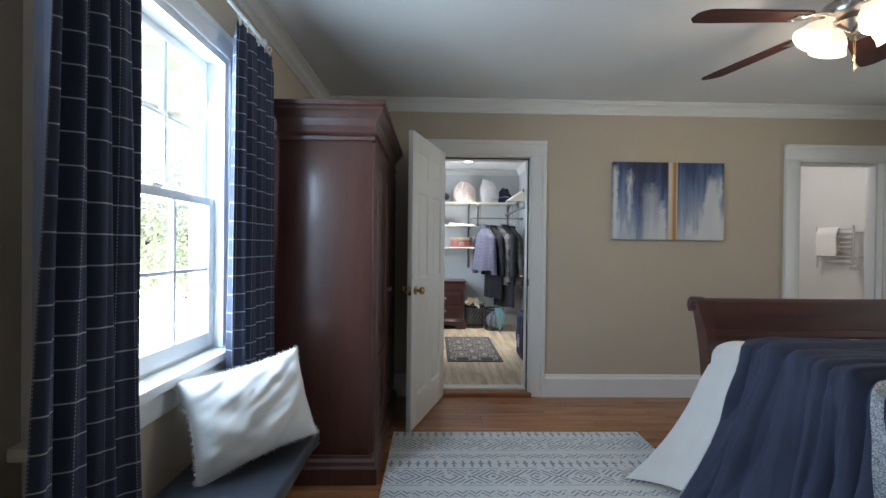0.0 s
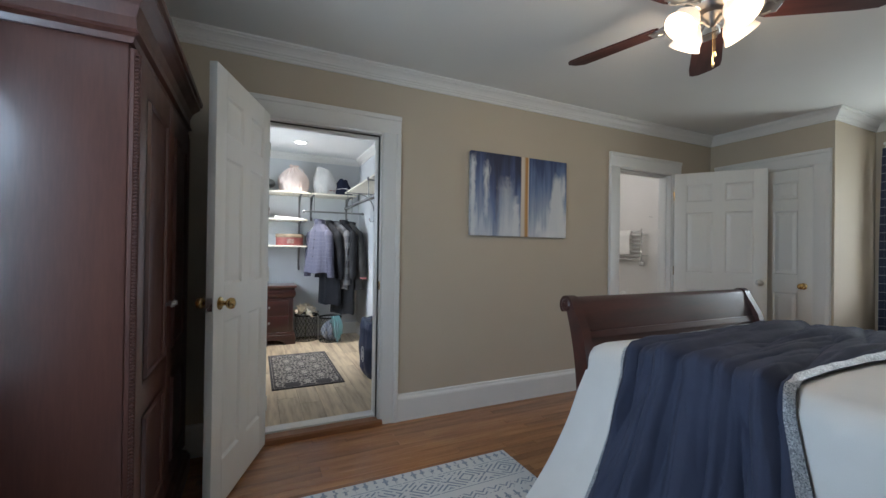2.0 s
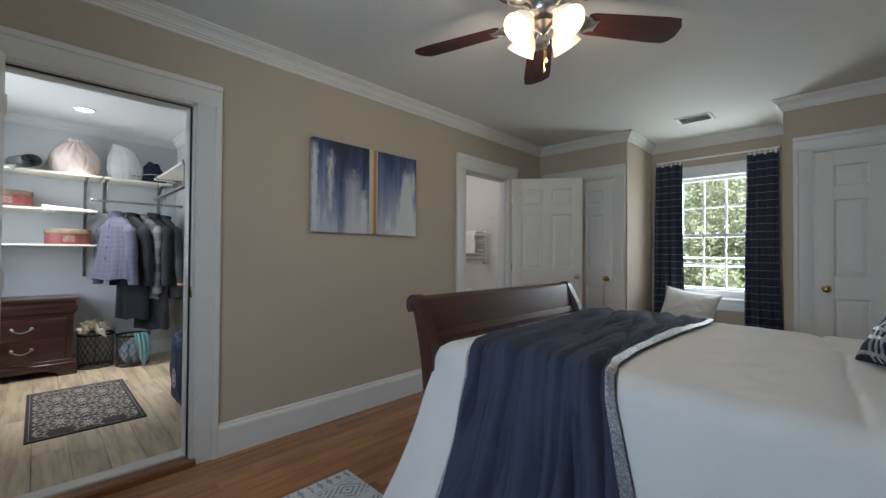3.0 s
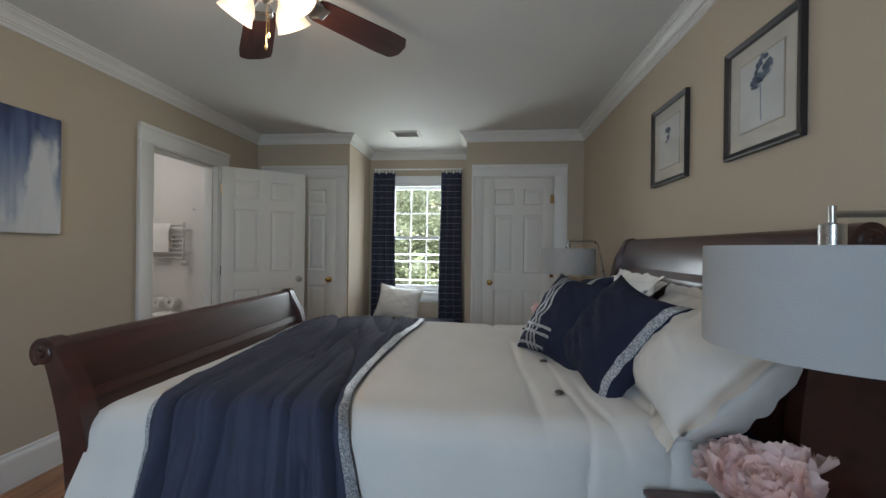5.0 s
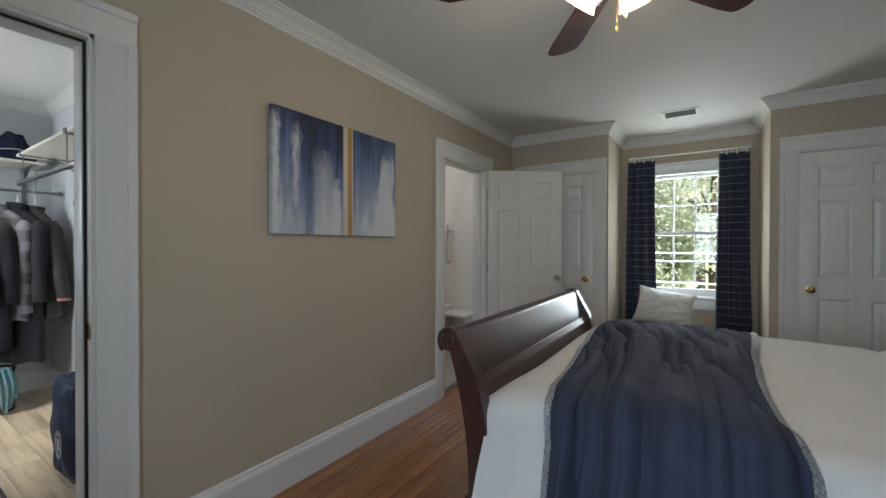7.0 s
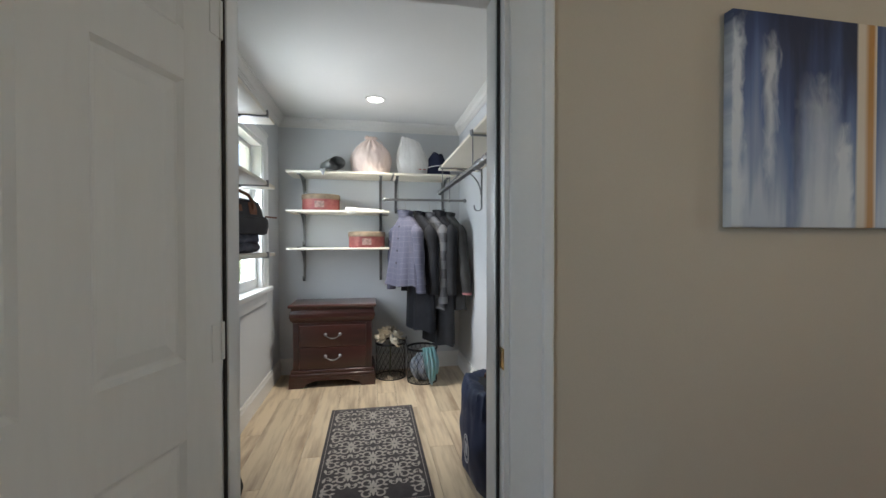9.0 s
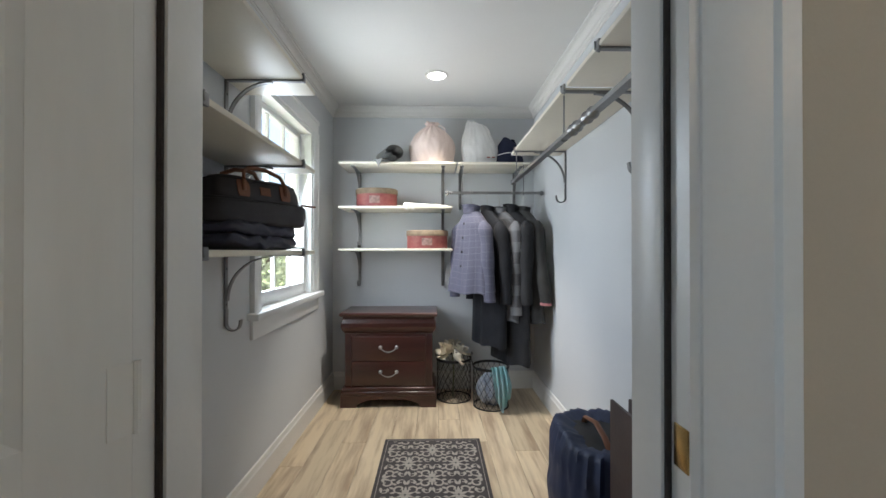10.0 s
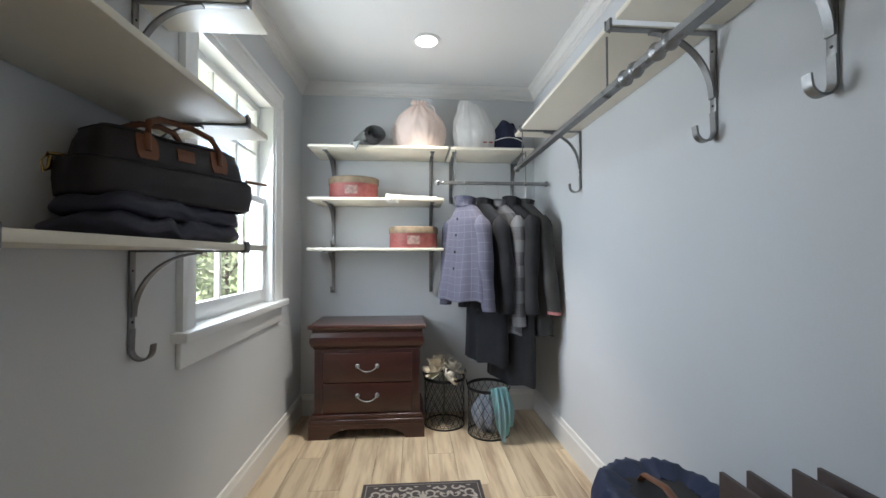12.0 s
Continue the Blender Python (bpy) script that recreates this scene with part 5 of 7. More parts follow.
# ---- ceiling fan ----
def ceiling_fan(m):
    t = thing("ceiling_fan", m, "five-blade mahogany ceiling fan with four lit glass shades", "fan")
    part("canopy", lathe([(0, 0), (0.075, 0), (0.070, -0.03), (0.045, -0.05), (0.018, -0.055), (0.018, -0.085), (0, -0.085)], None, 28), STEEL, t, "", True)
    part("motor", lathe([(0.02, -0.080), (0.070, -0.085), (0.105, -0.105), (0.112, -0.140), (0.105, -0.165), (0.070, -0.185), (0.045, -0.190), (0, -0.190)], None, 36), STEEL, t, "brushed nickel motor housing", True)
    for k in range(5):
        a = 34 + 72 * k
        bm = bmesh.new()
        out = [(0.215, -0.056), (0.240, -0.066), (0.60, -0.082), (0.675, -0.080), (0.685, -0.066), (0.708, -0.036), (0.716, 0.030), (0.700, 0.062), (0.680, 0.078), (0.60, 0.082), (0.240, 0.066), (0.215, 0.056)]
        add_prism(bm, out, ALONG_Z, -0.004, 0.004)
        b = part("blade", bm, BLADE, t, "mahogany blade")
        b.matrix_basis = pose(0, 0, -0.165, 0, 0, a) @ pose(0, 0, 0, -12, 0, 0)
        bm = bmesh.new()
        for s in (-1, 1):
            add_tube(bm, [(0.09, s * 0.012, 0.012), (0.14, s * 0.022, 0.010), (0.18, s * 0.040, 0.0), (0.225, s * 0.042, -0.008), (0.245, s * 0.026, -0.009)], 0.006, 8)
        add_box(bm, 0.20, 0.27, -0.035, 0.035, -0.010, -0.005, 0.002)
        part("blade_iron", bm, STEEL, b)
    part("light_kit", lathe([(0, -0.165), (0.048, -0.168), (0.058, -0.180), (0.050, -0.195), (0.030, -0.215), (0.022, -0.225), (0.012, -0.234), (0, -0.237)], None, 28), STEEL, t, "", True)
    for k in range(4):
        a = 75 + 90 * k
        mm = pose(0, 0, 0, 0, 0, a)
        arm = part("lamp_arm", tube([(0.04, 0, -0.180), (0.075, 0, -0.176), (0.095, 0, -0.186)], 0.008, 10), STEEL, t, "", True)
        arm.matrix_basis = mm
        s = part("shade", lathe([(0.022, 0.0), (0.026, -0.010), (0.044, -0.030), (0.060, -0.058), (0.064, -0.085), (0.074, -0.108), (0.071, -0.108), (0.061, -0.085), (0.057, -0.058), (0.041, -0.030), (0.022, -0.010)], None, 28), LAMPGLASS, t, "lit frosted bell glass", True)
        s.matrix_basis = mm @ pose(0.093, 0, -0.176, 0, -42, 0)
        bmat = part("bulb", lathe([(0, -0.020), (0.018, -0.030), (0.026, -0.055), (0.018, -0.078), (0, -0.086)], None, 14), BULB, s, "lit bulb", True)
    for dx, dy, l in ((0.028, 0.012, 0.12), (-0.02, -0.026, 0.10)):
        bm = tube([(dx, dy, -0.225), (dx, dy, -0.265 - l)], 0.0012, 6)
        add_lathe(bm, [(0, 0), (0.005, -0.004), (0.006, -0.016), (0.003, -0.026), (0, -0.027)], Matrix.Translation((dx, dy, -0.265 - l)), 10)
        part("pull_chain", bm, BRASS, t)
    return t


FAN = (1.84, 1.535)
ceiling_fan(pose(*FAN, ZC))

t = thing("ceiling_vent", pose(4.485, 1.465, ZC), "white louvred air vent in the ceiling", "vent")
vf = bmesh.new()
mitred(vf, [(0, 0), (0.026, 0), (0.022, -0.008), (0.004, -0.010), (0, -0.008)], [(-0.115, -0.145), (0.115, -0.145), (0.115, 0.145), (-0.115, 0.145)], 0, True)
part("frame", vf, TRIM, t, "", False)
part("backing", box(-0.092, 0.092, -0.122, 0.122, -0.002, -0.0005), WIRE, t)
for k in range(9):
    part("slat", prism([(-0.006, -0.009), (0.006, -0.002), (0.006, -0.0005), (-0.006, -0.0075)], lambda u, v, q: (u - 0.080 + k * 0.020, q, v), -0.120, 0.120), TRIM, t)


# ---- bedroom rug ----
def rug_mat():
    m, n, l, b = nodes_mat("blue_grey_woven_rug", 0.95, 0, 0.3)
    tc, t = noise_bump(n, l, b, 260, 0.5)
    sp = n.new("ShaderNodeSeparateXYZ")
    l.new(tc.outputs["Object"], sp.inputs[0])
    x, y = sp.outputs[0], sp.outputs[1]
    P = 0.36
    yb = math_node(n, l, 'MULTIPLY', math_node(n, l, 'FRACT', math_node(n, l, 'DIVIDE', y, P)), P)

    def band(a, c):
        return math_node(n, l, 'MULTIPLY', math_node(n, l, 'GREATER_THAN', yb, a), math_node(n, l, 'LESS_THAN', yb, c))

    def tri(v, p, shift=0.0):
        return math_node(n, l, 'MULTIPLY', math_node(n, l, 'ABSOLUTE', math_node(n, l, 'SUBTRACT', math_node(n, l, 'FRACT', math_node(n, l, 'ADD', math_node(n, l, 'DIVIDE', v, p), shift)), 0.5)), p)
    yc = math_node(n, l, 'ABSOLUTE', math_node(n, l, 'SUBTRACT', yb, 0.10))
    dia = math_node(n, l, 'ADD', tri(x, 0.24), math_node(n, l, 'MULTIPLY', yc, 1.25))
    rings = math_node(n, l, 'LESS_THAN', math_node(n, l, 'FRACT', math_node(n, l, 'DIVIDE', dia, 0.036)), 0.42)
    A = math_node(n, l, 'MULTIPLY', rings, band(0.035, 0.165))
    yd = math_node(n, l, 'ABSOLUTE', math_node(n, l, 'SUBTRACT', yb, 0.23))
    comb = math_node(n, l, 'LESS_THAN', tri(x, 0.052), 0.006)
    c1 = math_node(n, l, 'MULTIPLY', comb, band(0.195, 0.262))
    dots = math_node(n, l, 'LESS_THAN', math_node(n, l, 'ABSOLUTE', math_node(n, l, 'SUBTRACT', math_node(n, l, 'ADD', tri(x, 0.052), yd), 0.014)), 0.005)
    ch = math_node(n, l, 'ADD', yb, math_node(n, l, 'MULTIPLY', tri(x, 0.07), 0.9))
    chev = math_node(n, l, 'MULTIPLY', math_node(n, l, 'LESS_THAN', math_node(n, l, 'FRACT', math_node(n, l, 'DIVIDE', ch, 0.028)), 0.4), band(0.285, 0.335))
    lines = math_node(n, l, 'MAXIMUM', band(0.018, 0.023), band(0.177, 0.182))
    f = math_node(n, l, 'MAXIMUM', math_node(n, l, 'MAXIMUM', A, lines), math_node(n, l, 'MAXIMUM', math_node(n, l, 'MAXIMUM', c1, math_node(n, l, 'MULTIPLY', dots, band(0.19, 0.27))), chev))
    w = n.new("ShaderNodeTexNoise")
    w.inputs["Scale"].default_value, w.inputs["Detail"].default_value = 26, 4
    l.new(tc.outputs["Object"], w.inputs[0])
    f = math_node(n, l, 'MULTIPLY', f, math_node(n, l, 'GREATER_THAN', w.outputs[0], 0.42))
    base = mix_node(n, l, t.outputs[0], (0.68, 0.66, 0.63), (0.58, 0.57, 0.55))
    ink = mix_node(n, l, w.outputs[0], (0.10, 0.13, 0.18), (0.25, 0.29, 0.34))
    l.new(mix_node(n, l, f, base, ink), b.inputs["Base Color"])
    return m


t = thing("area_rug", pose(-0.32, 0.02, 0.0), "cream woven rug with faded blue-grey tribal bands", "rug")
part("woven_top", box(0, 1.665, 0, 2.43, 0.0, 0.010, 0.004), rug_mat(), t)

# ---- bathroom things ----
t = thing("towel_warmer", pose(BX1 - 0.002, 4.18, 1.0), "polished steel wall towel warmer with a towel on it", "towel rail")
for y in (-0.15, 0.26):
    part("post", tube([(-0.07, y, 0.06), (-0.07, y, 0.55)], 0.011, 12), CHROME, t)
for k in range(8):
    part("bar", tube([(-0.07, -0.15, 0.15 + k * 0.052), (-0.07, 0.26, 0.15 + k * 0.052)], 0.008, 10), CHROME, t)
for y in (-0.19,):
    for z in (0.2, 0.47):
        part("standoff", tube([(-0.07, -0.15, z), (-0.07, y, z), (0, y, z)], 0.008, 8), CHROME, t)
part("valve", box(-0.09, -0.05, -0.20, -0.13, 0.06, 0.11, 0.006), CHROME, t)
t = thing("bath_towel", pose(BX1 - 0.073, 4.305, 1.14), "folded white towel hung over the rail", "towel")


def towel_pt(u, v):
    z = 0.40 - abs(v - 0.5) * 2 * (0.33 if v < 0.5 else 0.28)
    return ((-0.026 if v < 0.5 else 0.022) * min(1, abs(v - 0.5) * 9), -0.11 + 0.24 * u + 0.004 * math.sin(z * 30), z)


part("cloth", sheet(towel_pt, 10, 40, 0.012), COTTON, t, "", True)
for y in (4.16, 4.33):
    t = thing("toilet_roll", pose(BX1 - 0.075, y, 0.64, 0, 90, 0), "white toilet roll on a wall holder", "toilet roll", "toilet rolls")
    part("paper", lathe([(0.02, -0.05), (0.056, -0.05), (0.056, 0.05), (0.02, 0.05), (0.02, -0.05)], None, 24), PAPER, t, "", True)
    part("holder", tube([(0, 0, -0.06), (0, 0, 0.073)], 0.009, 10), CHROME, t)
t = thing("wall_hook", pose(BX1 - 0.001, 3.93, 1.70), "small steel hook on the bathroom wall", "hook")
part("peg", tube([(0, 0, 0), (-0.05, 0, 0), (-0.058, 0, 0.012)], 0.007, 8), CHROME, t)
t = thing("storage_bench", pose(4.43, 4.03, 0.02), "low white open-shelved storage bench against the bathroom wall", "bench")
part("top_board", box(-0.20, 0.185, -0.46, 0.46, 0.425, 0.455, 0.006), TRIM, t)
for y in (-0.45, 0.43):
    part("side_panel", box(-0.185, 0.18, y, y + 0.02, 0.0, 0.425, 0.003), TRIM, t)
part("divider", box(-0.180, 0.18, -0.01, 0.01, 0.14, 0.425), TRIM, t)
part("shelf", box(-0.185, 0.18, -0.43, 0.43, 0.115, 0.14, 0.003), TRIM, t)
part("back_panel", box(0.175, 0.183, -0.43, 0.43, 0.0, 0.425), TRIM, t)
t = thing("folded_towel", pose(4.40, 4.10, 0.475), "folded white towel on the storage bench", "towel")
for k in range(3):
    part("fold", box(-0.13, 0.13 - 0.006 * k, -0.17, 0.17 - 0.005 * k, 0.022 * k, 0.022 * k + 0.021, 0.009, 3), COTTON, t)
t = thing("storage_basket", pose(4.40, 4.23, 0.16), "pale woven basket on the lower shelf of the bench", "basket")
part("body", lathe([(0, 0), (0.125, 0), (0.140, 0.02), (0.150, 0.20), (0.154, 0.215), (0.146, 0.215), (0.140, 0.20), (0.128, 0.02), (0, 0.012)], None, 28), mat("pale_weave", (0.66, 0.62, 0.55), 0.9, var=0.2, scale=30, grain=120, bump=0.6), t, "", True)
# unseen fixture, added as a source for the bathroom's brightness
t = thing("added_bath_light", pose(3.55, 4.35, CC), "round lit ceiling light, unseen, added to brighten the bathroom", "ceiling light")
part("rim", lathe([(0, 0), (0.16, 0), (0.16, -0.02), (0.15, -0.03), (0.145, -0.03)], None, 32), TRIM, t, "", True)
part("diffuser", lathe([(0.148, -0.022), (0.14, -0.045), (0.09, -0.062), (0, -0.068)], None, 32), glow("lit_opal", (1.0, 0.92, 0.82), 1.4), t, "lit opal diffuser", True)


# ---- closet shelving ----
def shelf_bracket(name, m, reach, drop, label, group):
    """Iron strap bracket; wall at x = 0, arm along +x under the shelf at z = 0, strap down, curled hook below."""
    t = thing(name, m, label, "bracket", group)
    part("strap", box(0.0, 0.006, -0.012, 0.012, -drop, 0.0, 0.001), IRON, t)
    bm = bmesh.new()
    add_box(bm, 0.0, reach, -0.011, 0.011, -0.006, 0.0, 0.001)
    add_tube(bm, [(reach - 0.004, -0.013, -0.006), (reach + 0.012, -0.013, 0.002), (reach + 0.012, -0.013, 0.026)], 0.004, 6)
    add_box(bm, reach + 0.002, reach + 0.012, -0.013, 0.013, -0.008, 0.026, 0.003)
    part("arm", bm, IRON, t)

    def strip(pts):
        bm = bmesh.new()
        rows = []
        for i, p in enumerate(pts):
            q0, q1 = pts[max(i - 1, 0)], pts[min(i + 1, len(pts) - 1)]
            dx, dz = q1[0] - q0[0], q1[1] - q0[1]
            L = math.hypot(dx, dz) or 1
            nx, nz = -dz / L * 0.003, dx / L * 0.003
            rows.append([bm.verts.new(v) for v in ((p[0] - nx, -0.011, p[1] - nz), (p[0] + nx, -0.011, p[1] + nz), (p[0] + nx, 0.011, p[1] + nz), (p[0] - nx, 0.011, p[1] - nz))])
        for a, b in zip(rows, rows[1:]):
            for k in range(4):
                bm.faces.new([a[k], a[(k + 1) % 4], b[(k + 1) % 4], b[k]])
        bm.faces.new(rows[0][::-1]), bm.faces.new(rows[-1])
        return bm
    r = min(reach * 0.66, drop * 0.62)
    part("brace", strip([(0.009 + r - r * math.cos(a), -0.009 - r + r * math.sin(a)) for a in [k * math.pi / 24 for k in range(13)]]), IRON, t)
    part("hook", strip([(0.006, -drop + 0.07)] + [(0.034 - 0.030 * math.cos(a), -drop + 0.01 - 0.030 * math.sin(a)) for a in [k * math.pi / 10 for k in range(11)]] + [(0.066, -drop + 0.026)]), IRON, t)
    for z in (-0.06, -drop + 0.09):
        part("screw", lathe([(0.004, 0), (0.003, 0.002), (0, 0.0025)], pose(0.006, 0, z, 0, 90, 0), 8), WIRE, t)
    return t


def shelf_board(x0, x1, y0, y1, z, label):
    return tagged(link("shelf_board", box(x0, x1, y0, y1, z, z + 0.019, 0.004), SHELFM), label, "shelf", "closet shelves")


for z in (1.228, 1.604, 1.968):
    shelf_board(CX0 + 0.002, -0.152, 3.29, 4.452, z, "cream painted shelf board on iron brackets by the closet window")
    for y in (3.56, 4.285):
        shelf_bracket("shelf_bracket", pose(CX0 + 0.001, y, z), 0.32, 0.30, "pewter iron shelf bracket with a curled hook", "closet brackets")
for z in (1.245, 1.577, 1.922):
    shelf_board(-0.345, 0.577 if z > 1.8 else 0.545, 5.685, CY1 - 0.002, z, "cream painted shelf board on the closet end wall")
    for x in (-0.245, 0.475):
        shelf_bracket("shelf_bracket", pose(x, CY1 - 0.001, z, 0, 0, -90), 0.30, 0.28, "pewter iron shelf bracket with a curled hook", "closet brackets")
shelf_board(0.592, 1.165, 5.685, CY1 - 0.002, 1.922, "cream painted shelf board above the hanging rail")
for x in (0.625, 1.10):
    shelf_bracket("shelf_bracket", pose(x, CY1 - 0.001, 1.922, 0, 0, -90), 0.30, 0.30, "pewter iron shelf bracket with a curled hook", "closet brackets")
for y0, y1 in ((4.225, 5.33), (3.30, 4.175)):
    shelf_board(0.935, CX1 - 0.002, y0, y1, 1.905, "cream painted shelf board along the closet wall")
for y in (5.20, 4.215, 3.865):
    shelf_bracket("shelf_bracket", pose(CX1 - 0.001, y, 1.905, 0, 0, 180), 0.33, 0.320, "pewter iron shelf bracket with a curled hook", "closet brackets")


def hang_rail(m, length, hangers, joint, label):
    """A hanging rail with turned ends, hung on drop rods; along local x."""
    t = thing("hanging_rail", m, label, "clothes rail")
    part("rail", prism([(-0.015, -0.009), (0.015, -0.009), (0.015, 0.009), (-0.015, 0.009)], lambda u, v, q: (q, u, v), 0.0, length), IRON, t)
    for x in (0.0, length):
        s = -1 if x == 0 else 1
        part("finial", lathe([(0, 0.060), (0.012, 0.056), (0.020, 0.042), (0.014, 0.028), (0.009, 0.024), (0.014, 0.016), (0.009, 0.008), (0.012, 0.0)], pose(x, 0, 0, 0, 90 * s, 0), 14), IRON, t, "", True)
    for x in joint:
        part("ball_joint", lathe([(0.010, -0.07), (0.014, -0.06), (0.010, -0.05), (0.021, -0.036), (0.024, -0.024), (0.012, -0.008), (0.012, 0.008), (0.024, 0.024), (0.021, 0.036), (0.010, 0.05), (0.014, 0.06), (0.010, 0.07)], pose(x, 0, 0, 0, 90, 0), 16), IRON, t, "", True)
    for x, h in hangers:
        bm = tube([(x, 0, -0.014), (x, 0, h)], 0.0035, 8)
        add_tube(bm, [(x, 0.015 * math.sin(a), 0.015 * math.cos(a)) for a in [k * math.pi / 6 for k in range(13)]], 0.003, 6)
        part("drop_rod", bm, IRON, t)
    return t


hang_rail(pose(0.955, 3.34, 1.725, 0, 0, 90), 1.98, ((0.10, 0.18), (0.925, 0.18), (1.905, 0.18)), (0.64, 0.79), "long pewter iron clothes rail hung under the shelf")
hang_rail(pose(0.545, 5.70, 1.70), 0.66, ((0.08, 0.22), (0.56, 0.22)), (), "short pewter iron clothes rail with turned ends")


# ---- clothes ----
QUILT = mat("charcoal_quilt", (0.038, 0.036, 0.033), 0.75, var=0.2, scale=12, grain=200, bump=0.2)
CHAR = mat("charcoal_wool", (0.018, 0.018, 0.021), 0.95, var=0.2, scale=10, grain=300, bump=0.4, sheen=0.04)
BLACKW = mat("black_wool", (0.012, 0.013, 0.018), 0.95, var=0.2, scale=10, grain=300, bump=0.4, sheen=0.04)
GREYPLAID = checked_cloth("grey_plaid_wool", (0.065, 0.065, 0.070), (0.17, 0.17, 0.18), 0.16, 0.16, 0.075, second=(0.10, 0.10, 0.105))
HWOOD = mat("hanger_wood", (0.42, 0.22, 0.09), 0.4, var=0.15, scale=8)


def coat(m, length, width, depth, material, seed, label, collar=0.05, sleeve=0.60, trim=None, flare=0.16, cowl=1.0):
    """A coat on a hanger; shoulders along local y, thin along x, the rail at z = 0."""
    t = thing("coat", m, label, "coat", "hanging coats")
    rnd = random.Random(seed)
    ph = rnd.uniform(0, 6)
    top = -0.125
    neck_w = 0.056 * cowl
    n, k = 40, 40

    def body(u, v):
        a = 2 * math.pi * u
        q = v * (length - 0.14)
        rise = min(1.0, q / 0.115)
        rise = rise * (1.25 - 0.25 * rise)
        w = neck_w + (width / 2 * (0.90 + flare * v) - neck_w) * rise
        d = 0.044 * cowl + (depth / 2 * (0.75 + 0.5 * v) - 0.044 * cowl) * min(1.0, rise)
        fold = 1 + 0.16 * v * math.sin(7 * a + ph + 2 * v) + 0.10 * v * math.sin(11 * a - ph)
        z = top - 0.02 - v * (length - 0.14) + 0.008 * math.sin(5 * a + ph) * v
        return (d * math.sin(a) * fold + 0.012 * math.sin(3 * v + ph), w * math.cos(a) * (0.97 + 0.03 * fold), z)
    part("body", sheet(body, n, k, 0.004, lambda u, v: (u * 1.1, v * length)), material, t, "", True)
    for s in (-1, 1):
        def arm(u, v, s=s):
            a = 2 * math.pi * u
            r = (0.066 - 0.018 * v) * min(1.0, 0.25 + (v / 0.10) ** 0.6 * 0.75)
            y = s * (width / 2 * (0.80 + (flare - 0.16) * 0.9 * v) + 0.055 * v + 0.015 * math.sin(4 * v + ph))
            return (0.8 * r * math.cos(a) * (1 + 0.1 * math.sin(14 * v + ph)) + 0.020 * s * v * math.sin(ph), y + r * math.sin(a) * 0.9, top - 0.105 - v * sleeve)
        part("sleeve", sheet(arm, 16, 18, 0.003, lambda u, v: (u * 0.4 + 0.3, v * sleeve)), material, t, "", True)
        if trim:
            part("cuff_edge", sheet(lambda u, v, arm=arm: Vector(arm(u, 0.97 + 0.03 * v)) * 1.0 + Vector((0.003 * math.cos(2 * math.pi * u), 0.003 * math.sin(2 * math.pi * u), 0)), 16, 2, 0.002), trim, t, "pink cuff edge", True)

    def neck(u, v):
        a = 2 * math.pi * u
        up = 0.6 + 0.4 * (0.5 - 0.5 * math.sin(a))
        z = top - 0.035 + collar * up * v
        r = 1.06 + 0.20 * v * v
        return (0.044 * cowl * r * math.sin(a) * (1 + 0.05 * math.sin(5 * a + 6 * v)), neck_w * r * math.cos(a), z)
    part("collar", sheet(neck, 28, 6, 0.003, lambda u, v: (u * 0.4, v * 0.1)), material, t, "", True)
    for k in range(4):
        p = body(0.75, 0.16 + 0.17 * k)
        part("button", lathe([(0, 0.004), (0.007, 0.003), (0.009, 0), (0, 0)], pose(p[0] - 0.005, p[1], p[2], 0, -90, 0), 10), WIRE, t, "", True)
    bm = bmesh.new()
    add_tube(bm, [(0.0, -0.38 * width, top - 0.155), (0, -0.27 * width, top - 0.115), (0, -0.10 * width, top - 0.045), (0, 0, top - 0.004), (0, 0.10 * width, top - 0.045), (0, 0.27 * width, top - 0.115), (0, 0.38 * width, top - 0.155)], [0.007, 0.009, 0.012, 0.015, 0.012, 0.009, 0.007], 10, 1.3)
    h = part("hanger", bm, HWOOD, t, "wooden hanger", True)
    part("hanger_hook", tube([(0, 0, top - 0.002), (0, 0, -0.045), (0, 0.012, -0.030), (0, 0.016, -0.008), (0, 0.006, 0.013), (0, -0.010, 0.012), (0, -0.016, -0.002)], 0.0022, 6), STEEL, h)
    return t


coat(pose(0.690, 5.675, 1.70, 0, 0, 36), 0.77, 0.33, 0.20, PLAID, 1, "blue-lilac plaid wool jacket with a cowl collar on a hanger", 0.065, 0.60, None, 0.50, 1.2)
coat(pose(0.819, 5.70, 1.70, 0, 0, 30), 1.18, 0.40, 0.10, BLACKW, 2, "black wool coat on a wooden hanger", 0.06, 0.62)
coat(pose(0.915, 5.70, 1.70, 0, 0, 34), 0.98, 0.40, 0.10, GREYPLAID, 3, "grey checked coat on a wooden hanger", 0.05, 0.70)
coat(pose(1.000, 5.68, 1.70, 0, 0, 28), 1.30, 0.42, 0.12, CHAR, 4, "long charcoal coat on a wooden hanger", 0.07, 0.62)
coat(pose(1.094, 5.67, 1.70, 0, 0, 26), 0.98, 0.44, 0.10, QUILT, 5, "grey quilted jacket with pink cuff edges", 0.05, 0.62, mat("pink_edge", (0.45, 0.18, 0.18), 0.8))


# ---- closet chest and floor things ----
nightstand(pose(0.050, 5.845, CF), 0.735, 0.39, 0.722, "dark cherry two-drawer chest against the closet end wall")


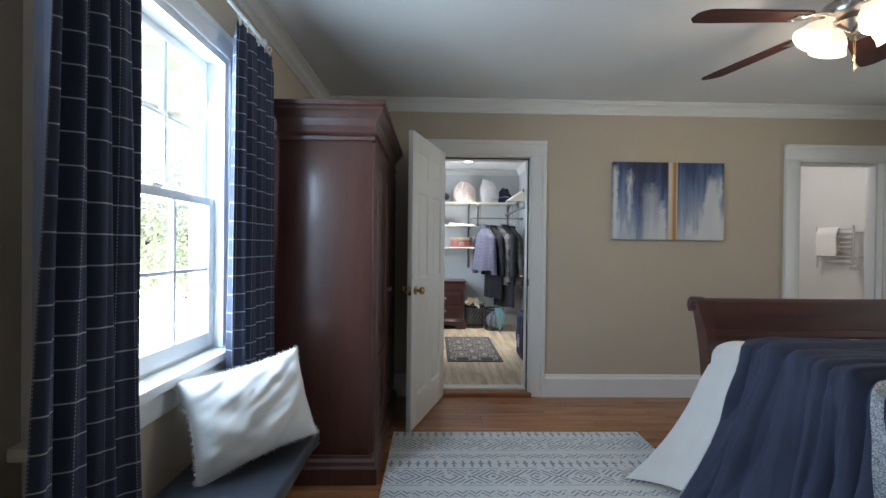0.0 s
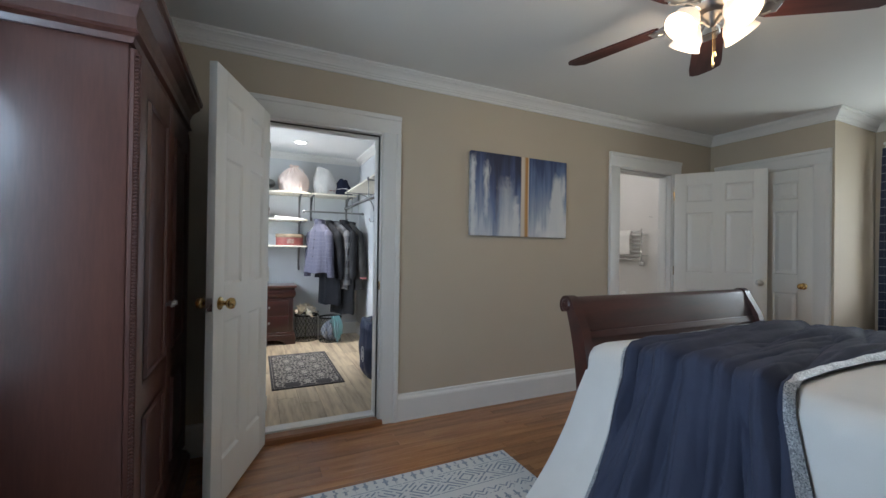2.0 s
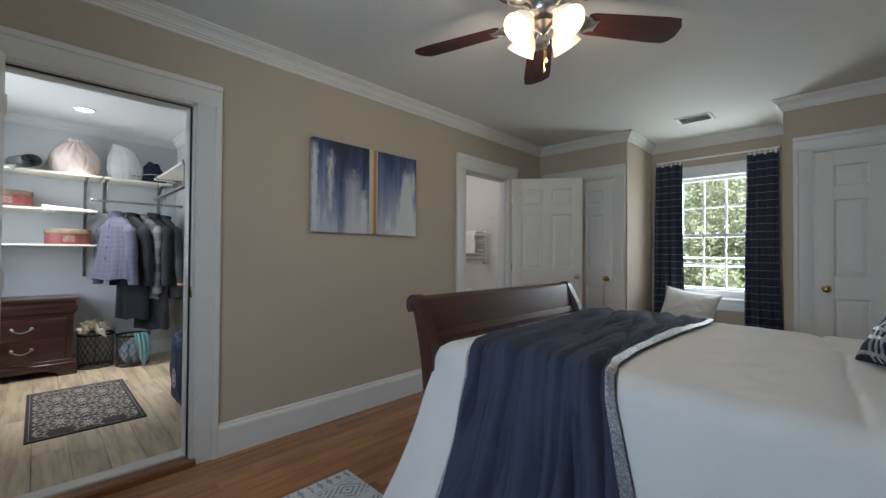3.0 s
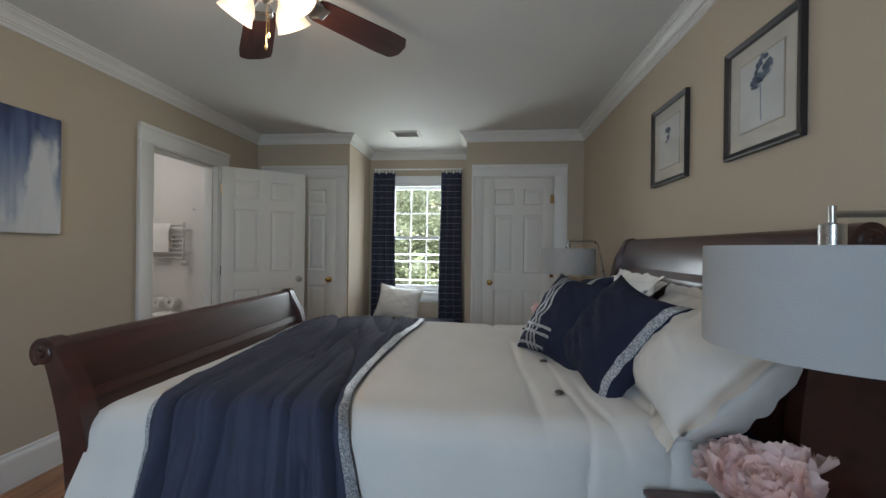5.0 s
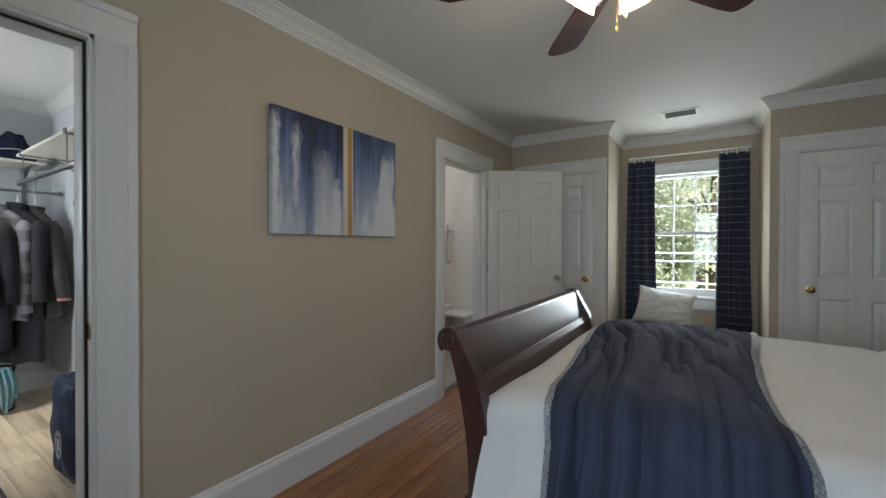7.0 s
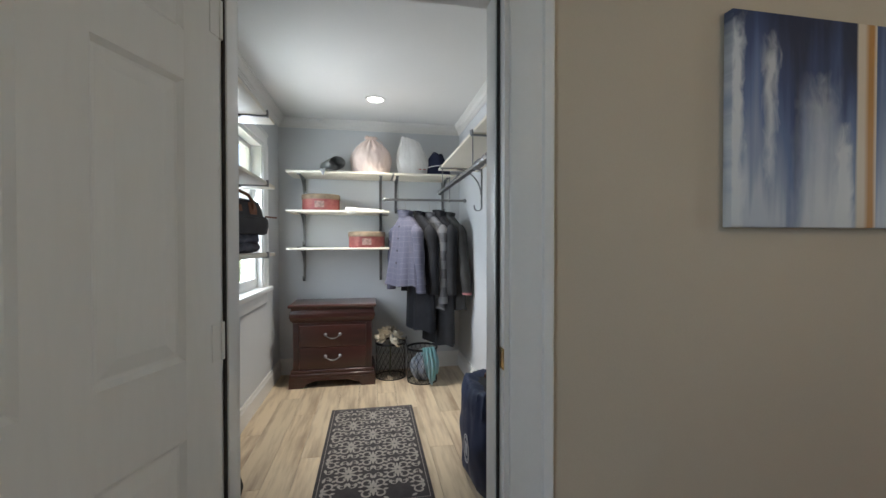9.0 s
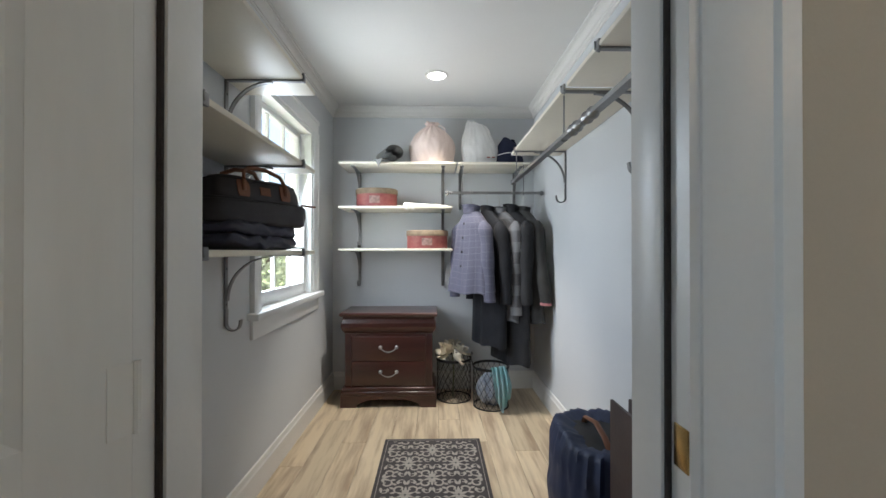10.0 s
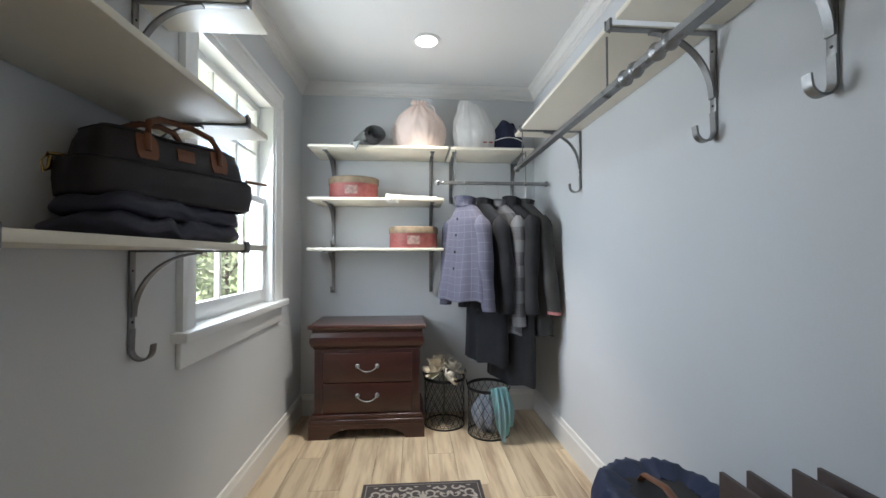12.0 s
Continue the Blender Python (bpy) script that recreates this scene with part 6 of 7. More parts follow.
def wire_basket(m, r, h, label):
    t = thing("wire_basket", m, label, "basket", "wire baskets")
    for k, (z, rr) in enumerate(((0.004, r), (h * 0.72, r * 1.01), (h, r * 1.02))):
        bm = bmesh.new()
        if k == 0:
            add_lathe(bm, [(rr - 0.003, z - 0.003), (rr + 0.003, z - 0.003), (rr + 0.003, z + 0.003), (rr - 0.003, z + 0.003), (rr - 0.003, z - 0.003)], None, 36)
        elif k == 2:
            add_lathe(bm, [(rr, z - 0.020), (rr + 0.002, z - 0.020), (rr + 0.002, z), (rr, z), (rr, z - 0.020)], None, 36)
        else:
            bm.free()
            continue
        part("rim", bm, WIRE, t)
    bm = bmesh.new()
    n = 18
    for k in range(n):
        for s in (-1, 1):
            add_tube(bm, [(r * math.cos(a), r * math.sin(a), z) for a, z in [(2 * math.pi * k / n + s * q * 0.22, 0.004 + h * 0.96 * q / 6) for q in range(7)]], 0.0016, 5)
    for k in range(5):
        rr = r * (k + 0.5) / 5
        add_tube(bm, [(rr * math.cos(a), rr * math.sin(a), 0.003) for a in [q * math.pi / 12 for q in range(25)]], 0.0014, 5)
    part("mesh_wall", bm, WIRE, t)
    for s in (-1, 1):
        part("side_handle", tube([(s * r, -0.035, h - 0.02), (s * (r + 0.012), -0.03, h + 0.03), (s * (r + 0.012), 0.03, h + 0.03), (s * r, 0.035, h - 0.02)], 0.003, 6), WIRE, t)
    return t


wire_basket(pose(0.562, 5.845, CF), 0.138, 0.335, "round black wire basket holding ivory flowers")
wire_basket(pose(0.842, 5.680, CF), 0.135, 0.315, "round black wire basket holding an aqua scarf")
t = thing("flower_bunch", pose(0.552, 5.835, CF + 0.13), "ivory magnolia blooms in the wire basket", "flowers")
for k, (dx, dy, dz, tx, ty) in enumerate(((-0.06, -0.03, 0.24, 24, -24), (0.055, -0.02, 0.25, 20, 26), (0.0, 0.05, 0.27, -14, 4), (0.02, -0.075, 0.20, 48, 6), (-0.03, 0.02, 0.26, 6, -10))):
    b = part("bloom", bloom(0.088, 70 + k, ((0.25, 4), (0.62, 5), (0.9, 6)), 1.0, 0.70, 0.22), IVORY, t, "", True)
    b.matrix_basis = pose(dx, dy, dz, tx, ty, 30 * k)
    c = part("flower_heart", lathe([(0, 0.026), (0.008, 0.020), (0.010, 0.008), (0.005, 0.0), (0, 0)], None, 8), mat("brown_stamen", (0.12, 0.06, 0.03), 0.9), b, "", True)
part("stem", tube([(0.0, 0.0, -0.12), (0.01, 0.0, 0.08), (0.0, 0.0, 0.22)], 0.006, 6), LEAFM, t)
AQUA = mat("aqua_scarf", (0.22, 0.50, 0.50), 0.8, var=0.3, scale=16, grain=90, second=(0.30, 0.36, 0.42))
t = thing("scarf", pose(0.842, 5.680, CF), "patterned aqua scarf spilling over the basket rim", "scarf")


def scarf_pt(u, v):
    a = -1.35 + 0.85 * (u - 0.5) * (1 - 0.35 * v)
    if v < 0.3:
        q = v / 0.3
        r, z = 0.05 + 0.10 * q, 0.24 + 0.095 * math.sin(q * 1.57)
    else:
        q = (v - 0.3) / 0.7
        r, z = 0.15 + 0.02 * q + 0.035 * math.sin(q * 3), 0.335 - 0.325 * q * (0.86 + 0.14 * math.cos((u - 0.45) * 6))
    r += 0.014 * math.sin(u * 24 + v * 3)
    return (r * math.cos(a) + 0.03 * v, r * math.sin(a), z)


part("cloth", sheet(scarf_pt, 50, 40, 0.003), AQUA, t, "", True)
part("inner_fold", sheet(lambda u, v: ((0.095 + 0.02 * math.sin(9 * u * 6.28) * math.sin(v * 3.14)) * math.cos(6.283 * u) * math.sin(3.1416 * v), (0.095 + 0.02 * math.sin(7 * u * 6.28)) * math.sin(6.283 * u) * math.sin(3.1416 * v), 0.13 + 0.12 * math.cos(3.1416 * v) + 0.012 * math.sin(20 * u)), 40, 20), mat("blue_print_scarf", (0.13, 0.17, 0.26), 0.8, var=0.5, scale=22, grain=80, second=(0.50, 0.52, 0.55)), t, "", True)


def scroll(bm, pts, width):
    """A flat ribbon that tapers to both ends."""
    rows = []
    m = len(pts) - 1
    for i, p in enumerate(pts):
        a, c = Vector(pts[max(i - 1, 0)]), Vector(pts[min(i + 1, m)])
        d = (c - a).normalized()
        w = width * (0.25 + 0.75 * math.sin(math.pi * (i + 0.5) / (m + 1))) / 2
        rows.append([bm.verts.new((p[0] - d.y * w, p[1] + d.x * w, 0)), bm.verts.new((p[0] + d.y * w, p[1] - d.x * w, 0))])
    for p, q in zip(rows, rows[1:]):
        bm.faces.new([p[0], p[1], q[1], q[0]])


def lobe(bm, x, y, ang, length, width):
    """A flat pointed leaf from (x, y)."""
    ca, sa = math.cos(ang), math.sin(ang)
    out = [(length * t, width * math.sin(math.pi * t ** 0.8) / 2) for t in (0, 0.15, 0.35, 0.6, 0.85, 1.0)]
    ring = out + [(u, -v) for u, v in out[-2:0:-1]]
    bm.faces.new([bm.verts.new((x + u * ca - v * sa, y + u * sa + v * ca, 0)) for u, v in ring])


def damask(w, ln):
    """Mirrored scrolls and leaves over the rug's field, laid a hair above the pile."""
    bm = bmesh.new()
    for iy in range(4):
        for ix in range(-2, 3):
            cx, cy = ix * 0.132, 0.135 + iy * 0.290 + (0.145 if ix % 2 else 0.0)
            for sx in (-1, 1):
                for sy in (-1, 1):
                    def P(x, y):
                        return (cx + sx * x, cy + sy * y)
                    scroll(bm, [P(0.030 + (0.034 - 0.0019 * k) * math.cos(0.42 * k - 1.5), 0.048 + (0.034 - 0.0019 * k) * math.sin(0.42 * k - 1.5)) for k in range(15)], 0.013)
                    scroll(bm, [P(0.028 + (0.020 - 0.0013 * k) * math.cos(2.6 - 0.45 * k), 0.112 + (0.020 - 0.0013 * k) * math.sin(2.6 - 0.45 * k)) for k in range(13)], 0.009)
                    for x, y, ang, ll in ((0.003, 0.004, 1.25, 0.044), (0.004, 0.002, 0.45, 0.050), (0.048, 0.082, 0.5, 0.034), (0.040, 0.090, 1.3, 0.030), (0.004, 0.082, 1.35, 0.046), (0.050, 0.020, -0.2, 0.028)):
                        px_, py_ = P(x, y)
                        lobe(bm, px_, py_, math.atan2(sy * math.sin(ang), sx * math.cos(ang)), ll, 0.017)
            lobe(bm, cx, cy + 0.02, math.pi / 2, 0.05, 0.016)
            lobe(bm, cx, cy - 0.02, -math.pi / 2, 0.05, 0.016)
    bmesh.ops.delete(bm, geom=[f for f in bm.faces if any(abs(v.co.x) > w / 2 - 0.030 or v.co.y < 0.030 or v.co.y > ln - 0.030 for v in f.verts)], context='FACES')
    for x0, x1, y0, y1 in ((-w / 2 + 0.018, w / 2 - 0.018, 0.018, 0.021), (-w / 2 + 0.018, w / 2 - 0.018, ln - 0.021, ln - 0.018), (-w / 2 + 0.018, -w / 2 + 0.021, 0.021, ln - 0.021), (w / 2 - 0.021, w / 2 - 0.018, 0.021, ln - 0.021)):
        bm.faces.new([bm.verts.new((x, y, 0)) for x, y in ((x0, y0), (x1, y0), (x1, y1), (x0, y1))])
    return bm


t = thing("small_rug", pose(0.392, 3.965, CF), "charcoal-brown rug with a cream damask pattern", "rug")
part("woven_top", box(-0.298, 0.298, 0, 1.15, 0.0, 0.009, 0.003), mat("charcoal_brown_pile", (0.060, 0.050, 0.050), 0.95, var=0.15, scale=20, grain=300, bump=0.5), t)
part("damask_pattern", damask(0.596, 1.15), mat("cream_pile", (0.40, 0.36, 0.31), 0.95, var=0.12, scale=30, grain=300, bump=0.5), t, "cream scroll and leaf pattern", False).matrix_basis = Matrix.Translation((0, 0, 0.0094))

# bag with an elastic cover
t = thing("covered_bag", pose(1.045, 4.08, CF), "navy covered bag with a gathered elastic top and tan handle", "bag")


def bag_pt(u, v):
    a = 2 * math.pi * u
    cx, cy = math.cos(a), math.sin(a)
    sq = (abs(cx) ** 3 + abs(cy) ** 3) ** (-1 / 3)
    prof = [(0.0, 0.80), (0.12, 1.0), (0.5, 1.05), (0.8, 1.0), (0.92, 0.90), (0.97, 0.72), (1.0, 0.50)]
    for (v0, r0), (v1, r1) in zip(prof, prof[1:]):
        if v <= v1:
            r = r0 + (r1 - r0) * (v - v0) / (v1 - v0)
            break
    g = 1 + (0.024 + 0.055 * max(0, v - 0.75) * 4 * 0.25) * math.sin(34 * a) * (v > 0.7) + 0.06 * wob(3 * cx, 3 * cy, 5 * v) + 0.035 * wob(9 * cx, 9 * cy, 4 * v)
    z = min(v, 0.93) / 0.93 * 0.52 - max(0, v - 0.95) * 0.35 + 0.012 * wob(4 * cx, 4 * cy, 1)
    return (0.175 * cx * sq * r * g, 0.24 * cy * sq * r * g, z)


part("cover", sheet(bag_pt, 96, 40, 0.004), mat("blue_nylon", (0.022, 0.034, 0.085), 0.55, var=0.15, scale=6, grain=250, bump=0.2), t, "", True)
part("bag_inside", box(-0.11, 0.11, -0.16, 0.16, 0.02, 0.505, 0.03), BLACKF, t)
part("handle", tube([(-0.03, -0.12, 0.50), (-0.035, -0.09, 0.535), (-0.03, 0.0, 0.55), (-0.035, 0.09, 0.535), (-0.03, 0.12, 0.50)], 0.012, 8, 0.5), TAN, t, "tan leather handle", True)
bm = bmesh.new()
for rr, ww in ((0.070, 0.006), (0.056, 0.003)):
    add_lathe(bm, [(rr - ww, 0), (rr, 0), (rr, 0.002), (rr - ww, 0.002), (rr - ww, 0)], None, 30)
for z in (-0.02, 0.0, 0.02):
    add_box(bm, -0.03, 0.03, z - 0.005, z + 0.005, 0, 0.002)
e_ = part("emblem", bm, mat("white_print", (0.7, 0.7, 0.7), 0.7), t, "round white emblem", False)
e_.matrix_basis = pose(-0.196, -0.10, 0.23, 0, -90, 0) @ Matrix.Diagonal((1.0, 0.75, 1, 1))

# divided organiser beside the doorway
t = thing("divided_organiser", pose(1.06, 3.56, CF), "espresso-brown upright divided organiser standing by the wall", "organiser")
for x in (-0.107, -0.050, 0.047, 0.102):
    part("divider", box(x - 0.005, x + 0.005, -0.25, 0.25, 0.0, 0.74, 0.002), DARKWOOD, t)
part("base_board", box(-0.102, 0.097, -0.24, 0.24, 0.02, 0.035), DARKWOOD, t)
part("middle_board", box(-0.045, 0.042, -0.24, 0.24, 0.40, 0.412), DARKWOOD, t)

# dark bag with a red handle on the floor
t = thing("floor_bag", pose(-0.32, 4.02, CF), "small dark cloth bag with a rust-red strap on the floor", "bag")
part("body", cushion(0.30, 0.20, 0.20, 44.0, 0, 0.012), mat("dark_olive_cloth", (0.035, 0.034, 0.030), 0.9), t, "", True).matrix_basis = pose(0, 0, 0.095, 0, 0, 80)
part("strap", tube([(-0.02, -0.12, 0.15), (0.0, -0.05, 0.20), (0.01, 0.05, 0.20), (0.0, 0.12, 0.15)], 0.012, 8, 0.5), mat("rust_strap", (0.25, 0.06, 0.035), 0.7), t, "rust-red strap", True)

# travel bag and folded garment bag on the lowest window shelf
t = thing("folded_garment_bag", pose(-0.335, 4.175, 1.247, 0, 0, -7), "folded navy nylon garment bag lying on the shelf", "bag")


def fold_pt(k):
    def f(u, v):
        a = 2 * math.pi * u
        cx, cy = math.cos(a), math.sin(a)
        sq = (abs(cx) ** 4 + abs(cy) ** 4) ** (-1 / 4)
        r = math.sin(math.pi * (0.02 + 0.96 * v)) ** 0.28
        x, y = 0.112 * cx * sq * (1 - 0.05 * k), 0.258 * cy * sq * (1 - 0.04 * k) + 0.012 * k
        crease = 0.016 * wob(x * 6 + y * 3, y * 16 - x * 9, k * 4.0) + 0.010 * wob(x * 20, y * 26, k * 7.0 + 3)
        z = 0.030 * (1 - math.cos(math.pi * v)) + 0.048 * k
        return (x * r * (1 + 0.05 * wob(y * 9, v * 5, k)), y * r * (1 + 0.03 * wob(x * 9, v * 6, k + 2)), max(z + crease * min(1.0, v * 2.5) * (0.4 + 0.6 * r), 0.002 * v))
    return f


for k in range(2):
    part("fold", sheet(fold_pt(k), 120, 28), mat("dark_navy_nylon", (0.036, 0.037, 0.064), 0.55, var=0.2, scale=7, grain=260, bump=0.2), t, "", True)
t = thing("travel_bag", pose(-0.330, 4.195, 1.343, 0, 0, -28), "black-brown travel bag with tan leather handles", "bag")
BAG = ((0.0, 0.090, 0.205), (0.008, 0.099, 0.220), (0.045, 0.102, 0.226), (0.085, 0.097, 0.222), (0.094, 0.089, 0.213), (0.098, 0.086, 0.196), (0.105, 0.086, 0.194), (0.140, 0.080, 0.191), (0.165, 0.071, 0.182), (0.180, 0.056, 0.164), (0.187, 0.030, 0.120), (0.188, 0.0, 0.0))


def bag_half(z):
    for (z0, x0, y0), (z1, x1, y1) in zip(BAG, BAG[1:]):
        if z <= z1:
            q = (z - z0) / (z1 - z0)
            return x0 + (x1 - x0) * q, y0 + (y1 - y0) * q
    return 0.0, 0.0


def duffel_pt(u, v):
    a = 2 * math.pi * u
    cx, cy = math.cos(a), math.sin(a)
    sq = (abs(cx) ** 4.5 + abs(cy) ** 4.5) ** (-1 / 4.5)
    q = v * (len(BAG) - 1)
    i = min(int(q), len(BAG) - 2)
    q -= i
    z, hx, hy = [BAG[i][k] + (BAG[i + 1][k] - BAG[i][k]) * q for k in range(3)]
    g = 1 + 0.035 * wob(cx * sq * 2, cy * sq * 4, z * 14) * min(1, v * 4)
    sag = 0.010 * math.cos(3 * cy * sq) * (z > 0.15) * (z - 0.15) / 0.04 + 0.005 * wob(cx * 3, cy * sq * 5, 3.0) * (z > 0.1)
    return (hx * cx * sq * g, hy * cy * sq * g, z - max(0.0, sag))


part("body", sheet(duffel_pt, 120, 55), mat("brown_black_canvas", (0.034, 0.027, 0.029), 0.55, var=0.25, scale=8, grain=280, bump=0.3), t, "", True)
bm = bmesh.new()
for z in (0.092, 0.168):
    hx, hy = bag_half(z)
    ring = []
    for k in range(61):
        a = 2 * math.pi * k / 60
        cx, cy = math.cos(a), math.sin(a)
        sq = (abs(cx) ** 4.5 + abs(cy) ** 4.5) ** (-1 / 4.5)
        ring.append((hx * cx * sq * 1.012, hy * cy * sq * 1.006, z))
    add_tube(bm, ring, 0.0028, 6)
part("seam_piping", bm, BLACKF, t, "", True)
for sd in (1, -1):
    part("handle", tube([(sd * 0.084, -0.095, 0.125), (sd * 0.082, -0.095, 0.165), (sd * 0.066, -0.082, 0.202), (sd * 0.042, -0.045, 0.222), (sd * 0.034, 0, 0.227), (sd * 0.042, 0.045, 0.222), (sd * 0.066, 0.082, 0.202), (sd * 0.082, 0.095, 0.165), (sd * 0.084, 0.095, 0.125)], 0.0085, 8), TAN, t, "tan leather handle", True)
for y in (-0.095, 0.095):
    part("handle_patch", sheet(lambda u, v, y=y: (bag_half(0.104 + 0.062 * v)[0] + 0.0035, y + (u - 0.5) * (0.050 - 0.012 * (2 * v - 1) ** 4), 0.104 + 0.062 * v), 8, 8, 0.004), TAN, t, "tan leather patch", True)
part("name_patch", sheet(lambda u, v: (bag_half(0.116 + 0.032 * v)[0] + 0.003, (u - 0.5) * 0.046, 0.116 + 0.032 * v), 6, 4, 0.003), TAN, t, "tan leather patch", True)
part("zip_pull", tube([(0.078, 0.190, 0.098), (0.088, 0.225, 0.096), (0.092, 0.252, 0.096)], 0.009, 8, 0.5), TAN, t, "tan zip pull", True)
part("clip", tube([(-0.040, -0.190, 0.102), (-0.042, -0.230, 0.100), (-0.044, -0.243, 0.080), (-0.044, -0.238, 0.056), (-0.042, -0.229, 0.066), (-0.042, -0.226, 0.094)], 0.0048, 8), BRASS, t, "brass clip", True)

# things on the end-wall shelves
Z1, Z2, Z3 = 1.941, 1.596, 1.264


def sack(m, w, h, material, label, seed, tie=True):
    t = thing("drawstring_bag", m, label, "bag", "storage bags")

    def f(u, v):
        a = 2 * math.pi * u
        k = min(1.0, v / 0.93)
        r = (0.92 + 0.12 * math.sin(math.pi * min(1, k * 1.2))) * (1 - 0.80 * max(0, (k - 0.45) / 0.55) ** 2.3 if tie else (1 - 0.30 * max(0, (k - 0.45) / 0.55) ** 1.5))
        if v > 0.93:
            r += (v - 0.93) * (1.6 if tie else -2.0)
        gather = 0.008 + (0.55 if tie else 0.10) * max(0, v - 0.55) ** 1.3
        pl = 1 + gather * math.sin(15 * a + seed + 1.5 * math.sin(3 * a)) + 0.10 * v * wob(math.cos(a) * 3 + seed, math.sin(a) * 3, v * 2.5) + 0.05 * wob(math.cos(a) * 7, math.sin(a) * 7 + seed, v * 5)
        lean = 0.0 if tie else -0.10 * w * v * v
        deep = 0.36 * (1 - (0 if tie else 0.72 * v))
        crown = 0 if tie else 0.05 * v * v * (1 - 0.9 * math.cos(a)) * 0.5
        return (w / 2 * r * pl * math.cos(a) + lean, w * deep * r * pl * math.sin(a), h * v + crown + 0.014 * v * wob(math.cos(a) * 2, math.sin(a) * 2, v * 4 + seed))
    part("cloth", sheet(f, 110, 40, 0.003), material, t, "", True)
    if tie:
        part("cord", tube([(0.05, -0.02, h * 0.96), (0.10, -0.09, h * 0.80), (0.11, -0.13, h * 0.55), (0.08, -0.14, h * 0.4)], 0.003, 6), material, t)
    else:
        for k, dx in enumerate((-0.01, 0.03)):
            part("script_mark", box(w * 0.18 + dx, w * 0.18 + dx + 0.025, -w * 0.368, -w * 0.330, 0.045, 0.052), mat("red_thread", (0.35, 0.08, 0.06), 0.8), t)
    return t


sack(pose(0.385, 5.84, Z1), 0.35, 0.35, PINKBAG, "blush cotton drawstring bag on the top shelf", 1.0)
sack(pose(0.778, 5.84, Z1), 0.29, 0.325, mat("white_cotton_sack", (0.70, 0.69, 0.67), 0.85, grain=300, bump=0.25), "white cotton storage bag on the top shelf", 4.0, False)
t = thing("folded_dark_bag", pose(1.01, 5.86, Z1), "slumped navy cloth bag on the top shelf", "bag")
part("body", sheet(lambda u, v: (0.125 * math.cos(6.283 * u) * (1 - 0.55 * v ** 2) * (1 + 0.07 * math.sin(31 * u + 6 * v)), 0.10 * math.sin(6.283 * u) * (1 - 0.6 * v ** 2), 0.215 * v + 0.02 * math.sin(12 * u) * v), 40, 14, 0.003), NAVYP, t, "", True)
part("piping", tube([(0.115 * math.cos(a), 0.10 * math.sin(a) - 0.004, 0.085 + 0.006 * math.sin(3 * a)) for a in [math.pi + k * math.pi / 12 for k in range(13)]], 0.003, 6), COTTON, t, "white piping", True)
t = thing("rolled_blanket", pose(0.045, 5.80, Z1) @ Matrix.Diagonal((1.2, 1.2, 1.15, 1)), "rolled grey knit blanket with one loose corner", "blanket")
sp_ = [(0.018 + 0.0043 * k * 0.30) for k in range(40)]
bm = bmesh.new()
pts = [(r * math.cos(k * 0.42), r * 0.82 * math.sin(k * 0.42)) for k, r in enumerate(sp_)]
rows = [[bm.verts.new((y0, x, z + 0.062)) for x, z in pts] for y0 in [-0.11 + 0.22 * q / 8 for q in range(9)]]
for a, b in zip(rows, rows[1:]):
    for i in range(len(pts) - 1):
        bm.faces.new([a[i], a[i + 1], b[i + 1], b[i]])
bmesh.ops.solidify(bm, geom=bm.faces[:], thickness=0.008)
bm.transform(pose(0, 0, 0, 0, 0, -66))
part("roll", bm, GREYK, t, "", True)
part("loose_corner", sheet(lambda u, v: ((-0.15 + 0.16 * u) * (1 - v) - 0.06 * v, (0.02 - 0.10 * u) * (1 - v) - 0.150 * v, 0.012 + 0.006 * math.sin(9 * u) * (1 - v) - 0.055 * max(0.0, v - 0.72) / 0.28), 16, 18, 0.008), GREYK, t, "", True)


def hat_box(m, label):
    t = thing("hat_box", m, label, "box", "hat boxes")
    red = mat("red_patterned_paper", (0.21, 0.032, 0.035), 0.6, var=0.3, scale=18, grain=60, second=(0.31, 0.11, 0.09))
    part("drum", lathe([(0, 0), (0.150, 0), (0.152, 0.004), (0.152, 0.115), (0, 0.115)], Matrix.Diagonal((1, 0.78, 1, 1)), 40), red, t, "", True)
    part("lid", lathe([(0.154, 0.088), (0.157, 0.088), (0.157, 0.124), (0.150, 0.128), (0, 0.128)], Matrix.Diagonal((1, 0.78, 1, 1)), 40), mat("kraft_lid", (0.26, 0.19, 0.12), 0.7, var=0.2, scale=20), t, "tan card lid", True)
    part("label_patch", sheet(lambda u, v: (0.1535 * math.sin((u - 0.5) * 0.5), -0.1535 * 0.78 * math.cos((u - 0.5) * 0.5) - 0.0008, 0.022 + 0.05 * v), 8, 3, 0.001), mat("pale_label", (0.42, 0.26, 0.22), 0.7, var=0.3, scale=40), t, "pale printed label")
    return t


hat_box(pose(-0.065, 5.83, Z2) @ Matrix.Diagonal((1.08, 1.08, 1.14, 1)), "round red patterned hat box with a tan lid")
hat_box(pose(0.345, 5.83, Z3) @ Matrix.Diagonal((1.08, 1.08, 1.14, 1)), "round red patterned hat box with a tan lid")
t = thing("folded_shawl", pose(0.29, 5.80, Z2), "folded cream lace shawl lying on the shelf", "shawl")
part("cloth", sheet(lambda u, v: (-0.13 + 0.34 * u, -0.10 + 0.20 * v, 0.004 + 0.034 * (math.sin(3.14 * v) ** 0.4) * (1 - 0.75 * u) + 0.006 * wob(u * 6, v * 6, 2)), 26, 16, 0.004), COTTON, t, "", True)
bm = bmesh.new()
rnd = random.Random(9)
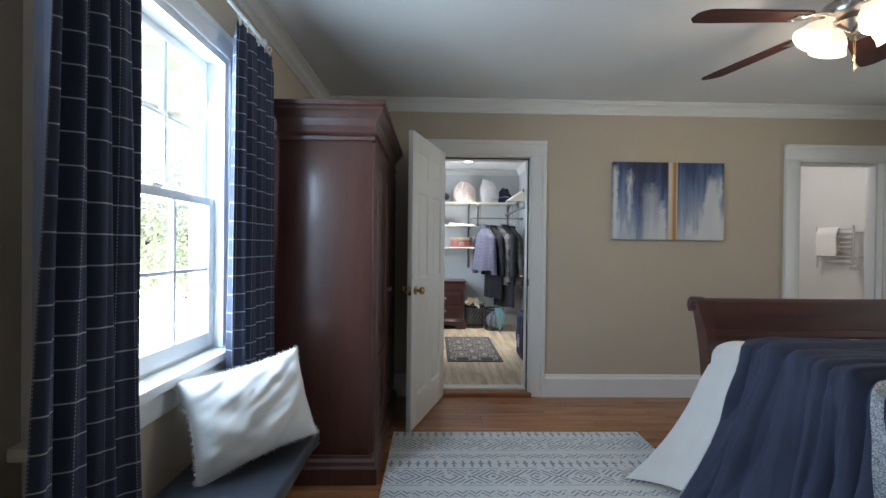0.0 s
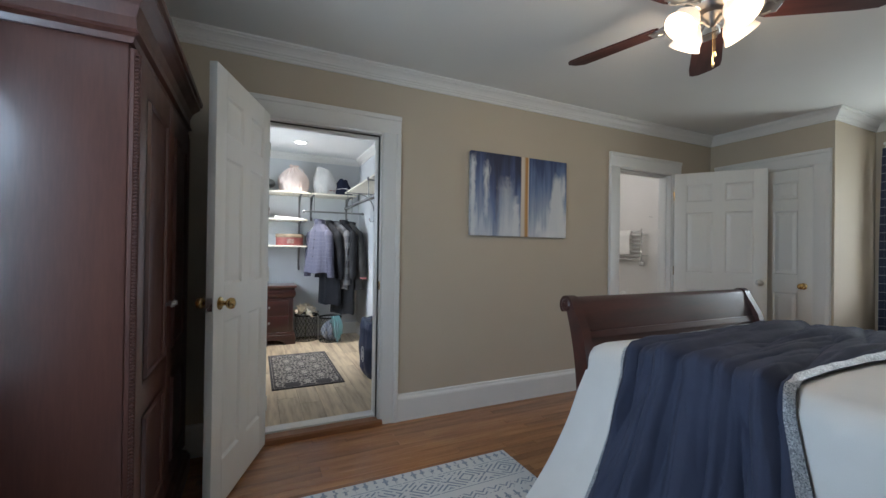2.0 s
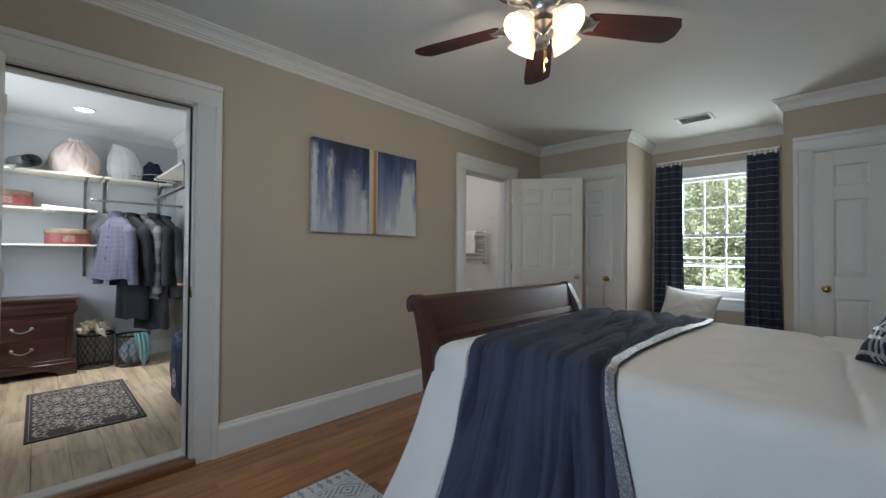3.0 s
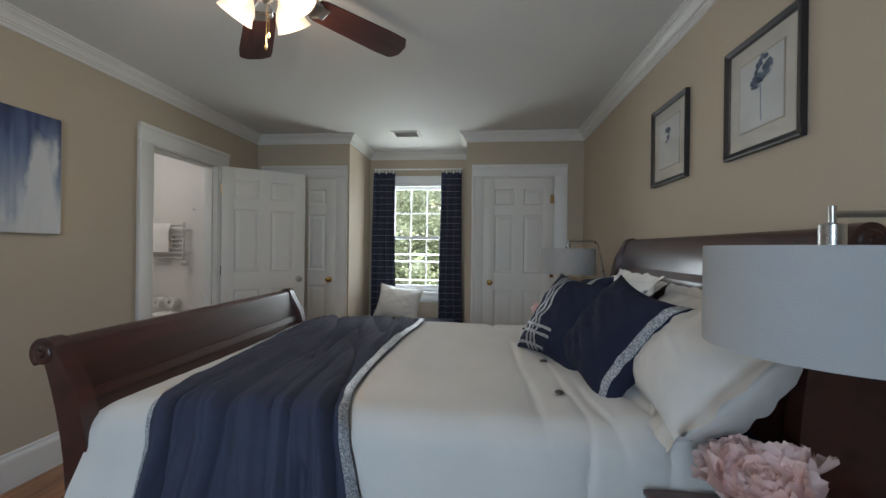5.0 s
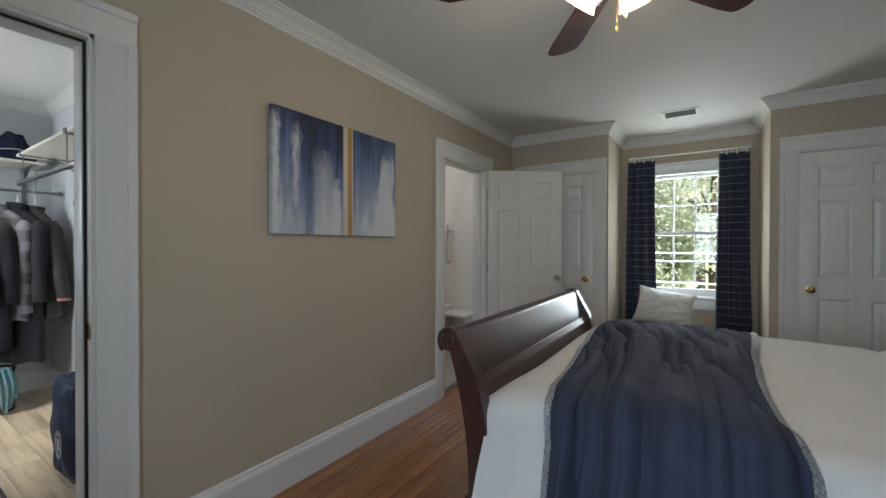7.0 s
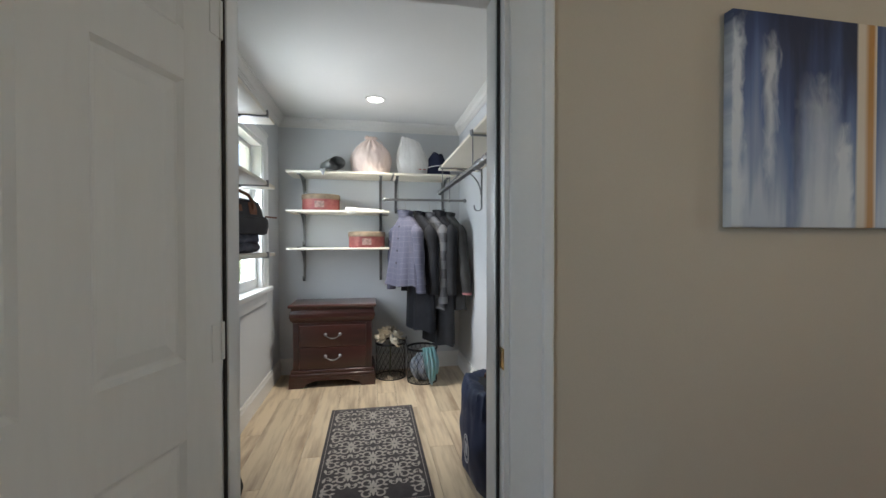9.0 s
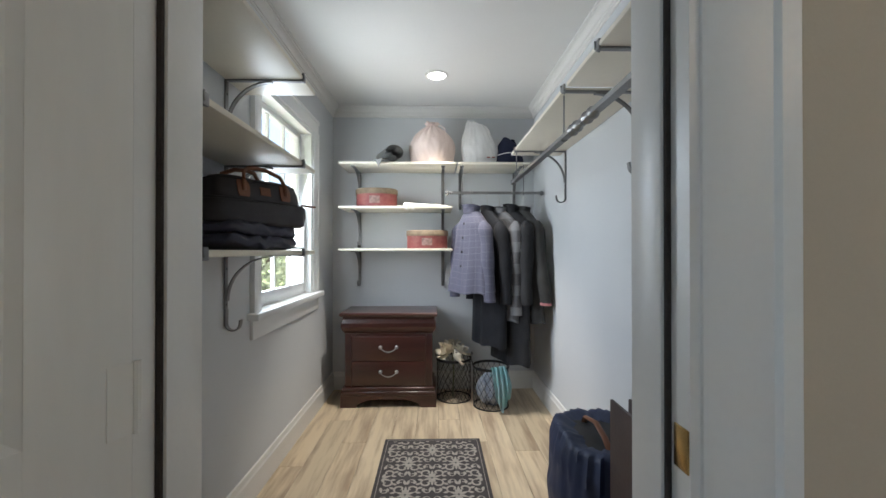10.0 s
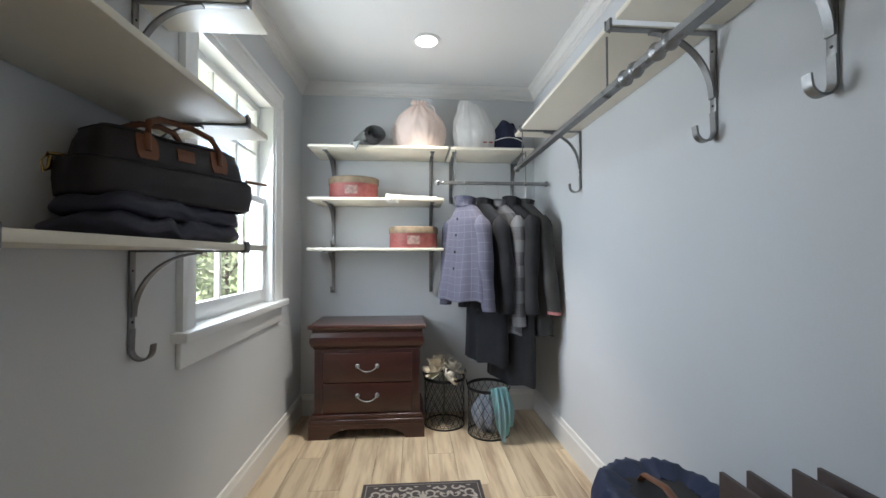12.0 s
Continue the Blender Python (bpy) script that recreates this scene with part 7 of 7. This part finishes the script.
for k in range(26):
    x, l = rnd.uniform(-0.11, -0.02), rnd.uniform(0.02, 0.05)
    add_tube(bm, [(x, -0.100, 0.010), (x + rnd.uniform(-0.006, 0.006), -0.118, 0.006), (x + rnd.uniform(-0.012, 0.012), -0.124, 0.006 - l)], 0.0016, 4)
part("tassel_fringe", bm, COTTON, t)

# recessed light and its lamp
t = thing("recessed_light", pose(0.42, 5.40, CC), "round lit recessed ceiling light", "ceiling light")
part("trim_ring", lathe([(0.085, 0.0), (0.085, -0.005), (0.066, -0.008), (0.062, -0.002), (0.062, 0.0)], None, 36), TRIM, t, "", True)
part("lens", lathe([(0.064, -0.003), (0.0, -0.004)], None, 32), DOWNLIGHT, t, "lit lens", True)
lamp("closet_downlight", 'SPOT', look((0.42, 5.40, CC - 0.02), (0.42, 5.40, 0)), 25, (1.0, 0.91, 0.78), 0.06, 0, 74)
# added fill under the invented bathroom fixture
lamp("bath_fill", 'POINT', Matrix.Translation((3.55, 4.35, CC - 0.13)), 2.8, (1.0, 0.92, 0.82), 0.09)
for k in range(4):
    a = radians(75 + 90 * k)
    lamp("fan_lamp", 'POINT', Matrix.Translation((FAN[0] + 0.165 * math.cos(a), FAN[1] + 0.165 * math.sin(a), ZC - 0.315)), 0.52, (1.0, 0.80, 0.56), 0.03)
t = thing("outlet_plate", pose(4.62, AY1 - 0.001, 0.42), "white electrical outlet plate on the alcove wall", "outlet")
part("plate", box(-0.035, 0.035, -0.006, 0.0, -0.057, 0.057, 0.003), TRIM, t)
for z in (-0.02, 0.02):
    part("socket", box(-0.014, 0.014, -0.008, -0.005, z - 0.012, z + 0.012, 0.003), SASH, t)

# ---- outdoors ----
GZ = -2.6
gb = bmesh.new()
bmesh.ops.create_grid(gb, x_segments=2, y_segments=2, size=1500, matrix=Matrix.Translation((0, 0, GZ)))
setting("ground", gb, GRASSM, "green lawn around the house", "ground")
# lengthened over the lawn so pale ground brightens the west view
setting("driveway", box(-26, -3.5, -2.5, 34, GZ - 0.1, GZ + 0.02), mat("pale_concrete", (0.52, 0.51, 0.48), 0.9, grain=20), "pale sunlit concrete driveway, lengthened to brighten the window view", "road")
setting("house_below", box(XW - 0.12, AX + 0.12, -1.1, CY1 + 0.1, GZ, -0.13), TRIM, "white clapboard storey under the rooms", "wall")


def tree(m, h, r, n, seed, label, size=0.14, conifer=False):
    rnd = np.random.RandomState(seed)
    t = thing("tree", m, label, "tree", "garden trees")
    bm = bmesh.new()
    add_tube(bm, [(0, 0, 0), (0.05, 0.03, h * 0.3), (-0.04, 0.05, h * 0.6), (0, 0, h * 0.93)], [0.035 * h * 0.6, 0.026 * h * 0.6, 0.015 * h * 0.6, 0.01], 9)
    ends = []
    for k in range(16):
        a, z0 = rnd.uniform(0, 6.28), h * rnd.uniform(0.25, 0.8)
        L = r * rnd.uniform(0.6, 1.0) * ((1.1 - z0 / h) if conifer else 1)
        e = (L * math.cos(a), L * math.sin(a), z0 + (0.10 if conifer else 0.35) * L)
        add_tube(bm, [(0, 0, z0), (e[0] * 0.5, e[1] * 0.5, z0 + 0.2 * L), e], [0.012 * h * 0.5, 0.008 * h * 0.5, 0.004], 6)
        ends.append(e)
    part("trunk", bm, BARK, t)
    verts, faces = [], []
    cl = [np.array(e) for e in ends]
    for k in range(46):
        q = rnd.normal(size=3)
        q /= np.linalg.norm(q)
        f = rnd.uniform(0.45, 1.0)
        z = h * 0.62 + q[2] * h * 0.36 * f
        rr = r * f * (max(0.12, 1.15 - z / h) * 1.3 if conifer else 1)
        cl.append(np.array((q[0] * rr, q[1] * rr, z)))
    for k in range(n):
        c = cl[rnd.randint(len(cl))]
        p = c + rnd.normal(size=3) * np.array((0.16, 0.16, 0.12)) * r
        a, b = rnd.normal(size=3), rnd.normal(size=3)
        a /= np.linalg.norm(a)
        b -= a * (a @ b)
        b /= np.linalg.norm(b)
        s = size * rnd.uniform(0.6, 1.4)
        i = len(verts)
        verts += [tuple(p - a * s), tuple(p + b * s * 0.5), tuple(p + a * s), tuple(p - b * s * 0.5)]
        faces.append((i, i + 1, i + 2, i + 3))
    me = bpy.data.meshes.new("crown")
    me.from_pydata(verts, [], faces)
    me.materials.append(LEAFM)
    c = new("crown", me)
    c.parent = t
    return t


for x, y, h, r, s, con in ((-15, 9, 7.5, 2.4, 1, True), (-11, 3.5, 5.0, 1.6, 2, False), (-18, 4, 9, 2.8, 3, True), (-21, 14, 10, 3.4, 4, False), (-13.5, 15, 7, 2.6, 5, False), (-24, -1, 10, 3.5, 6, False), (-8.5, 7.5, 3.2, 0.9, 17, False), (-7.6, 13.5, 6.2, 2.1, 21, False), (-11, 19, 9, 3.0, 22, False), (-4.6, 10.6, 3.4, 1.2, 23, False), (-4.8, 14.5, 5.4, 1.9, 24, False)):
    tree(pose(x, y, GZ), h, r, 4200, s, "leafy green garden tree in bright daylight", 0.095, con)
for x, y, h, r, s in ((17, 1.0, 10, 3.4, 7), (21, 4.8, 12, 4.0, 8), (16, 5.6, 9, 3.0, 9), (22, -2.0, 11, 3.8, 10), (28, 1.5, 14, 5.0, 11), (19, 8.5, 11, 3.6, 12), (27, 7.5, 13, 4.6, 13), (30, -4.5, 13, 4.6, 14), (14.5, 3.2, 5.2, 1.8, 15)):
    tree(pose(x, y, GZ), h, r, 14000, s, "leafy green garden tree in bright daylight", 0.075)
tree(pose(10.5, 2.9, GZ), 3.1, 0.55, 2600, 16, "narrow yellow-green evergreen shrub outside the alcove window", 0.07)
t = thing("porch_railing", pose(8.2, 1.4, GZ), "white horizontal rail fence outside the alcove window", "railing")
for k, z in enumerate((3.10, 3.25, 3.62, 3.76)):
    part("rail", tube([(0, -3.5, z), (0, 3.5, z)], 0.014, 8), SASH, t)
for y in (-3.4, -1.2, 1.15, 3.4):
    part("post", box(-0.03, 0.03, y - 0.03, y + 0.03, 0, 3.8), SASH, t)
t = thing("power_lines", pose(-12, 0, 2.9), "dark overhead wires beyond the window", "cable")
for k, (z, sg) in enumerate(((0, 0.3), (0.35, 0.35), (0.62, 0.2), (1.2, 0.4))):
    part("wire", tube([(-0.4 * k, -30 + 6 * q, z - sg * math.sin(math.pi * q / 10)) for q in range(11)], 0.018, 5), WIRE, t)
for y in (-31, 31):
    part("pole", tube([(-0.6, y, GZ - 2.9), (-0.6, y, 2.2)], 0.14, 10), BARK, t)
t = thing("eaves", pose(-1.5, 1.2, 2.44), "white painted soffit with timber brackets above the window", "roof")
SOFFIT = mat("pale_grey_paint", (0.70, 0.71, 0.72), 0.7, grain=60)
part("soffit", box(-1.15, 0.33, -3.2, 2.6, 0.10, 0.16), SOFFIT, t)
part("fascia", box(-1.20, -1.15, -3.2, 2.6, 0.0, 0.16), SOFFIT, t)
for y in (-0.75, -0.1, 0.55, 1.2, 1.85, 2.5):
    part("rafter_tail", prism([(0.33, -0.12), (0.33, 0.10), (-1.10, 0.10), (-1.10, 0.02)], ALONG_Y, y - 0.045, y + 0.045), SOFFIT, t)
t = thing("parked_car", pose(16.5, -0.6, GZ, 0, 0, 80), "blue parked car beyond the trees", "car")
BLUECAR = mat("blue_car_paint", (0.06, 0.12, 0.26), 0.2, coat=0.8)
part("body", prism([(-2.1, 0.30), (-2.1, 0.80), (-1.3, 0.92), (1.2, 0.92), (2.1, 0.75), (2.1, 0.30)], ALONG_Y, -0.85, 0.85), BLUECAR, t)
part("cabin", prism([(-1.4, 0.92), (-0.9, 1.42), (0.5, 1.42), (1.1, 0.92)], ALONG_Y, -0.75, 0.75), mat("car_glass", (0.03, 0.04, 0.05), 0.08), t)
for x in (-1.3, 1.3):
    for y in (-0.82, 0.82):
        wv = part("wheel", lathe([(0, -0.1), (0.32, -0.1), (0.34, 0), (0.32, 0.1), (0, 0.1)], pose(x, y, 0.34, 90, 0, 0), 20), WIRE, t)

# ---- floor boards, last ----
rnd = random.Random(21)
shared = {}


def plank(parent, material, x0, x1, y0, y1, z, gap, lengthwise):
    """One board with eased edges; alike sizes share a mesh."""
    key = (round(x1 - x0, 3), round(y1 - y0, 3), material.name)
    if key not in shared:
        w, d = x1 - x0 - gap, y1 - y0 - gap
        e = 0.0009
        me = bpy.data.meshes.new("board")
        lo, hi = -0.006, 0.0
        v = [(-w / 2, -d / 2, lo), (w / 2, -d / 2, lo), (w / 2, d / 2, lo), (-w / 2, d / 2, lo), (-w / 2, -d / 2, hi - e), (w / 2, -d / 2, hi - e), (w / 2, d / 2, hi - e), (-w / 2, d / 2, hi - e), (-w / 2 + e, -d / 2 + e, hi), (w / 2 - e, -d / 2 + e, hi), (w / 2 - e, d / 2 - e, hi), (-w / 2 + e, d / 2 - e, hi)]
        f = [(0, 1, 5, 4), (1, 2, 6, 5), (2, 3, 7, 6), (3, 0, 4, 7), (4, 5, 9, 8), (5, 6, 10, 9), (6, 7, 11, 10), (7, 4, 8, 11), (8, 9, 10, 11)]
        me.from_pydata(v, [], f)
        me.materials.append(material)
        shared[key] = me
    ob = new("board", shared[key])
    ob.matrix_basis = Matrix.Translation(((x0 + x1) / 2, (y0 + y1) / 2, z))
    ob.parent = parent
    return ob


cx, row = CX0, 0
while cx < CX1 - 0.01:
    w = min(0.152, CX1 - cx)
    y = CY0 - 0.0
    ln = (0.35, 0.95, 0.62, 1.22, 0.5)[row % 5]
    while y < CY1 - 0.01:
        e = min(y + ln, CY1)
        plank(cfloor, MAPLE, cx, cx + w, y, e, CF, 0.0016, True)
        y, ln = e, 1.22
    cx += w
    row += 1
far_v, far_f = [], []
ry, row, made = YN + 0.0, 0, 0
while ry > -0.99:
    x = XW
    ln = rnd.choice((0.4, 0.7, 1.0, 1.3))
    while x < AX - 0.01:
        e = min(x + ln, AX)
        if ry > 1.75 and made < 300 and x < XE:
            plank(floor, OAK, x, e, ry - 0.057, ry, 0.0, 0.0012, False)
            made += 1
        else:
            i = len(far_v)
            a, b, c, d = x + 0.0006, e - 0.0006, ry - 0.0564, ry - 0.0006
            far_v += [(a, c, 0), (b, c, 0), (b, d, 0), (a, d, 0), (a, c, -0.006), (b, c, -0.006), (b, d, -0.006), (a, d, -0.006)]
            far_f += [(i, i + 1, i + 2, i + 3), (i, i + 4, i + 5, i + 1), (i + 1, i + 5, i + 6, i + 2), (i + 2, i + 6, i + 7, i + 3), (i + 3, i + 7, i + 4, i)]
        x, ln = e, rnd.choice((0.8, 1.1, 1.4, 1.7))
    ry -= 0.057
    row += 1
me = bpy.data.meshes.new("boards_under_bed")
me.from_pydata(far_v, [], far_f)
me.materials.append(OAK)
fo = new("boards_under_bed", me)
fo.parent = floor
fo["kind"] = "stuff"
